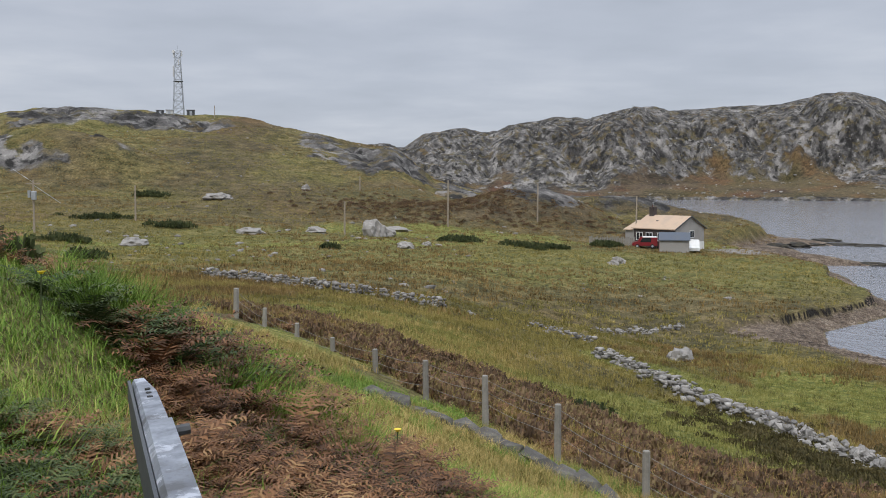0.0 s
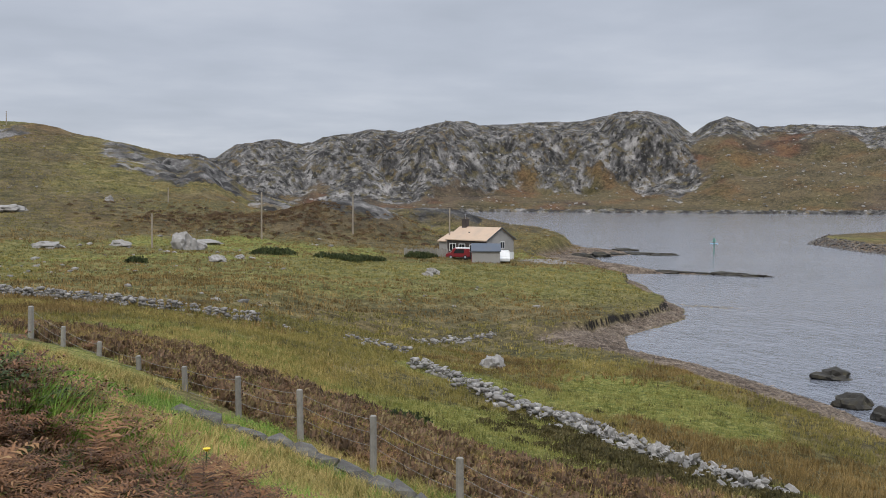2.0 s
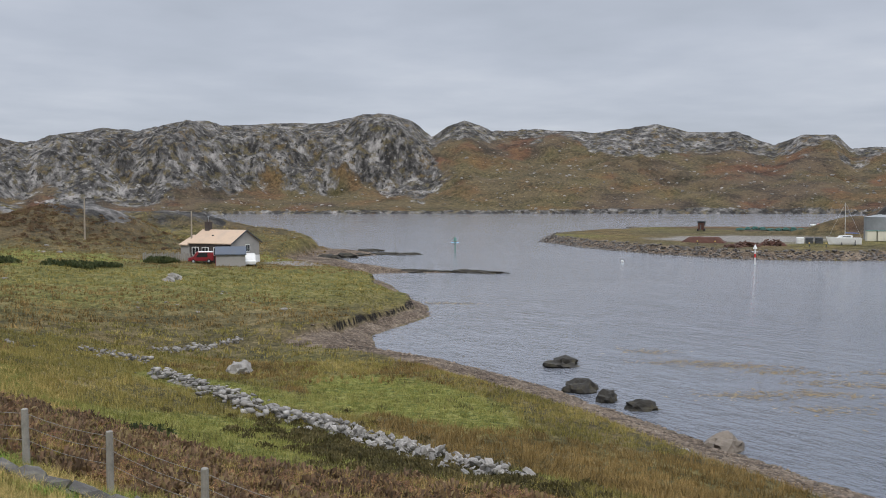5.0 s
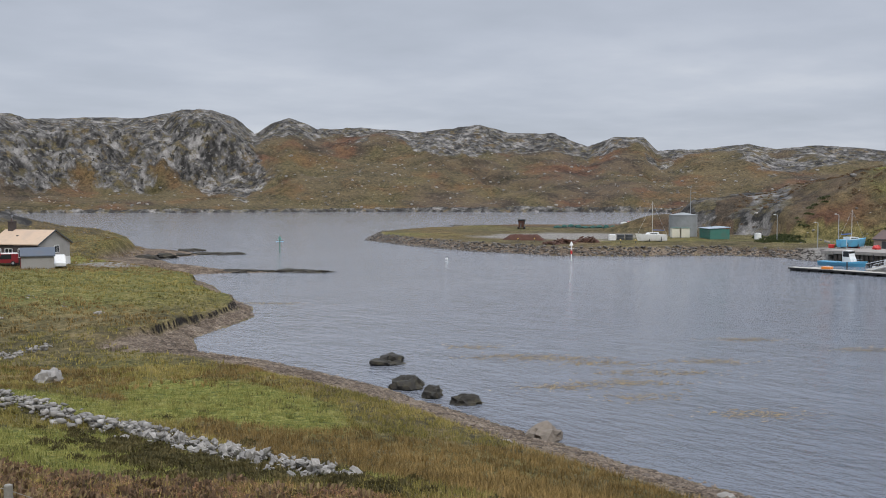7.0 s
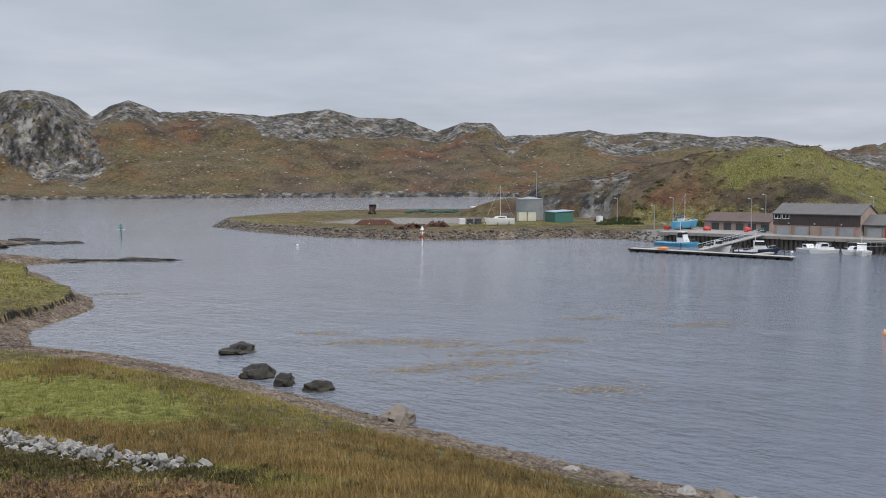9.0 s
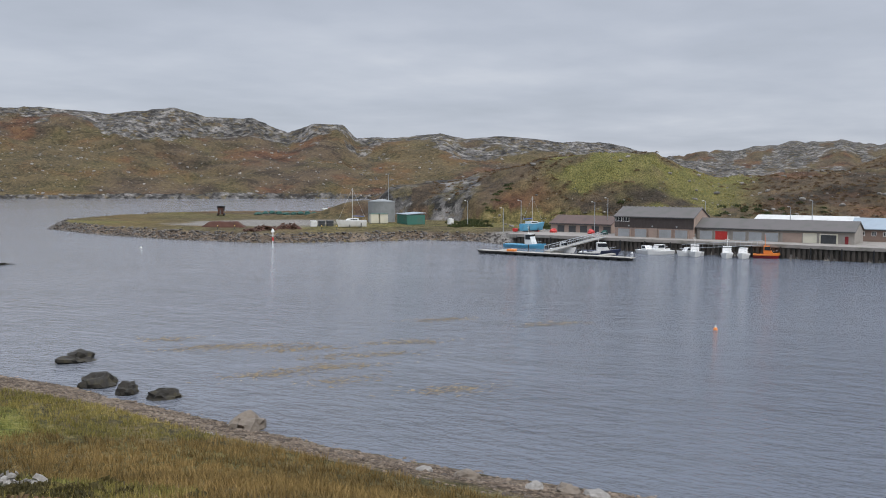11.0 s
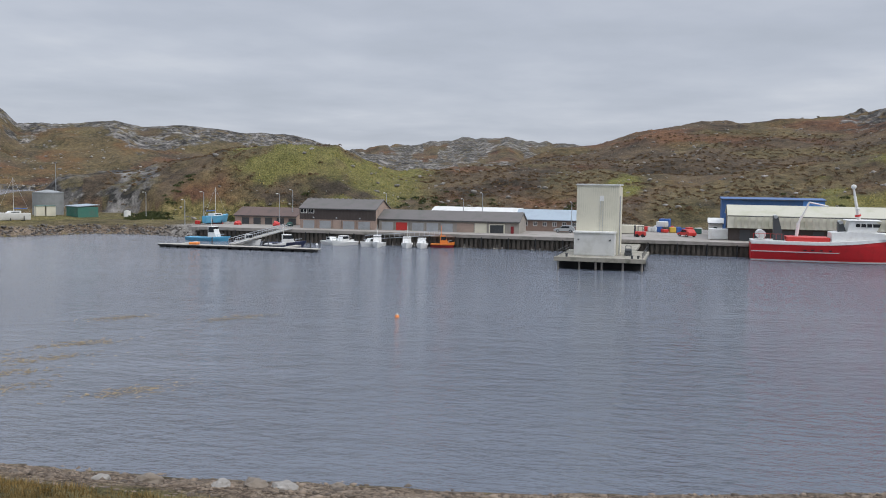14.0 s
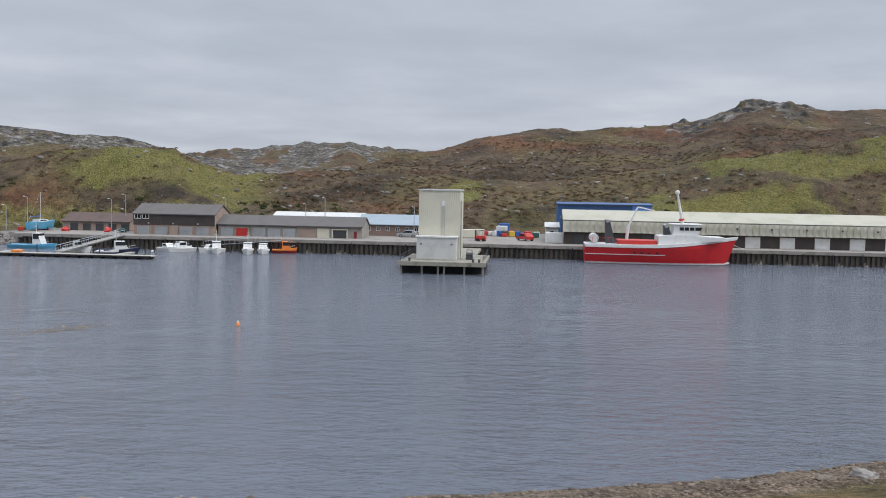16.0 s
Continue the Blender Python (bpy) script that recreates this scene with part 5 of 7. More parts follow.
# ---- the breakwater ----
def build_breakwater():
    x, y = bearing(52.05, 267)
    z = ground_z(x, y) - 0.1
    t = thing("storage_tank", "large weathered grey cylindrical storage tank with shallow conical roof", "tank", (x, y, z))
    part("shell", rods(((0, 0, 0), (0, 0, 6.0), 3.85), sides=40), TANK_STEEL, t)
    for k in range(5):
        part("seam", rods(((0, 0, 1.0 + k * 1.15), (0, 0, 1.06 + k * 1.15), 3.9), sides=40), TANK_STEEL, t)
    part("roof", rods(((0, 0, 6.0), (0, 0, 6.7), 4.0, 0.3), sides=40), TANK_STEEL, t)
    x, y = bearing(53.85, 254)
    z = ground_z(x, y) - 0.1
    s = thing("green_shed", "low sea green clad shed with pale green roof", "shed", (x, y, z), -36)
    part("wall", boxed((-2.5, 2.5, -4.6, 4.6, -0.3, 2.7)), GREEN_CLAD, s)
    ribs("cladding_ribs", s, GREEN_CLAD, -2.5, -4.5, 4.5, 0, 2.7, 0.5)
    part("roof", prism([(-2.8, 2.7), (2.8, 3.1), (2.8, 3.22), (-2.8, 2.82)], -4.8, 4.8), BLUE_ROOF, s, "pale weathered roof")
    for k, az in enumerate((51.6, 52.15)):
        x, y = bearing(az, 256)
        c = thing("cabinet", "cream steel equipment cabin beside the tank", "cabin", (x, y, ground_z(x, y) - 0.05), -38, "tank cabins")
        part("body", boxed((-1.1, 1.1, -1.05, 1.05, 0.1, 2.6), bevel=0.04), CREAM_CLAD, c)
        part("roof", boxed((-1.2, 1.2, -1.15, 1.15, 2.6, 2.7)), GREEN_CLAD, c)
        part("skid", boxed((-1, 1, -0.9, 0.9, 0, 0.1)), DARK_METAL, c)
    x, y = bearing(56.3, 252)
    c = thing("water_tank", "small white plastic tank on the breakwater", "tank", (x, y, ground_z(x, y)))
    part("drum", rods(((0, 0, 0), (0, 0, 1.5), 0.9, 0.85), sides=16), WHITE, c)
    part("cap", rods(((0, 0, 1.5), (0, 0, 1.65), 0.4), sides=10), WHITE, c)
    x, y = bearing(42.4, 318)
    d = thing("screening_machine", "dark green and rusty screening machine on tracks", "machine", (x, y, ground_z(x, y)), -45)
    part("hopper", prism([(-1, 1.5), (1, 1.5), (1.3, 3.1), (-1.3, 3.1)], -0.2, 3.4), DARK_METAL, d, "dark green hopper")
    part("cab", boxed((-0.9, 0.9, -2.6, -0.5, 1.0, 2.7), bevel=0.08), SOIL, d, "rusty brown cab")
    part("cab_glass", boxed((-0.95, 0.95, -2.4, -1.4, 2.0, 2.7)), GLASS, d)
    part("canopy", boxed((-1.1, 1.1, -2.9, 0, 3.1, 3.25)), DARK_METAL, d)
    part("chassis", boxed((-0.9, 0.9, -2.8, 3.2, 0.5, 1.1)), SOIL, d)
    for s in (-1, 1):
        part("track", boxed((s * 1.0 - 0.25, s * 1.0 + 0.25, -2.8, 2.8, 0, 0.8), bevel=0.15), BLACK, d)
    part("bucket_arm", rods(((0, -2.6, 1.3), (0, -4.6, 2.0), 0.16), ((0, -4.6, 2.0), (0, -5.4, 0.6), 0.14)), DARK_METAL, d)
    x, y = bearing(42.55, 238)
    h = thing("soil_heap", "wide flat-topped heap of red-brown soil", "heap", (x, y, ground_z(x, y) - 0.15), 42, kind="stuff")
    part("soil", heap(5.6, 2.6, 1.5, 3), SOIL, h)
    for az, d0, rx, ry, hh, seed in ((45.0, 222, 3.2, 1.6, 0.9, 4), (46.4, 229, 3.4, 1.8, 1.2, 5), (44.2, 216, 2.4, 1.0, 0.55, 6)):
        x, y = bearing(az, d0)
        h = thing("timber_pile", "heap of rusty scrap and old timbers", "scrap heap", (x, y, ground_z(x, y) - 0.1), 44)
        bm = bmesh.new()
        rng = random.Random(seed)
        for k in range(70):
            a = Vector((rng.uniform(-rx, rx), rng.uniform(-ry, ry), rng.random() * hh))
            b = a + Vector((rng.uniform(-1.8, 1.8), rng.uniform(-1, 1), rng.uniform(-0.35, 0.35)))
            rod(bm, a, (b.x, b.y, max(0.05, b.z)), 0.12 + 0.1 * rng.random(), sides=5)
        tagged(part("timber", bm, RUST, h), kind="stuff")
        part("core", heap(rx, ry, hh * 0.8, seed), SOIL, h)
    for k in range(3):
        x, y = bearing(47.9 + k * 0.5, 240)
        c = thing("crate", "stack of grey plastic crates", "crate", (x, y, ground_z(x, y)), -40, "crates on the breakwater")
        for j in range(2):
            part("box", boxed((-0.8, 0.8, -0.95, 0.95, 0.75 * j + 0.02, 0.75 * j + 0.72), bevel=0.04), DARK_METAL if k else WHITE, c)
    rng = random.Random(8)
    for k in range(9):
        az, d0 = 44.6 + 0.42 * k, 322 + rng.uniform(-6, 6)
        x, y = bearing(az, d0)
        o = thing("net_heap", "blue-green heap of fishing nets on the breakwater", "net heap", (x, y, ground_z(x, y)), 0, "nets on the breakwater")
        part("net", lump(1.1 + 0.5 * rng.random(), 1.0, 0.8 + 0.5 * rng.random(), 5, k + 20), NETS, o)
    for az, mat, word in ((48.6, WHITE, "white"), (49.0, RED, "red")):
        x, y = bearing(az, 312)
        o = thing("parked_trailer", word + " boxy trailer beyond the nets", "trailer", (x, y, ground_z(x, y)), -40)
        part("body", boxed((-0.9, 0.9, -1.4, 1.4, 0.4, 1.9), bevel=0.05), mat, o)
        for s in (-1, 1):
            part("wheel", rods(((s * 0.8, 0, 0.3), (s * 0.98, 0, 0.3), 0.3), sides=10), BLACK, o)
    for az, d0, word, mat in ((42.2, 226, "yellow", YELLOW), (43.2, 226, "yellow", YELLOW), (48.4, 222, "yellow", YELLOW), (49.3, 222, "yellow", YELLOW)):
        x, y = bearing(az, d0)
        o = thing("barrier", word + " steel trestle on the breakwater grass", "trestle", (x, y, ground_z(x, y)), -45, "trestles")
        part("bar", boxed((-0.08, 0.08, -1.2, 1.2, 0.75, 0.95)), mat, o)
        part("leg", rods(((0, -1, 0), (0, -1, 0.8), 0.05), ((0, 1, 0), (0, 1, 0.8), 0.05)), DARK_METAL, o)
    # sea marks
    b = thing("beacon", "white and pink perch beacon on a single pile", "beacon", (*bearing(45.46, 190), 0))
    part("pile", rods(((0, 0, -3), (0, 0, 3.2), 0.12)), WHITE, b)
    part("band", rods(((0, 0, 1.4), (0, 0, 2.1), 0.2)), RED, b)
    part("topmark", rods(((0, 0, 3.1), (0, 0, 3.9), 0.42, 0.04), sides=12), WHITE, b)
    part("cross_arm", rods(((-0.35, 0.35, 2.5), (0.35, -0.35, 2.5), 0.05)), WHITE, b)
    b = thing("beacon", "teal green perch beacon standing in the loch", "beacon", (*bearing(27.62, 221), 0))
    part("pile", rods(((0, 0, -3), (0, 0, 3.3), 0.12)), GREEN_CLAD, b)
    part("topmark", rods(((0, 0, 2.9), (0, 0, 3.8), 0.5, 0.05), sides=12), GREEN_CLAD, b)
    part("cross_arm", rods(((-0.8, 0.4, 2.4), (0.8, -0.4, 2.4), 0.06)), BLUE_BOAT, b)


def heap(rx, ry, h, seed):
    bm = bmesh.new()
    bmesh.ops.create_grid(bm, x_segments=28, y_segments=16, size=1)
    for v in bm.verts:
        r = max(abs(v.co.x), abs(v.co.y))
        z = min(1.0, (1 - r) * 2.6) * h
        v.co = Vector((v.co.y * ry * 1.0, v.co.x * rx, z + 0.18 * h * noise.noise(Vector((v.co.x * 6, v.co.y * 5, seed))) * min(1, (1 - r) * 6) - 0.1 * (r > 0.99)))
    return bm


build_breakwater()


# ---- the house and its yard ----
def build_house():
    ax, ay, bx, by = 36.6, 146.0, 42.3, 150.5
    turn = math.degrees(math.atan2(by - ay, bx - ax))
    w = math.hypot(bx - ax, by - ay)
    base = 2.5
    h = thing("house", "grey harled cottage with pinkish tan roof", "house", (ax, ay, base), turn)
    # local x along the gable, y along the length, away from the camera
    part("wall", prism([(0, -0.8), (w, -0.8), (w, 3.4), (w / 2, 5.25), (0, 3.4)], 0, 8.6), HARLING, h)
    part("low_wing", prism([(0.3, -0.8), (w - 0.3, -0.8), (w - 0.3, 3.0), (w / 2, 4.3), (0.3, 3.0)], 8.6, 10.5), HARLING, h)
    slab_roof("roof", h, TAN_ROOF, -0.35, 3.24, w / 2, 5.28, -0.2, 8.7)
    slab_roof("roof", h, TAN_ROOF, w + 0.35, 3.24, w / 2 + 0.004, 5.28, -0.2, 8.7)
    slab_roof("wing_roof", h, TAN_ROOF, 0, 2.9, w / 2, 4.33, 8.7, 10.7)
    slab_roof("wing_roof", h, TAN_ROOF, w, 2.9, w / 2 + 0.004, 4.33, 8.7, 10.7)
    part("verge", prism([(-0.4, 3.2), (w / 2, 5.25), (w / 2, 5.45), (-0.4, 3.4)], -0.28, -0.2), DARK_METAL, h, "dark verge board")
    part("verge", prism([(w + 0.4, 3.2), (w / 2, 5.25), (w / 2, 5.45), (w + 0.4, 3.4)], -0.28, -0.2), DARK_METAL, h, "dark verge board")
    ch = part("chimney", boxed((w / 2 - 0.45, w / 2 + 0.35, 7.0, 7.9, 4.9, 6.55), (w / 2 - 0.52, w / 2 + 0.42, 6.93, 7.97, 6.55, 6.7)), BROWN_CLAD, h, "brown brick chimney stack")
    part("chimney_pot", rods(((w / 2 - 0.05, 7.45, 6.7), (w / 2 - 0.05, 7.45, 7.1), 0.13), sides=10), SOIL, ch)
    part("aerial", rods(((w / 2 - 0.2, 7.3, 6.4), (w / 2 - 0.2, 7.3, 7.6), 0.03), ((w / 2 - 0.5, 7.3, 7.5), (w / 2 + 0.2, 7.3, 7.5), 0.03), sides=5), GREY_METAL, ch)
    part("roof_vent", boxed((w * 0.24, w * 0.30, 5.0, 5.3, 4.25, 4.6)), DARK_METAL, h)
    # darker brown sheet laid over the long front wall
    part("front", boxed((-0.05, 0, 0.2, 8.4, 0, 3.2)), BROWN_CLAD, h, "dark brown front wall")
    for y in (2.9, 5.2, 7.2):
        window(h, -0.06, y, 1.35, 1.35, 1.35)
    g = part("window", boxed((3.5, 4.6, -0.07, 0.02, 1.9, 3.1)), WHITE, h)
    part("pane", boxed((3.6, 4.0, -0.09, 0.0, 2.0, 3.0), (4.1, 4.5, -0.09, 0.0, 2.0, 3.0)), GLASS, g)
    part("plinth", boxed((5.0, w + 0.02, -0.05, 0.0, -0.4, 1.25)), WHITE, h, "white lower wall")
    x, y = bearing(14.0, 147.0)
    z = ground_z(x, y) - 0.05
    s = thing("garage", "small block garage with blue-grey felt roof", "garage", (x, y, z), -14 + 90)
    part("wall", prism([(-1.9, -0.3), (1.9, -0.3), (1.9, 2.0), (0, 2.95), (-1.9, 2.0)], -2.2, 2.2), HARLING, s)
    slab_roof("roof", s, SLATE_BLUE, -2.15, 1.9, 0, 2.98, -2.35, 2.35)
    slab_roof("roof", s, SLATE_BLUE, 2.15, 1.9, 0.004, 2.98, -2.35, 2.35)
    part("door", boxed((-1.2, 0.6, 2.2, 2.28, 0, 1.9)), DARK_RED, s, "dark red garage door")
    x, y = bearing(11.5, 151)
    vehicle("parked_van", "dark red van with white roof beside the house", (x + 3.9, y - 0.8, ground_z(x + 2, y) - 0.02), 168, DARK_RED, 3.9, 1.7, 1.75, True, WHITE)
    x, y = bearing(15.25, 149)
    vehicle("parked_car", "white van parked by the gable", (x + 0.6, y + 4.2, ground_z(x, y)), -102, WHITE, 4.2, 1.8, 1.95, True)
    f = thing("garden_fence", "weathered board fence beside the cottage", "fence", (0, 0, 0))
    for k in range(26):
        x, y = bearing(9.0 + 0.105 * k, 150 + 0.03 * k)
        z = ground_z(x, y)
        part("board", boxed((x - 0.11, x + 0.11, y - 0.02, y + 0.02, z - 0.1, z + 1.35 + 0.12 * math.sin(k * 2.1))), POST_WOOD, f)
    for az, hgt, d in ((11.74, 8.0, 158.0),):
        telegraph_pole(az, d, hgt)


def telegraph_pole(az, d, height, cross=False, label="slim wooden telegraph pole on the moor"):
    x, y = bearing(az, d)
    o = thing("telegraph_pole", label, "telegraph pole", (x, y, ground_z(x, y) - 0.3), 0, "telegraph poles")
    part("pole", rods(((0, 0, 0), (0.05, 0, height + 0.3), 0.15, 0.11)), POLE_WOOD, o)
    part("insulator", rods(((-0.12, 0, height), (0.12, 0, height), 0.04), ((0.1, 0, height), (0.1, 0, height + 0.2), 0.04)), DARK_METAL, o)
    if cross:
        part("cross_arm", boxed((-0.9, 0.9, -0.07, 0.07, height - 0.25, height - 0.1)), POLE_WOOD, o)
        part("transformer", boxed((-0.1, 0.5, -0.45, -0.1, height - 2.2, height - 1.1), bevel=0.06), GREY_METAL, o, "grey pole transformer")
        part("transformer", rods(((-0.45, -0.1, height - 1.9), (-0.45, -0.1, height - 1.0), 0.2)), GREY_METAL, o)
        part("stay_wire", rods(((0, 0, height - 0.3), (3.2, 0.4, height - 2.6), 0.03), ((0, 0, height), (-2.6, 0.4, height + 1.6), 0.02), sides=5), GREY_METAL, o)
    return o


build_house()
for _az, _d, _h in ((0.3, 161, 8.0), (5.8, 172, 7.2), (-6.05, 140, 5.0), (-18.3, 150, 5.4), (-5.1, 205, 3.0), (-13.7, 318, 4.2)):
    telegraph_pole(_az, _d, _h)
telegraph_pole(-23.75, 126, 6.6, True, "wooden pole carrying a small transformer and stay wires")


def build_mast():
    x, y = bearing(-15.75, 327)
    z = 36.6
    m = thing("radio_mast", "tapering steel lattice radio mast on the hilltop", "mast", (x, y, z - 0.6), 20)
    H, w0, w1 = 21.5, 1.75, 0.95
    corners = [(-1, -1), (1, -1), (1, 1), (-1, 1)]

    def at(c, u):
        w = w0 + (w1 - w0) * min(1, u * 1.25)
        return (c[0] * w, c[1] * w, u * H)
    for c in corners:
        part("leg", rods((at(c, 0), at(c, 0.8), 0.13), (at(c, 0.8), at(c, 1.0), 0.11), sides=6), GREY_METAL, m)
    for k in range(9):
        u0, u1 = k / 9, (k + 1) / 9
        bm = bmesh.new()
        for i in range(4):
            a, b = corners[i], corners[(i + 1) % 4]
            rod(bm, at(a, u0), at(b, u1), 0.06, sides=5)
            rod(bm, at(b, u0), at(a, u1), 0.06, sides=5)
            rod(bm, at(a, u1), at(b, u1), 0.07, sides=5)
        part("bracing", bm, GREY_METAL, m)
    part("platform", boxed((-1.5, 1.5, -1.5, 1.5, H * 0.52, H * 0.52 + 0.15)), DARK_METAL, m)
    for k, (px, py, pz) in enumerate(((-1.4, -0.8, 0.93), (1.3, -0.8, 0.95), (-1.5, -0.6, 0.72), (-1.5, -0.7, 0.63), (0.2, -1.3, 0.82))):
        part("antenna", boxed((px - 0.16, px + 0.16, py - 0.12, py + 0.12, H * pz - 0.9, H * pz + 0.9), bevel=0.03), PALE_CLAD, m)
    part("dish", rods(((-1.3, -1.0, H * 0.975), (-1.5, -1.35, H * 0.975), 0.55, 0.5), sides=14), PALE_CLAD, m)
    part("lightning_rod", rods(((0, 0, H), (0, 0, H + 1.6), 0.04)), GREY_METAL, m)
    for dx, w, h, mat, word in ((-6.4, 2.4, 1.9, DARK_METAL, "dark green equipment cabin below the mast"), (-3.3, 2.2, 2.0, PALE_CLAD, "grey equipment cabin below the mast"), (3.9, 2.6, 2.0, DARK_METAL, "dark equipment hut below the mast")):
        o = thing("equipment_cabin", word, "cabin", (x + dx, y + 0.6, z - 0.9), 15, "mast cabins")
        part("body", boxed((-w / 2, w / 2, -1.1, 1.1, 0, h), bevel=0.04), mat, o)
        part("roof", boxed((-w / 2 - 0.12, w / 2 + 0.12, -1.2, 1.2, h, h + 0.14)), GREY_ROOF, o)
        part("door", boxed((-0.4, 0.4, -1.13, -1.09, 0.1, 1.7)), GREY_METAL, o)


build_mast()


# ---- stones: walls, beach, boulders ----
def stone_mesh(seed, flat=0.7, mat=None):
    """A rough block of about one metre, 20 triangles and a few bevels."""
    rng = random.Random(seed)
    bm = bmesh.new()
    bmesh.ops.create_icosphere(bm, subdivisions=1, radius=0.56)
    for v in bm.verts:
        n = v.co.normalized()
        m = max(abs(n.x), abs(n.y), abs(n.z))
        v.co = Vector((n.x / m, n.y / m * rng.uniform(0.8, 1.0), n.z / m * flat)) * 0.48 * rng.uniform(0.6, 1.25)
    me = bpy.data.meshes.new("stone")
    bm.to_mesh(me)
    bm.free()
    me.materials.append(mat or STONE_PIECE)
    return me


def arrays_of(me):
    v = np.array([tuple(p.co) for p in me.vertices])
    me.calc_loop_triangles()
    f = np.array([tuple(t.vertices) for t in me.loop_triangles])
    return v, f


def scatter_mesh(name, templates, place, yaw, size, mat, lean=None, stretch=None, seed=0, smooth_faces=False):
    """One mesh that holds a copy of a template at each place, turned and sized."""
    rng = np.random.RandomState(seed)
    pick = rng.randint(0, len(templates), len(place))
    vs, fs, base = [], [], 0
    for k, (tv, tf) in enumerate(templates):
        i = np.where(pick == k)[0]
        if not len(i):
            continue
        s = size[i][:, None, None] * np.ones((1, 1, 3))
        if stretch is not None:
            s = s * stretch[i][:, None, :]
        v = tv[None] * s
        if lean is not None:
            v = v + np.stack([lean[i, 0][:, None] * v[..., 2], lean[i, 1][:, None] * v[..., 2], np.zeros(v.shape[:2])], -1)
        c, sn = np.cos(yaw[i])[:, None], np.sin(yaw[i])[:, None]
        v = np.stack([v[..., 0] * c - v[..., 1] * sn, v[..., 0] * sn + v[..., 1] * c, v[..., 2]], -1) + place[i][:, None, :]
        vs.append(v.reshape(-1, 3))
        fs.append((tf[None] + (np.arange(len(i)) * len(tv))[:, None, None] + base).reshape(-1, 3))
        base += len(i) * len(tv)
    v, f = np.concatenate(vs).astype(np.float32), np.concatenate(fs).astype(np.int32)
    me = bpy.data.meshes.new(name)
    me.vertices.add(len(v))
    me.vertices.foreach_set("co", v.ravel())
    me.loops.add(len(f) * 3)
    me.loops.foreach_set("vertex_index", f.ravel())
    me.polygons.add(len(f))
    me.polygons.foreach_set("loop_start", (np.arange(len(f)) * 3).astype(np.int32))
    me.update(calc_edges=True)
    if smooth_faces:
        me.polygons.foreach_set("use_smooth", np.ones(len(f), bool))
    me.materials.append(mat)
    return me


def on_ground(x, y, sink=0.0):
    return np.stack([x, y, terrain(x, y)[0] - sink], -1)


STONES = [stone_mesh(k) for k in range(7)]
SLABS = [stone_mesh(40 + k, 0.6, MOSSY) for k in range(5)]
STONE_ARRAYS = [arrays_of(m) for m in STONES]


def wall_places(line, height, width, step, seed):
    """Stones of a tumbled dry wall along a line: place, size, turn."""
    rng = random.Random(seed)
    out = []
    for (ax, ay), (bx, by) in zip(line, line[1:]):
        n = max(1, int(math.hypot(bx - ax, by - ay) / step))
        nx, ny = -(by - ay), bx - ax
        l = math.hypot(nx, ny)
        nx, ny = nx / l, ny / l
        for k in range(n):
            u = (k + rng.random()) / n
            for level in range(int(height / 0.17) + 1):
                spread = width * (0.5 - 0.32 * level * 0.2 / max(height, 0.2))
                for s in (-1, -0.2, 0.6):
                    if rng.random() < 0.2 + 0.2 * (level > 1):
                        continue
                    o = s * spread + rng.gauss(0, 0.26)
                    out.append((ax + (bx - ax) * u + nx * o, ay + (by - ay) * u + ny * o, level * 0.16 + rng.uniform(-0.04, 0.06), 0.11 + 0.30 * rng.random() ** 2, rng.random() * 6.3))
    return out


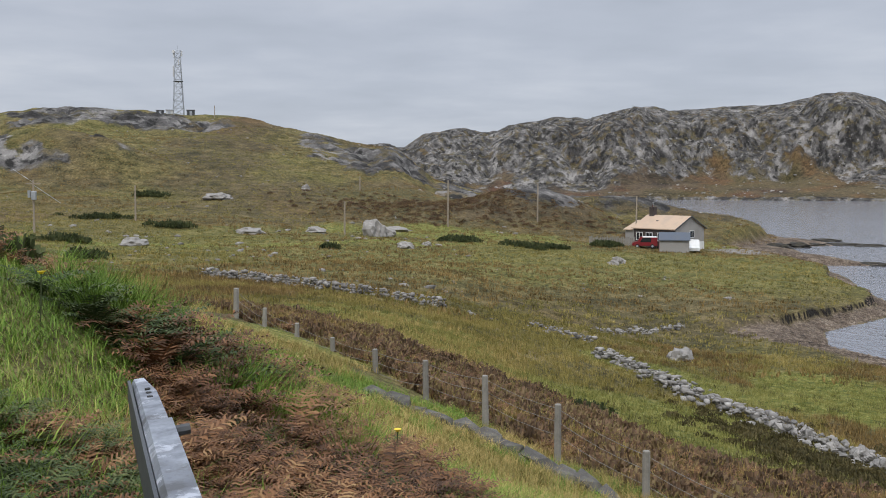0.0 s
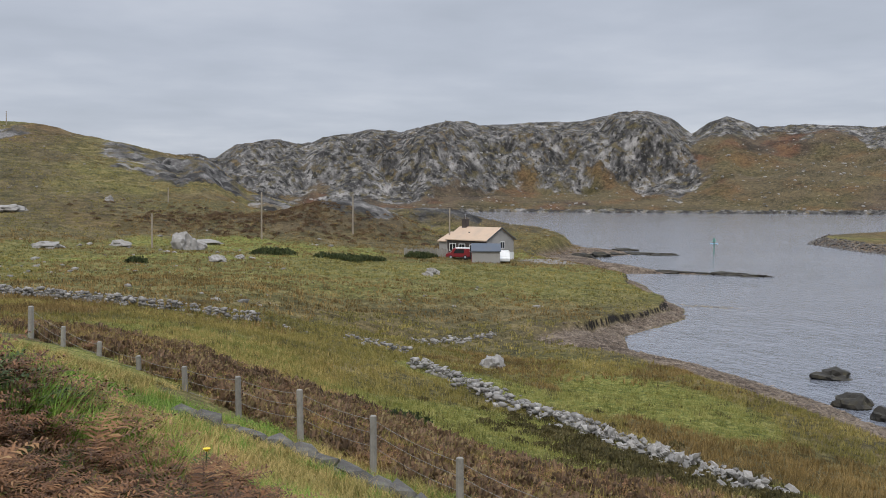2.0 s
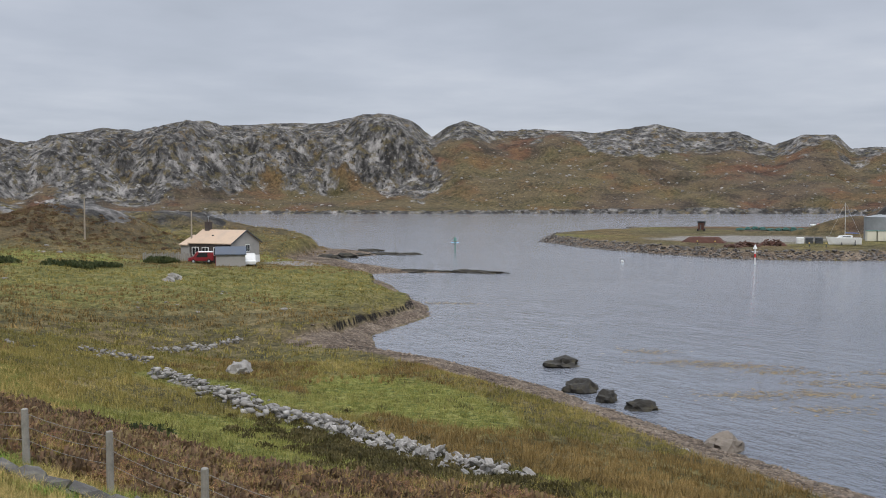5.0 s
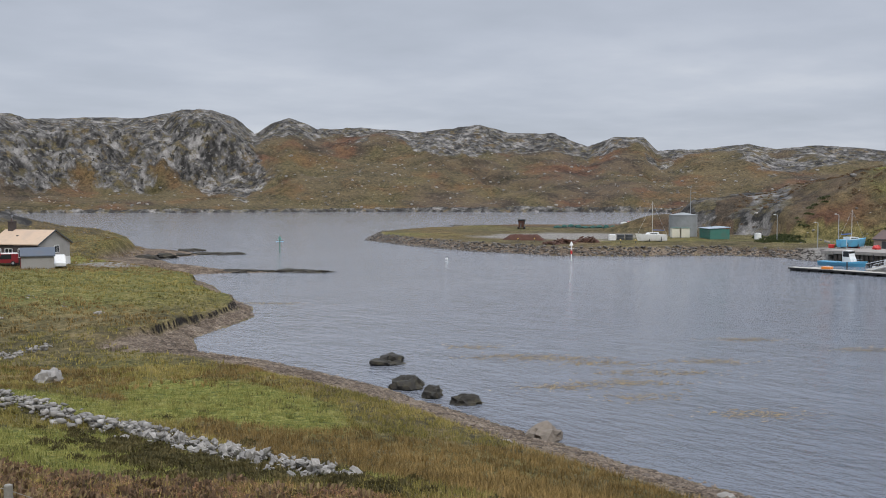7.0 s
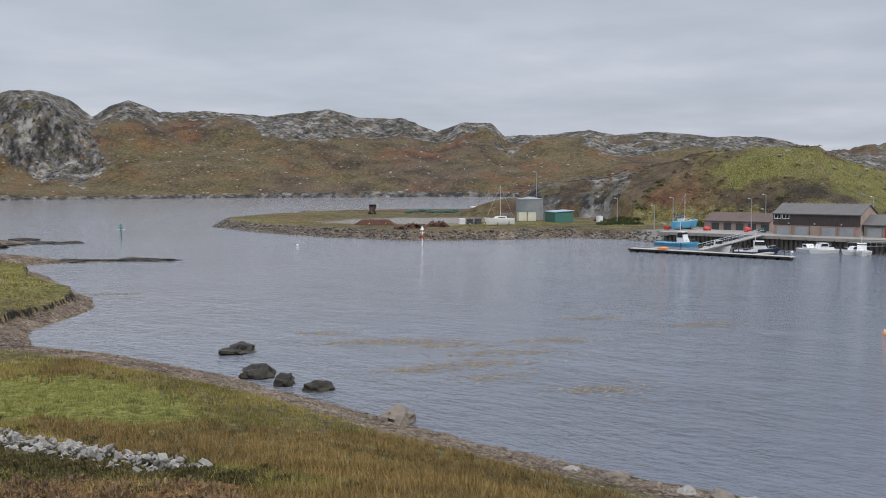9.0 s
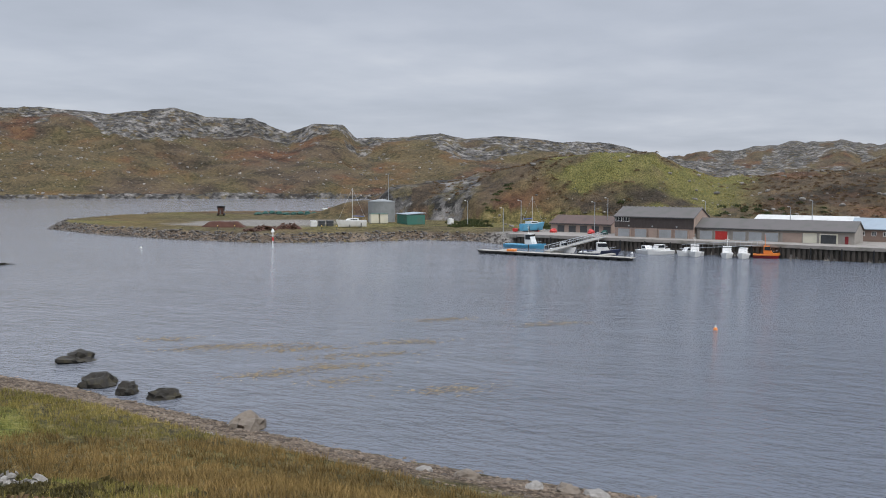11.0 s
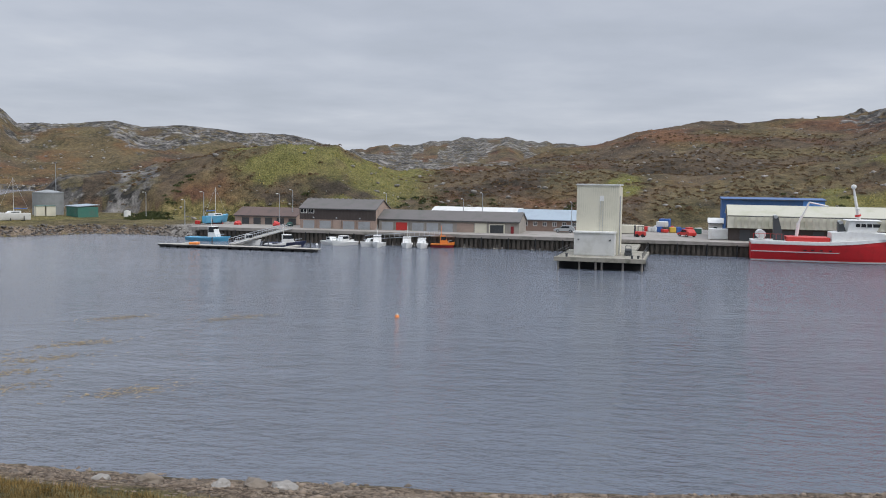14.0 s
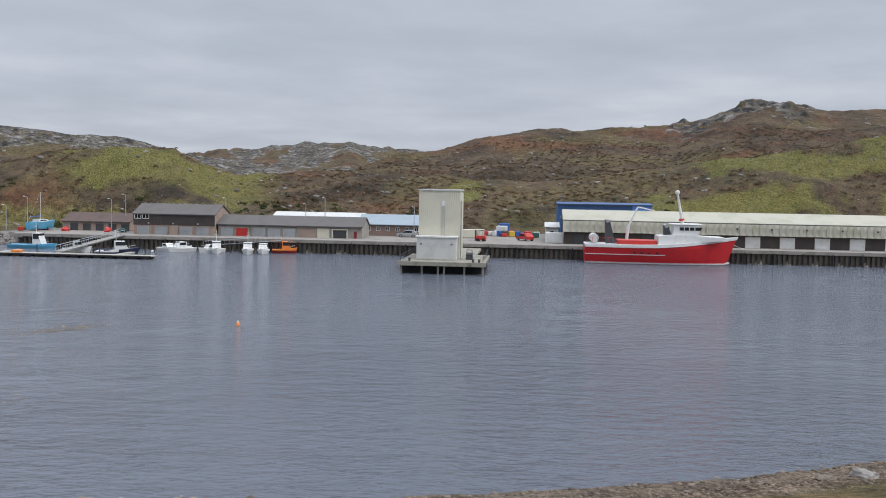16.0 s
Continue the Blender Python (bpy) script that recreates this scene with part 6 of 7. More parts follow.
def build_walls():
    rng = random.Random(3)
    main = thing("drystone_wall", "tumbled grey drystone wall running down the slope", "stone wall", kind="")
    lines = [([(12.7, 21.3), (12.6, 24.5), (12.75, 27.5), (12.5, 31), (12.2, 34.5), (11.2, 38.5), (10.3, 42.5), (9.3, 45.6), (8.3, 49.5)], 0.5, 1.6, 0.19)]
    places = wall_places(*lines[0], 5)
    rest = []
    n = 0
    zs = terrain(np.array([p[0] for p in places]), np.array([p[1] for p in places]))[0]
    for (x, y, h, s, a), z in zip(places, zs):
        if n < 300 and y < 34 and h > 0.1:
            ob = new("stone", STONES[n % 7])
            ob.matrix_basis = pose(x, y, z + h + 0.06, rng.uniform(-50, 50), rng.uniform(-50, 50), math.degrees(a)) @ Matrix.Diagonal((s, s * rng.uniform(0.7, 1.1), s * 0.8, 1))
            ob.parent = main
            n += 1
        else:
            rest.append((x, y, z + h + 0.06, s, a))
    r = np.array(rest)
    lean = np.random.RandomState(6).uniform(-0.8, 0.8, (len(r), 2))
    me = scatter_mesh("rubble", STONE_ARRAYS, r[:, :3], r[:, 4], r[:, 3], STONE, lean=lean, seed=2)
    ob = tagged(new("rubble", me), kind="stuff")
    ob.parent = main
    for name, label, line, height, width, step in (
            ("drystone_wall", "low ruined drystone wall across the field", [(-16.5, 63.8), (-12.8, 62.8), (-9.6, 61), (-6.7, 60.6), (-3.4, 60.8), (0.2, 60.3)], 0.65, 0.8, 0.2),
            ("drystone_wall", "scattered stones of a fallen wall", [(0.4, 60.2), (3.6, 60.4)], 0.1, 0.7, 0.7),
            ("drystone_wall", "low ruined wall end in the field", [(5.6, 60), (7.2, 59.4), (9.4, 57.4)], 0.4, 1.2, 0.3),
            ("drystone_wall", "thin line of old wall stones near the cove", [(11, 66), (13.4, 69), (17, 73), (19.9, 76)], 0.2, 0.5, 0.35)):
        o = thing(name, label, "stone wall")
        r = np.array(wall_places(line, height, width, step, 9))
        pl = on_ground(r[:, 0], r[:, 1])
        pl[:, 2] += r[:, 2] + 0.06
        ob = tagged(new("rubble", scatter_mesh("rubble", STONE_ARRAYS, pl, r[:, 4], r[:, 3], STONE, seed=4)), kind="stuff")
        ob.parent = o
    # edging of slabs just above the fence
    o = thing("stone_edging", "line of mossy stone slabs along the bank", "stone edging")
    line = [(-1.3, 15.2), (-0.4, 14.9), (0.3, 14.8), (0.75, 14.4), (1.3, 13.7), (1.8, 13.0), (2.2, 12.2), (2.5, 11.5)]
    k = 0
    for (ax, ay), (bx, by) in zip(line, line[1:]):
        n = 3
        for j in range(n):
            if (k + j) % 9 == 7:
                continue
            u = (j + 0.5) / n
            x, y = ax + (bx - ax) * u, ay + (by - ay) * u
            ob = new("slab", SLABS[k % 5])
            ob.matrix_basis = pose(x, y, ground_z(x, y) + rng.uniform(-0.02, 0.14), rng.uniform(-12, 12), rng.uniform(-10, 10), math.degrees(math.atan2(by - ay, bx - ax))) @ Matrix.Diagonal((0.62, 0.36, 0.5, 1))
            ob.parent = o
            k += 1


def boulder(name, label, x, y, rx, ry, h, seed, mat, turn=0, z=None, category="rock", rough=0.3):
    o = tagged(new(name, None), label, category)
    bpy.data.objects.remove(o)
    me = bpy.data.meshes.new(name)
    bm = lump(rx, ry, h, 5, seed, 0.3, rough)
    for f in bm.faces:
        f.smooth = False
    bm.to_mesh(me)
    bm.free()
    me.materials.append(mat)
    ob = new(name, me)
    ob.matrix_basis = pose(x, y, (ground_z(x, y) - 0.1) if z is None else z, 0, 0, turn)
    return tagged(ob, label, category)


def build_rocks():
    boulder("shore_rock", "low dark weedy rock in the shallows", 40.9, 59.8, 1.55, 1.1, 0.75, 1, DARK_STONE, 20, -0.25, rough=0.85)
    boulder("shore_rock", "large dark boulder at the water's edge", 36.4, 51.2, 1.1, 0.9, 1.0, 2, DARK_STONE, 0, -0.15, rough=0.42)
    boulder("shore_rock", "dark blocky boulder at the water's edge", 36.0, 47.8, 0.75, 0.62, 0.8, 3, DARK_STONE, 30, -0.12, rough=0.45)
    boulder("shore_rock", "long dark boulder lying in the shallows", 36.5, 45.0, 1.15, 0.6, 0.75, 4, DARK_STONE, -20, -0.2, rough=0.5)
    boulder("shore_rock", "knobbly brown outcrop on the beach", 34.4, 35.7, 1.0, 0.85, 0.85, 5, SHINGLE_ROCK, 0, rough=0.45)
    for k, (x, y, rx, h) in enumerate(((32.6, 17.5, 0.6, 0.5), (33.4, 16.4, 0.8, 0.55), (33.6, 15.2, 0.7, 0.5), (32.4, 20.6, 0.7, 0.6), (31.8, 22.4, 0.5, 0.4), (34.3, 13.2, 0.55, 0.45), (40.6, -14.6, 0.7, 0.55), (40.0, -12.8, 0.5, 0.4), (29.5, 33.2, 0.35, 0.3))):
        boulder("beach_boulder", "pale grey boulder at the top of the beach", x, y, rx * 0.8, rx * 0.6, h * 0.75, 30 + k, SHINGLE_ROCK if k % 2 else STONE, 40 * k)
    # skerries and the low spit beyond the house
    for k, (az, d, rx, ry, h, turn) in enumerate(((28.4, 162, 4.2, 1.1, 0.45, -30), (29.7, 160.5, 3.2, 1.0, 0.4, -30), (25.2, 163, 3.4, 1.1, 0.5, -30), (23.6, 164, 2.6, 1.0, 0.4, -20), (27.0, 162.5, 2.2, 0.8, 0.35, -30),
                                                  (23.0, 215, 5.0, 1.6, 0.55, 0), (24.6, 213, 4.0, 1.4, 0.45, 0), (21.8, 211, 3.0, 1.6, 0.5, 0), (22.4, 228, 3.6, 1.6, 0.6, 0), (20.9, 204, 3.0, 2.0, 1.0, 20), (19.9, 196, 2.5, 2.0, 1.2, 0))):
        x, y = bearing(az, d)
        boulder("skerry", "dark weed-covered skerry rock off the point", x, y, rx, ry, h + 0.3, 50 + k, DARK_STONE, turn, -0.3, rough=0.5)
    for az, d, r, h in ((-4.3, 139, 1.9, 2.2), (-3.5, 141, 1.5, 1.0), (-2.3, 124, 1.3, 0.6), (-11.7, 138, 2.2, 0.8), (-7.8, 143, 1.6, 0.8), (-13.6, 188, 3.2, 1.2), (-8.4, 198, 0.9, 1.2), (10.7, 121, 1.1, 0.7), (-18.4, 117, 2.0, 0.8), (14.5, 58.8, 0.9, 0.6), (-3.0, 150, 2.4, 0.7), (-1.0, 132, 0.8, 0.4), (10.4, 118, 0.7, 0.5)):
        x, y = bearing(az, d)
        boulder("outcrop", "grey lichened outcrop showing through the grass", x, y, r, r * 0.8, h + 0.2, int(d), STONE, d, rough=0.45)
    rng = np.random.RandomState(12)
    # loose stones of the beach
    n = 52000
    x, y = rng.uniform(26, 52, n), rng.uniform(-22, 100, n)
    inn = inside_distance(x, y, NEAR_COAST)
    keep = (inn > -0.6) & (inn < 5.6 - 3.0 * (y > 80)) & (rng.rand(n) < 0.85 - 0.1 * np.abs(inn - 2.2))
    x, y = x[keep], y[keep]
    size = rng.uniform(0.08, 0.2, len(x)) + 0.28 * rng.rand(len(x)) ** 7
    st = np.stack([np.ones(len(x)), rng.uniform(0.6, 1, len(x)), rng.uniform(0.45, 0.8, len(x))], -1)
    simple = [(np.array([(0.6, 0, 0), (-0.55, 0.1, 0), (0, 0.5, 0.05), (0.05, -0.5, 0), (0.05, 0.05, 0.5), (0, 0, -0.4)]) * k, np.array([(0, 2, 4), (2, 1, 4), (1, 3, 4), (3, 0, 4), (2, 0, 5), (1, 2, 5), (3, 1, 5), (0, 3, 5)])) for k in (0.9, 1.05)]
    tagged(new("beach_stones", scatter_mesh("beach_stones", simple + STONE_ARRAYS[:1], on_ground(x, y, 0.01), rng.rand(len(x)) * 6.3, size, SHINGLE_STONE, stretch=st)), "loose brown and pale stones along the beach", "stones", kind="stuff")
    # armour stones of the breakwater
    n = 60000
    x, y = rng.uniform(136, 215, n), rng.uniform(100, 282, n)
    inn = inside_distance(x, y, HARBOUR)
    keep = (inn > -0.8) & (inn < 3.6) & (rng.rand(n) < 0.55)
    x, y = x[keep], y[keep]
    tagged(new("armour_stones", scatter_mesh("armour_stones", STONE_ARRAYS[:3], on_ground(x, y, -0.05), rng.rand(len(x)) * 6.3, rng.uniform(0.3, 0.85, len(x)), ARMOUR)), "piled armour stones along the breakwater edge", "stones", kind="stuff")
    # pale stones strewn over the moor and the far slopes
    n = 2600
    az, d = rng.uniform(-28, 24, n), rng.uniform(70, 320, n)
    x, y = d * np.sin(np.radians(az)), d * np.cos(np.radians(az))
    keep = (inside_distance(x, y, NEAR_COAST) > 8) & (fbm(x, y, 22, 3, 201) > 0.12)
    x, y = x[keep], y[keep]
    tagged(new("field_stones", scatter_mesh("field_stones", STONE_ARRAYS[:4], on_ground(x, y, -0.02), rng.rand(len(x)) * 6.3, 0.15 + 0.8 * rng.rand(len(x)) ** 6, STONE)), "pale stones strewn over the rough grass", "stones", kind="stuff")
    n = 2600
    az, d = rng.uniform(0, 60, n), rng.uniform(775, 960, n)
    x, y = d * np.sin(np.radians(az)), d * np.cos(np.radians(az))
    keep = terrain(x, y)[0] > 1
    x, y = x[keep], y[keep]
    tagged(new("hill_stones", scatter_mesh("hill_stones", STONE_ARRAYS[:4], on_ground(x, y, -0.1), rng.rand(len(x)) * 6.3, 0.5 + 3.0 * rng.rand(len(x)) ** 7, STONE)), "pale boulders strewn over the far hillside", "stones", kind="stuff")
    n = 1500
    az, d = rng.uniform(56, 112, n), rng.uniform(235, 480, n)
    x, y = d * np.sin(np.radians(az)), d * np.cos(np.radians(az))
    tagged(new("hill_stones", scatter_mesh("hill_stones", STONE_ARRAYS[:4], on_ground(x, y, -0.1), rng.rand(len(x)) * 6.3, 0.4 + 1.4 * rng.rand(len(x)) ** 5, STONE)), "pale boulders strewn over the hill behind the harbour", "stones", kind="stuff")
    # weed on the water
    centres = ((50.7, 61.8, 2), (50, 56.3, 3), (52.5, 53.5, 4), (53.6, 49.6, 3.5), (45, 44.8, 3), (48.9, 43.6, 4), (54.2, 44.3, 4), (61, 45, 3), (46.6, 39.5, 2), (48.5, 32, 2.5), (77, 40, 3), (73, 50, 3), (52, 102, 4))
    px, py = [], []
    for cx, cy, r in centres:
        m = int(330 * r / 4)
        t = rng.randn(m) * r * 0.55
        px.append(cx + t * 0.75 + rng.randn(m) * 0.8)
        py.append(cy - t * 0.65 + rng.randn(m) * 0.6)
    px, py = np.concatenate(px), np.concatenate(py)
    frond = (np.array([(-0.5, -0.1, 0), (-0.1, -0.16, 0.02), (0.5, -0.05, 0), (0.42, 0.1, 0), (0.0, 0.07, 0.03), (-0.45, 0.12, 0)]), np.array([(0, 1, 5), (1, 4, 5), (1, 2, 4), (2, 3, 4)]))
    tagged(new("floating_weed", scatter_mesh("floating_weed", [frond], np.stack([px, py, np.full(len(px), 0.012)], -1), rng.rand(len(px)) * 6.3, 0.1 + 0.46 * rng.rand(len(px)) ** 1.9, WEED)), "rafts of brown floating seaweed on the loch", "seaweed", kind="stuff")


build_walls()
build_rocks()


# ---- fence along the bank, and the crash barrier ----
def build_fence():
    f = thing("fence", "weathered post and wire fence along the bank", "fence")
    tops = (9.21, 9.51, 9.65, 9.63, 9.57, 9.56, 9.65, 9.81, 10.15)
    pts = []
    for k, top in enumerate(tops):
        u = k / 8
        x, y = 2.9 - 8.6 * u, 13.0 + 12.4 * u
        z = ground_z(x, y)
        bm = bmesh.new()
        r = 0.058 if k < 8 else 0.075
        rod(bm, (0, 0, -0.3), (0.02 * math.sin(k * 1.7) + 0.03 * (k == 2), 0.02, top - z), r * 1.05, r * 0.95, 10)
        bmesh.ops.bevel(bm, geom=[e for e in bm.edges if all(v.co.z > 0.3 for v in e.verts)], offset=0.012, segments=1, affect="EDGES")
        ob = part("post", bm, POST_WOOD, f)
        ob.matrix_basis = pose(x, y, z, 0, 0, k * 37)
        pts.append(Vector((x, y, top)))
    pts.insert(0, Vector((4.0, 11.4, 9.0)))
    bm = bmesh.new()
    rod(bm, (4.0, 11.4, ground_z(4.0, 11.4) - 0.2), (4.0, 11.4, 9.0), 0.06, 0.055, 10)
    part("post", bm, POST_WOOD, f)
    for drop in (0.07, 0.28, 0.5):
        bm = bmesh.new()
        for a, b in zip(pts, pts[1:]):
            for j in range(4):
                p, q = a.lerp(b, j / 4), a.lerp(b, (j + 1) / 4)
                sag = [0.05 * math.sin(math.pi * t / 4) for t in (j, j + 1)]
                rod(bm, p - Vector((0, 0, drop + sag[0])), q - Vector((0, 0, drop + sag[1])), 0.0045, sides=4)
        part("wire", bm, WIRE, f)


def build_barrier():
    b = thing("crash_barrier", "galvanised steel crash barrier end with flaking white paint", "crash barrier")
    far, near = Vector((-1.36, 4.05, 12.16)), Vector((-0.52, 1.9, 12.12))
    way = (near - far).normalized()
    side = Vector((way.y, -way.x, 0)).normalized()
    if side.x < 0:
        side = -side
    bm = bmesh.new()
    rings = []
    prof = [(0.0, 0.0), (0.075, 0.005), (0.085, -0.05), (0.06, -0.1), (0.055, -0.16), (0.11, -0.2), (0.11, -0.27), (0.02, -0.31), (-0.012, -0.3), (-0.015, -0.02)]
    for t, sc, dz in ((-0.25, 0.3, -0.1), (-0.05, 0.55, -0.03), (0.35, 0.9, 0.0), (0.8, 1.0, 0.0), (0.84, 1.12, 0.012), (1.5, 1.12, 0.012), (2.0, 1.12, 0.012), (2.6, 1.12, 0.012)):
        o = far + way * t
        rings.append([bm.verts.new(o + side * (u * sc) + Vector((0, 0, w * (0.4 + 0.6 * sc) + dz))) for u, w in prof])
    n = len(prof)
    for r0, r1 in zip(rings, rings[1:]):
        for i in range(n):
            bm.faces.new((r0[i], r0[(i + 1) % n], r1[(i + 1) % n], r1[i]))
    bm.faces.new(rings[0])
    bm.faces.new(rings[-1][::-1])
    bmesh.ops.recalc_face_normals(bm, faces=bm.faces)
    part("beam", bm, BARRIER, b)
    # thin dark sheet added to darken the beam's left face
    bm = bmesh.new()
    ends = [(far + way * t - side * 0.02, w) for t, w in ((0.05, 0.08), (0.4, 0.17), (2.6, 0.2))]
    vs = [[bm.verts.new(o - side * k + Vector((0, 0, z))) for k in (0, 0.012) for z in (-0.012, -w)] for o, w in ends]
    for a, c in zip(vs, vs[1:]):
        for i, j in ((0, 1), (1, 3), (3, 2), (2, 0)):
            bm.faces.new((a[i], a[j], c[j], c[i]))
    bmesh.ops.recalc_face_normals(bm, faces=bm.faces)
    part("back_plate", bm, DARK_METAL, b, "thin dark sheet along the left face of the beam")
    for t in (0.62,):
        o = far + way * t
        bm = bmesh.new()
        c = o + side * 0.1
        box(bm, c.x - 0.03, c.x + 0.03, c.y - 0.04, c.y + 0.04, ground_z(c.x, c.y) - 0.4, 11.84, 0.01)
        part("post", bm, DARK_METAL, b)
        bm = bmesh.new()
        rod(bm, o + side * 0.08 + Vector((0, 0, -0.1)), o + side * 0.17 + Vector((0, 0, -0.09)), 0.022, sides=8)
        part("bracket", bm, DARK_METAL, b)
    for t in (0.3, 0.37, 0.44):
        o = far + way * t + side * 0.035
        bm = bmesh.new()
        rod(bm, o - Vector((0, 0, 0.03)), o + Vector((0, 0, 0.006)), 0.012, sides=8)
        part("bolt", bm, BLACK, b)


build_fence()
build_barrier()


# ---- grasses, ferns, heather ----
def blade_tuft(rng, blades, height, spread, width, segs=3, droop=0.5):
    vs, fs = [], []
    for _ in range(blades):
        a, lean = rng.uniform(0, 6.283), rng.uniform(0.15, 1.0)
        ox, oy = rng.uniform(-spread, spread) * 0.5, rng.uniform(-spread, spread) * 0.5
        h, w = height * rng.uniform(0.55, 1.0), width * rng.uniform(0.7, 1.2)
        dx, dy = math.cos(a), math.sin(a)
        px, py = -dy * w / 2, dx * w / 2
        base = len(vs)
        for s in range(segs + 1):
            u = s / segs
            out = lean * h * droop * u * u
            x, y, z = ox + dx * out, oy + dy * out, h * (u - 0.28 * lean * u * u)
            k = 1 - u
            if s < segs:
                vs += [(x - px * k, y - py * k, z), (x + px * k, y + py * k, z)]
            else:
                vs.append((x, y, z))
        for s in range(segs - 1):
            i = base + 2 * s
            fs += [(i, i + 1, i + 3), (i, i + 3, i + 2)]
        i = base + 2 * (segs - 1)
        fs.append((i, i + 1, i + 2))
    return np.array(vs), np.array(fs)


def fern_plant(rng, fronds, length, leaflets=20):
    vs, fs = [], []
    for k in range(fronds):
        a = 6.283 * k / fronds + rng.uniform(-0.4, 0.4)
        L = length * rng.uniform(0.7, 1.1)
        dx, dy = math.cos(a), math.sin(a)
        tilt = rng.uniform(0.7, 1.15)

        def spine(u):
            r = L * (0.25 * u + 0.6 * u * u) * tilt
            return np.array((dx * r, dy * r, L * (0.95 * u - 0.55 * u * u * tilt) + 0.03))
        for j in range(leaflets):
            u0 = 0.16 + 0.84 * j / leaflets
            p, q = spine(u0), spine(min(1, u0 + 0.05))
            f = (q - p) / (np.linalg.norm(q - p) + 1e-6)
            sd = np.cross(f, (0, 0, 1.0))
            sd = sd / (np.linalg.norm(sd) + 1e-6)
            reach = L * 0.27 * math.sin(math.pi * min(1, 0.22 + 0.8 * (1 - u0))) * (1.02 - u0) ** 0.35
            for s in (-1, 1):
                tip = p + sd * s * reach + f * reach * 0.35 + np.array((0, 0, -0.12 * reach + rng.uniform(-0.02, 0.02)))
                w = L * 0.015
                mid = (p + tip) / 2 + np.array((0, 0, 0.02 * L))
                b = len(vs)
                vs += [tuple(p - f * w * 0.8), tuple(p + f * w * 0.8), tuple(mid + f * w), tuple(mid - f * w), tuple(tip)]
                fs += [(b, b + 1, b + 2), (b, b + 2, b + 3), (b + 3, b + 2, b + 4)]
        b = len(vs)
        for u in (0, 0.35, 0.7, 1.0):
            c = spine(u)
            vs += [tuple(c - np.array((-dy, dx, 0)) * 0.006), tuple(c + np.array((-dy, dx, 0)) * 0.006)]
        for j in range(3):
            i = b + 2 * j
            fs += [(i, i + 1, i + 3), (i, i + 3, i + 2)]
    return np.array(vs), np.array(fs)


def twig_bush(rng, twigs, height, spread):
    """A low shrub of many short leafy twigs."""
    vs, fs = [], []
    for _ in range(twigs):
        a, r = rng.uniform(0, 6.283), spread * math.sqrt(rng.random())
        x, y = r * math.cos(a), r * math.sin(a)
        top = height * (1 - 0.55 * (r / spread) ** 2) * rng.uniform(0.6, 1.05)
        for _ in range(2):
            b, w, h0 = rng.uniform(0, 6.283), spread * rng.uniform(0.09, 0.2), top * rng.uniform(0.2, 0.75)
            lx, ly = math.cos(b) * w, math.sin(b) * w
            i = len(vs)
            vs += [(x - ly * 0.4, y + lx * 0.4, h0), (x + ly * 0.4, y - lx * 0.4, h0), (x + lx, y + ly, top), (x + lx * 0.3 - ly * 0.5, y + ly * 0.3 + lx * 0.5, top * 0.97)]
            fs += [(i, i + 1, i + 2), (i, i + 2, i + 3)]
    return np.array(vs), np.array(fs)


def leaf_material(name, stops, rough=0.75, spot=0.7):
    """Foliage: colour varies from leaf to leaf and in patches over the ground."""
    m, nt, bsdf = material(name)
    island = nd(nt, "ShaderNodeNewGeometry").outputs["Random Per Island"]
    patch = noise_of(nt, nd(nt, "ShaderNodeTexCoord").outputs["Object"], spot, 3)
    f = maths(nt, "ADD", maths(nt, "MULTIPLY", island, 0.6), maths(nt, "MULTIPLY", ramp(nt, patch, (0.35, 0.0), (0.65, 1.0)), 0.4))
    col = ramp(nt, f, *stops)
    nt.links.new(col, bsdf.inputs["Base Color"])
    bsdf.inputs["Roughness"].default_value = rough
    bsdf.inputs["Specular IOR Level"].default_value = 0.25
    return m


GREEN_BLADE = leaf_material("lush_grass_blade", ((0.0, (0.052, 0.095, 0.013)), (0.45, (0.118, 0.205, 0.027)), (0.8, (0.220, 0.300, 0.050)), (1.0, (0.346, 0.312, 0.097))))
STRAW_BLADE = leaf_material("straw_grass_blade", ((0.0, (0.090, 0.092, 0.021)), (0.35, (0.225, 0.192, 0.052)), (0.7, (0.390, 0.284, 0.104)), (1.0, (0.540, 0.383, 0.156))))
FIELD_GREEN = leaf_material("bright_field_grass", ((0.0, (0.065, 0.078, 0.018)), (0.4, (0.17, 0.175, 0.042)), (0.75, (0.28, 0.265, 0.078)), (1.0, (0.38, 0.33, 0.13))), spot=0.5)
OLIVE_BLADE = leaf_material("olive_grass_blade", ((0.0, (0.068, 0.066, 0.016)), (0.4, (0.172, 0.150, 0.038)), (0.75, (0.300, 0.240, 0.070)), (1.0, (0.43, 0.325, 0.120))), spot=0.12)
RUSH_BLADE = leaf_material("brown_rush_blade", ((0.0, (0.062, 0.046, 0.016)), (0.4, (0.160, 0.108, 0.036)), (0.75, (0.265, 0.175, 0.062)), (1.0, (0.360, 0.245, 0.095))), spot=0.2)
GREEN_FERN = leaf_material("green_fern", ((0.0, (0.018, 0.034, 0.010)), (0.5, (0.050, 0.075, 0.022)), (0.85, (0.105, 0.120, 0.042)), (1.0, (0.190, 0.112, 0.043))))
BROWN_FERN = leaf_material("dead_bracken", ((0.0, (0.030, 0.017, 0.009)), (0.35, (0.090, 0.044, 0.021)), (0.7, (0.200, 0.095, 0.041)), (0.9, (0.26, 0.150, 0.066)), (1.0, (0.34, 0.225, 0.10))))
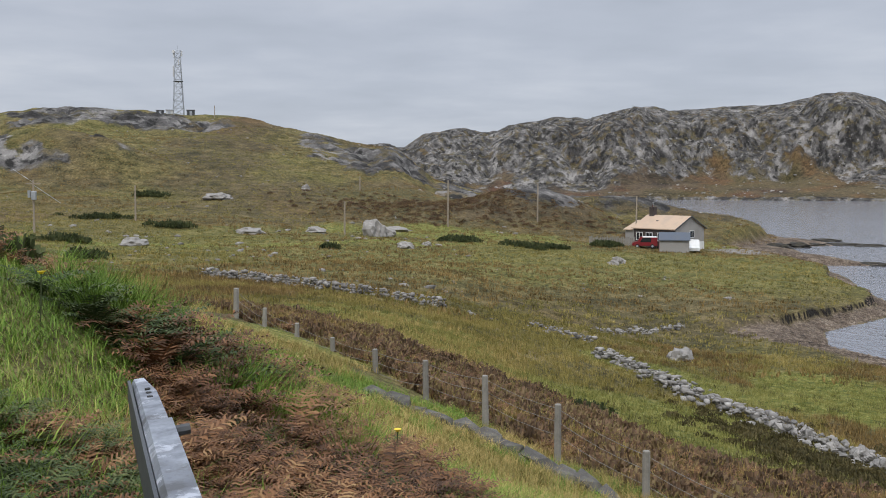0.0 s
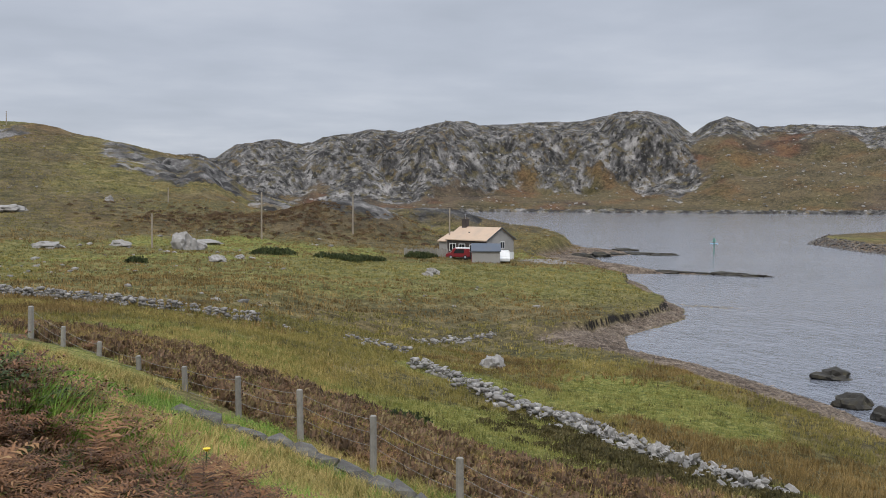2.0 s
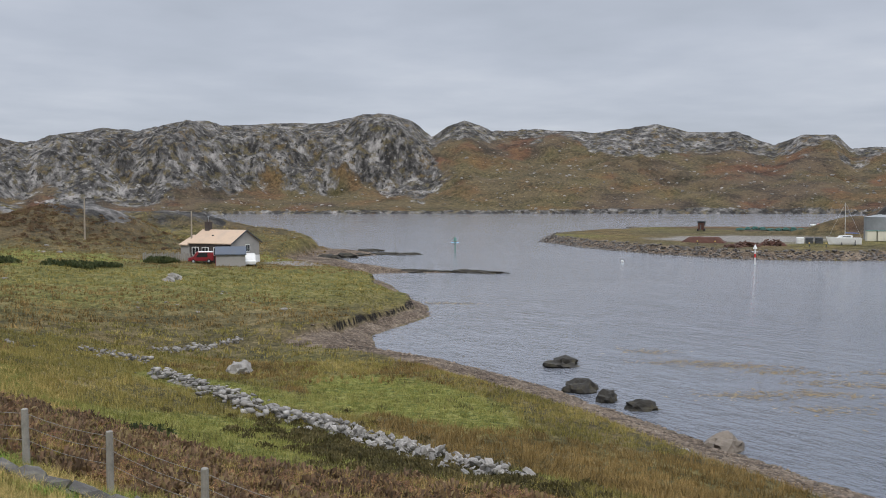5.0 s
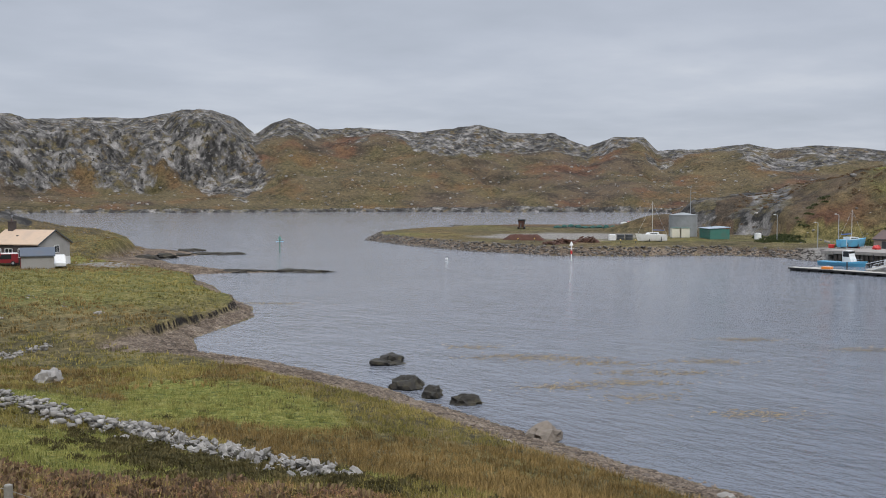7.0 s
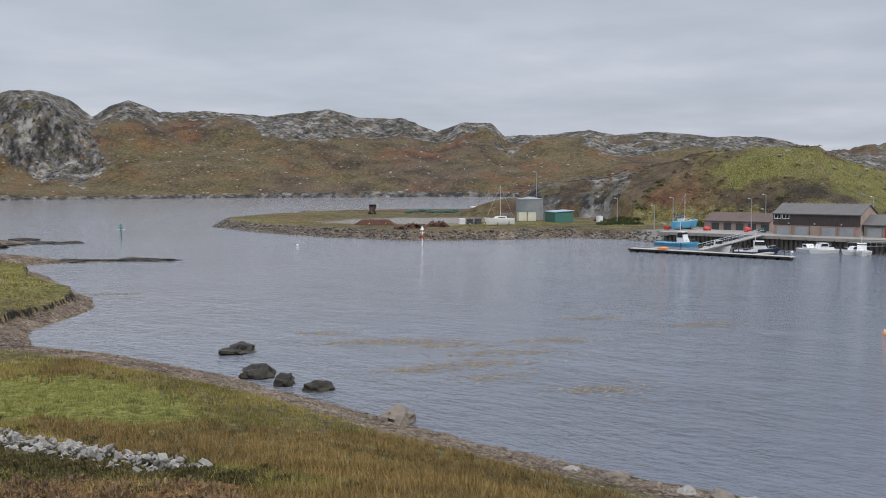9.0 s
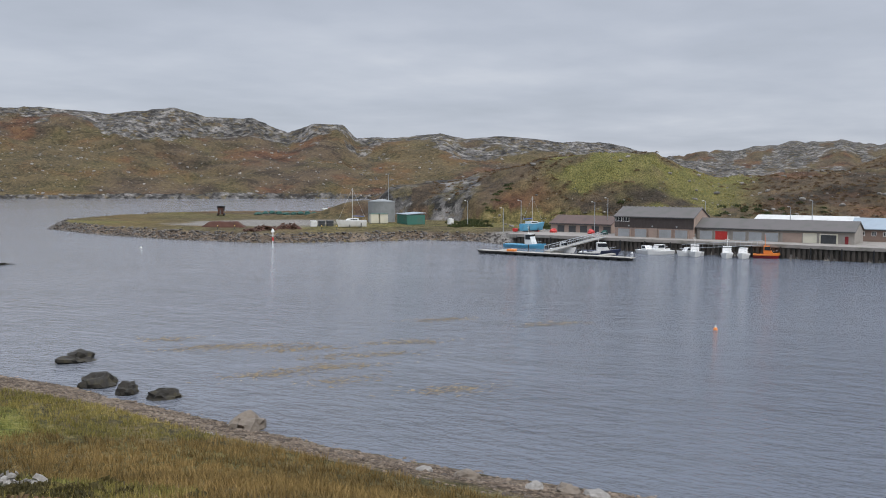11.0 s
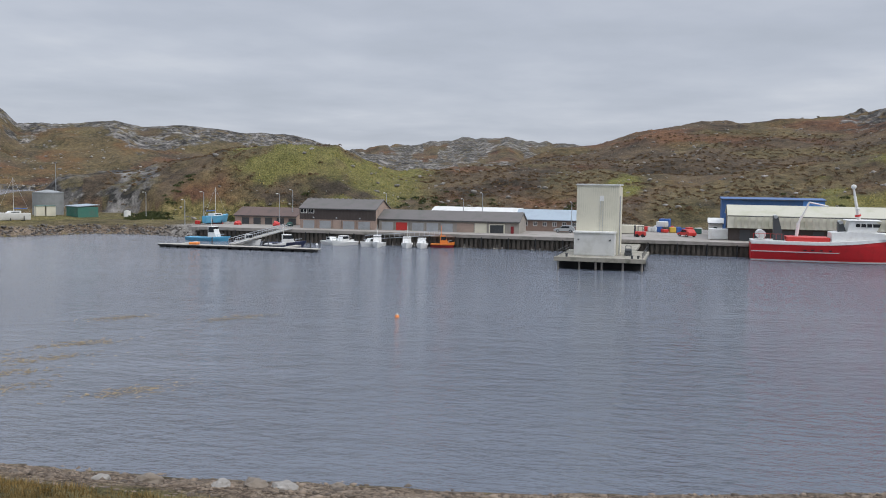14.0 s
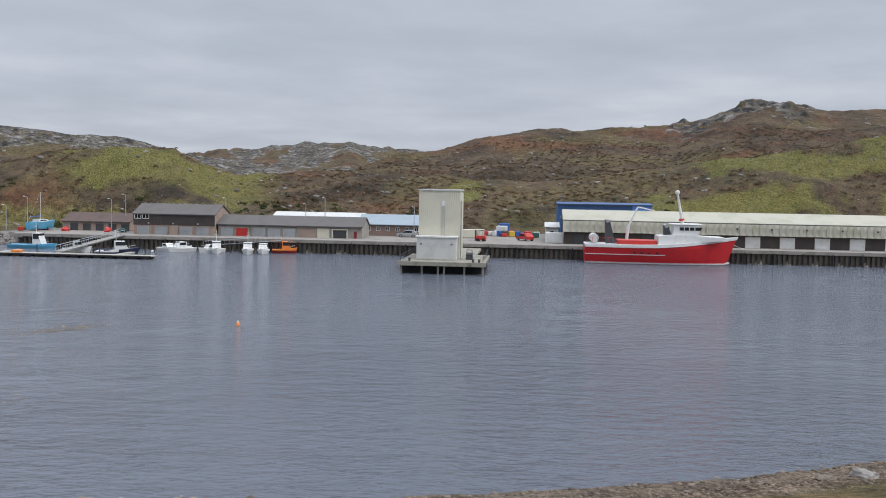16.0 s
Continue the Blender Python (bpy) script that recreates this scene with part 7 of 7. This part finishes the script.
HEATHER = leaf_material("brown_heather", ((0.0, (0.042, 0.030, 0.018)), (0.35, (0.115, 0.074, 0.045)), (0.6, (0.185, 0.115, 0.066)), (0.8, (0.205, 0.155, 0.072)), (1.0, (0.30, 0.225, 0.11))), spot=0.35)
GORSE = leaf_material("dark_gorse", ((0.0, (0.017, 0.025, 0.011)), (0.5, (0.049, 0.063, 0.022)), (1.0, (0.105, 0.112, 0.039))))
DARK_RUSH = leaf_material("dark_rush", ((0.0, (0.034, 0.030, 0.012)), (0.5, (0.080, 0.068, 0.026)), (1.0, (0.16, 0.125, 0.05))))
FLOWER = plain("yellow_petals", (0.75, 0.55, 0.02), 0.6, dirt_amount=0, bump=0)


def polar_points(rng, n, az0, az1, d0, d1, power=1.0):
    az = rng.uniform(az0, az1, n)
    d = d0 + (d1 - d0) * rng.rand(n) ** power
    return d * np.sin(np.radians(az)), d * np.cos(np.radians(az)), az, d


def fence_side(x, y):
    """Metres beyond the fence line (positive down the slope)."""
    return ((x - 2.9) * 12.4 + (y - 13.0) * 8.6) / math.hypot(8.6, 12.4)


def clear_of(x, y):
    """False on the barrier."""
    return ~((np.abs(x + 1.05) < 0.45) & (y > 1.8) & (y < 4.3) & (np.abs((x + 1.36) - (4.05 - y) * 0.31) < 0.2))


def plant(name, label, category, templates, x, y, mat, rng, size=(0.7, 1.2), lean=0.15, sink=0.03):
    n = len(x)
    me = scatter_mesh(name, templates, on_ground(x, y, sink), rng.rand(n) * 6.283, rng.uniform(*size, n), mat, lean=rng.uniform(-lean, lean, (n, 2)))
    return tagged(new(name, me), label, category, kind="stuff")


def build_plants():
    rng, prng = np.random.RandomState(21), random.Random(22)
    turf = [blade_tuft(prng, 14, 0.13, 0.34, 0.008, 2, 1.5) for _ in range(5)]
    tufts = [blade_tuft(prng, 20, 0.30, 0.30, 0.013, 2, 1.1) for _ in range(4)]
    tall = [blade_tuft(prng, 24, 0.62, 0.16, 0.012, 3, 0.7) for _ in range(3)]
    coarse = [blade_tuft(prng, 14, 0.42, 0.45, 0.03, 2) for _ in range(4)]
    rough = [blade_tuft(prng, 9, 0.5, 0.9, 0.11, 1) for _ in range(4)]
    ferns = [fern_plant(prng, 7, 0.46, 13) for _ in range(6)]
    low_fern = [fern_plant(prng, 6, 0.5, 9) for _ in range(3)]
    bushes = [twig_bush(prng, 46, 0.5, 0.55) for _ in range(4)]
    # lush grass on the bank
    x, y, az, d = polar_points(rng, 12000, -33, -9, 2.6, 16, 0.85)
    k = clear_of(x, y) & (fbm(x, y, 3, 3, 301) > -0.55)
    plant("lush_grass", "short bright green grass on the roadside bank", "grass", turf, x[k], y[k], GREEN_BLADE, rng, (0.6, 1.15))
    x, y, az, d = polar_points(rng, 4200, -14, 18, 3.0, 17, 0.8)
    k = clear_of(x, y) & (fence_side(x, y) < 0.8) & (fbm(x, y, 2.5, 3, 303) > -0.12)
    plant("lush_grass", "long green grass among the bracken", "grass", tufts, x[k], y[k], GREEN_BLADE, rng, (0.55, 1.0))
    x, y, az, d = polar_points(rng, 9500, -16, 26, 3.4, 19, 0.7)
    k = clear_of(x, y) & (fence_side(x, y) < 1) & (fbm(x, y, 2.5, 3, 303) < 0.25)
    plant("straw_grass", "dry straw-coloured grass on the slope", "grass", tufts, x[k], y[k], STRAW_BLADE, rng, (0.5, 1.0))
    sx, sy = [], []
    for cx, cy, r, n in ((-2.7, 8.3, 0.5, 130), (-1.3, 7.6, 0.7, 90), (-4.4, 11.0, 0.9, 60)):
        sx.append(cx + rng.randn(n) * r * 0.6)
        sy.append(cy + rng.randn(n) * r * 0.6)
    plant("sedge", "tall arching clumps of green sedge", "grass", tall, np.concatenate(sx), np.concatenate(sy), GREEN_BLADE, rng, (0.8, 1.2), 0.6)
    # grass, dry stalks and low growth between the fronds
    x, y, az, d = polar_points(rng, 3400, -31, 9, 2.8, 9.5, 0.8)
    k = clear_of(x, y) & ((az > -17) | (d < 5.6))
    q = fbm(x, y, 1.3, 3, 304)
    for keep, label, blade in ((q > 0.25, "green grass growing through the bracken", GREEN_BLADE), ((q <= 0.25) & (q > -0.15), "olive grass growing through the bracken", OLIVE_BLADE), (q <= -0.15, "dry brown stalks among the bracken", RUSH_BLADE)):
        g = k & keep
        plant("bank_grass", label, "grass", tufts, x[g], y[g], blade, rng, (0.55, 1.1), 0.3)
    # bracken
    x, y, az, d = polar_points(rng, 640, -17, 7, 2.9, 8.0, 0.9)
    k = clear_of(x, y) & (fbm(x, y, 1.6, 3, 302) > -0.3)
    plant("dead_bracken", "rust-brown dead bracken fronds on the bank", "bracken", ferns, x[k], y[k], BROWN_FERN, rng, (0.6, 1.1), 0.4)
    x, y, az, d = polar_points(rng, 210, -31, -19.5, 2.9, 5.4)
    plant("green_fern", "dark green fern fronds beside the barrier", "fern", ferns, x, y, GREEN_FERN, rng, (0.4, 0.75), 0.3)
    x, y, az, d = polar_points(rng, 60, -31, -19.5, 3.0, 5.2)
    plant("dead_bracken", "brown bracken among green ferns", "bracken", ferns, x, y, BROWN_FERN, rng, (0.45, 0.8), 0.3)
    x, y, az, d = polar_points(rng, 170, -17, 4, 3.0, 8)
    plant("green_fern", "green fern fronds among dead bracken", "fern", ferns, x, y, GREEN_FERN, rng, (0.4, 0.7), 0.3)
    x, y = -1.95 + rng.randn(110) * 0.45, 8.2 + rng.randn(110) * 0.5
    plant("dead_bracken", "mound of brown bracken on the crest of the bank", "bracken", ferns, x, y, BROWN_FERN, rng, (0.9, 1.5), 0.3)
    x, y = -2.3 + rng.randn(40) * 0.6, 7.6 + rng.randn(40) * 0.35
    plant("green_fern", "green ferns below the bracken mound", "fern", ferns, x, y, GREEN_FERN, rng, (0.8, 1.3), 0.3)
    x, y, az, d = polar_points(rng, 160, -33, -17, 10, 15)
    plant("dead_bracken", "brown bracken along the top of the bank", "bracken", low_fern, x, y, BROWN_FERN, rng, (0.6, 1.1), 0.3)
    # brown strip beyond the fence
    x, y, az, d = polar_points(rng, 15000, -16, 34, 11, 42)
    s = fence_side(x, y)
    k = (s > 0.3) & (s < 8.5 + 2.5 * fbm(x, y, 7, 3, 305)) & (d < 36) & (inside_distance(x, y, NEAR_COAST) > 5)
    i = np.where(k)[0]
    plant("heather", "brown heather and bilberry on the slope below the fence", "heather", bushes, x[i[::6]], y[i[::6]], HEATHER, rng, (0.4, 0.8), 0.3)
    plant("dead_bracken", "low rust-brown bracken on the slope below the fence", "bracken", low_fern, x[i[1::4]], y[i[1::4]], BROWN_FERN, rng, (0.5, 0.95), 0.3)
    plant("straw_grass", "dry grass between the heather clumps", "grass", coarse, x[i[2::3]], y[i[2::3]], STRAW_BLADE, rng, (0.5, 0.95), 0.3)
    g = i[(fbm(x[i], y[i], 4, 3, 306) > 0.1)][::2]
    plant("field_grass", "olive grass between the bracken and heather", "grass", coarse, x[g], y[g], OLIVE_BLADE, rng, (0.5, 0.95), 0.3)
    # field grass down to the walls and the shore
    x, y, az, d = polar_points(rng, 34000, -20, 62, 12, 66, 0.75)
    s = fence_side(x, y)
    k = (s > 0.5) & (inside_distance(x, y, NEAR_COAST) > 6.2)
    n1 = fbm(x, y, 11, 4, 307)
    wet = smooth(1.5, 4, x - 12.4) * (y < 78)
    bright = cover_zones(x, y, 0 * x, 0 * x)[0] > 0.55
    q = k & bright & (y < 60)
    plant("field_grass", "bright yellow-green grass of the small field", "grass", coarse, x[q], y[q], FIELD_GREEN, rng, (0.4, 0.75), 0.25)
    k = k & ~q
    g = k & (n1 - 0.5 * wet > -0.05)
    plant("field_grass", "short olive-green tussock grass in the field", "grass", coarse, x[g], y[g], OLIVE_BLADE, rng, (0.5, 0.95), 0.25)
    b = k & (n1 - 0.5 * wet <= -0.05)
    plant("rushes", "tawny rushes and dry tussocks above the shore", "rushes", coarse, x[b], y[b], RUSH_BLADE, rng, (0.5, 1.1), 0.3)
    x, y, az, d = polar_points(rng, 3000, -15, 5, 27, 47)
    k = fbm(x, y, 8, 3, 308) > -0.25
    plant("straw_grass", "pale straw grass at the top of the field", "grass", coarse, x[k], y[k], STRAW_BLADE, rng, (0.5, 0.9), 0.25)
    x, y, az, d = polar_points(rng, 5200, -20, 60, 13, 130, 0.7)
    k = (fence_side(x, y) > 1) & (inside_distance(x, y, NEAR_COAST) > 6.4 - 3.4 * (y > 80)) & (fbm(x, y, 9, 3, 315) > -0.1)
    plant("rushes", "dark green rush clumps dotted over the fields", "rushes", coarse, x[k], y[k], DARK_RUSH, rng, (0.5, 1.1), 0.2)
    # farther tussocks
    x, y, az, d = polar_points(rng, 46000, -34, 30, 55, 300, 0.8)
    k = (inside_distance(x, y, NEAR_COAST) > 6.4 - 3.4 * (y > 80)) & (terrain(x, y)[1] < 0.4)
    x, y = x[k], y[k]
    n1 = fbm(x, y, 26, 4, 309)
    plant("tussocks", "olive tussocks over the moor", "grass", rough, x[n1 > 0], y[n1 > 0], OLIVE_BLADE, rng, (0.4, 0.9), 0.25)
    plant("tussocks", "tawny tussocks over the moor", "grass", rough, x[n1 <= 0], y[n1 <= 0], RUSH_BLADE, rng, (0.4, 1.0), 0.25)
    # heather on the knolls and on the hill behind the harbour
    x, y = 5 + rng.randn(800) * 14, 181 + rng.randn(800) * 8
    k = (x - 20) ** 2 + (y - 190) ** 2 > 70
    x, y = x[k], y[k]
    plant("heather", "brown heather over the rocky knoll", "heather", bushes, x, y, HEATHER, rng, (0.6, 1.3), 0.2)
    x, y, az, d = polar_points(rng, 9000, 55, 113, 226, 420)
    zz = terrain(x, y)
    lush = cover_zones(x, y, zz[1], zz[2])[0]
    k = (lush < 0.5) & (zz[0] > 3.2) & (fbm(x, y, 26, 4, 311) > -0.25)
    plant("heather", "brown heather over the hill behind the harbour", "heather", bushes, x[k], y[k], HEATHER, rng, (0.6, 1.5), 0.2)
    k = (lush >= 0.5) & (zz[0] > 3.2)
    plant("tussocks", "tawny grass over the hill behind the harbour", "grass", rough, x[k], y[k], OLIVE_BLADE, rng, (0.7, 1.6), 0.2)
    # dark gorse and juniper
    gx, gy, gs = [], [], []
    for az, d, r, n in ((-17.6, 192, 3.0, 30), (-20.3, 157, 3.2, 30), (-16.4, 140, 2.2, 22), (-6.9, 119, 0.9, 10), (1.1, 139, 2.6, 26), (5.6, 137, 3.4, 40), (9.9, 149, 1.6, 40), (-21.1, 92, 1.3, 16), (-22, 118, 2, 16), (9.0, 27, 0.5, 6), (58, 262, 8, 40), (57.5, 240, 5, 60),
                          (66, 232, 6, 40), (84, 236, 8, 50), (96, 236, 16, 60), (63, 232, 14, 70), (75, 240, 20, 60), (-27, 12, 0.7, 20)):
        cx, cy = bearing(az, d)
        gx.append(cx + rng.randn(n) * r * 0.6)
        gy.append(cy + rng.randn(n) * r * 0.35)
        gs.append(np.full(n, 1.0 if d < 60 else 2.2))
    gx, gy, gs = np.concatenate(gx), np.concatenate(gy), np.concatenate(gs)
    me = scatter_mesh("gorse", bushes, on_ground(gx, gy, 0.1), rng.rand(len(gx)) * 6.283, gs * rng.uniform(0.6, 1.1, len(gx)), GORSE)
    tagged(new("gorse", me), "dark green gorse and juniper bushes", "bush", kind="stuff")
    # rushes by the wall
    x = 11.4 + rng.randn(500) * 1.4
    y = 26 + rng.randn(500) * 4.5
    plant("gorse", "dark low scrub beside the drystone wall", "scrub", bushes, x, y, DARK_RUSH, rng, (0.35, 0.7), 0.3)
    # a few yellow flowers
    for az, d in ((-23.6, 7.2), (-3.0, 7.0)):
        x, y = bearing(az, d)
        o = thing("flower", "single yellow ragwort flower in the grass", "flower", (x, y, ground_z(x, y)))
        part("stem", rods(((0, 0, 0), (0.02, 0, 0.42), 0.005), sides=5), GORSE, o)
        part("head", rods(((0.02, 0, 0.42), (0.02, 0, 0.44), 0.012, 0.03), sides=8), FLOWER, o)


build_plants()
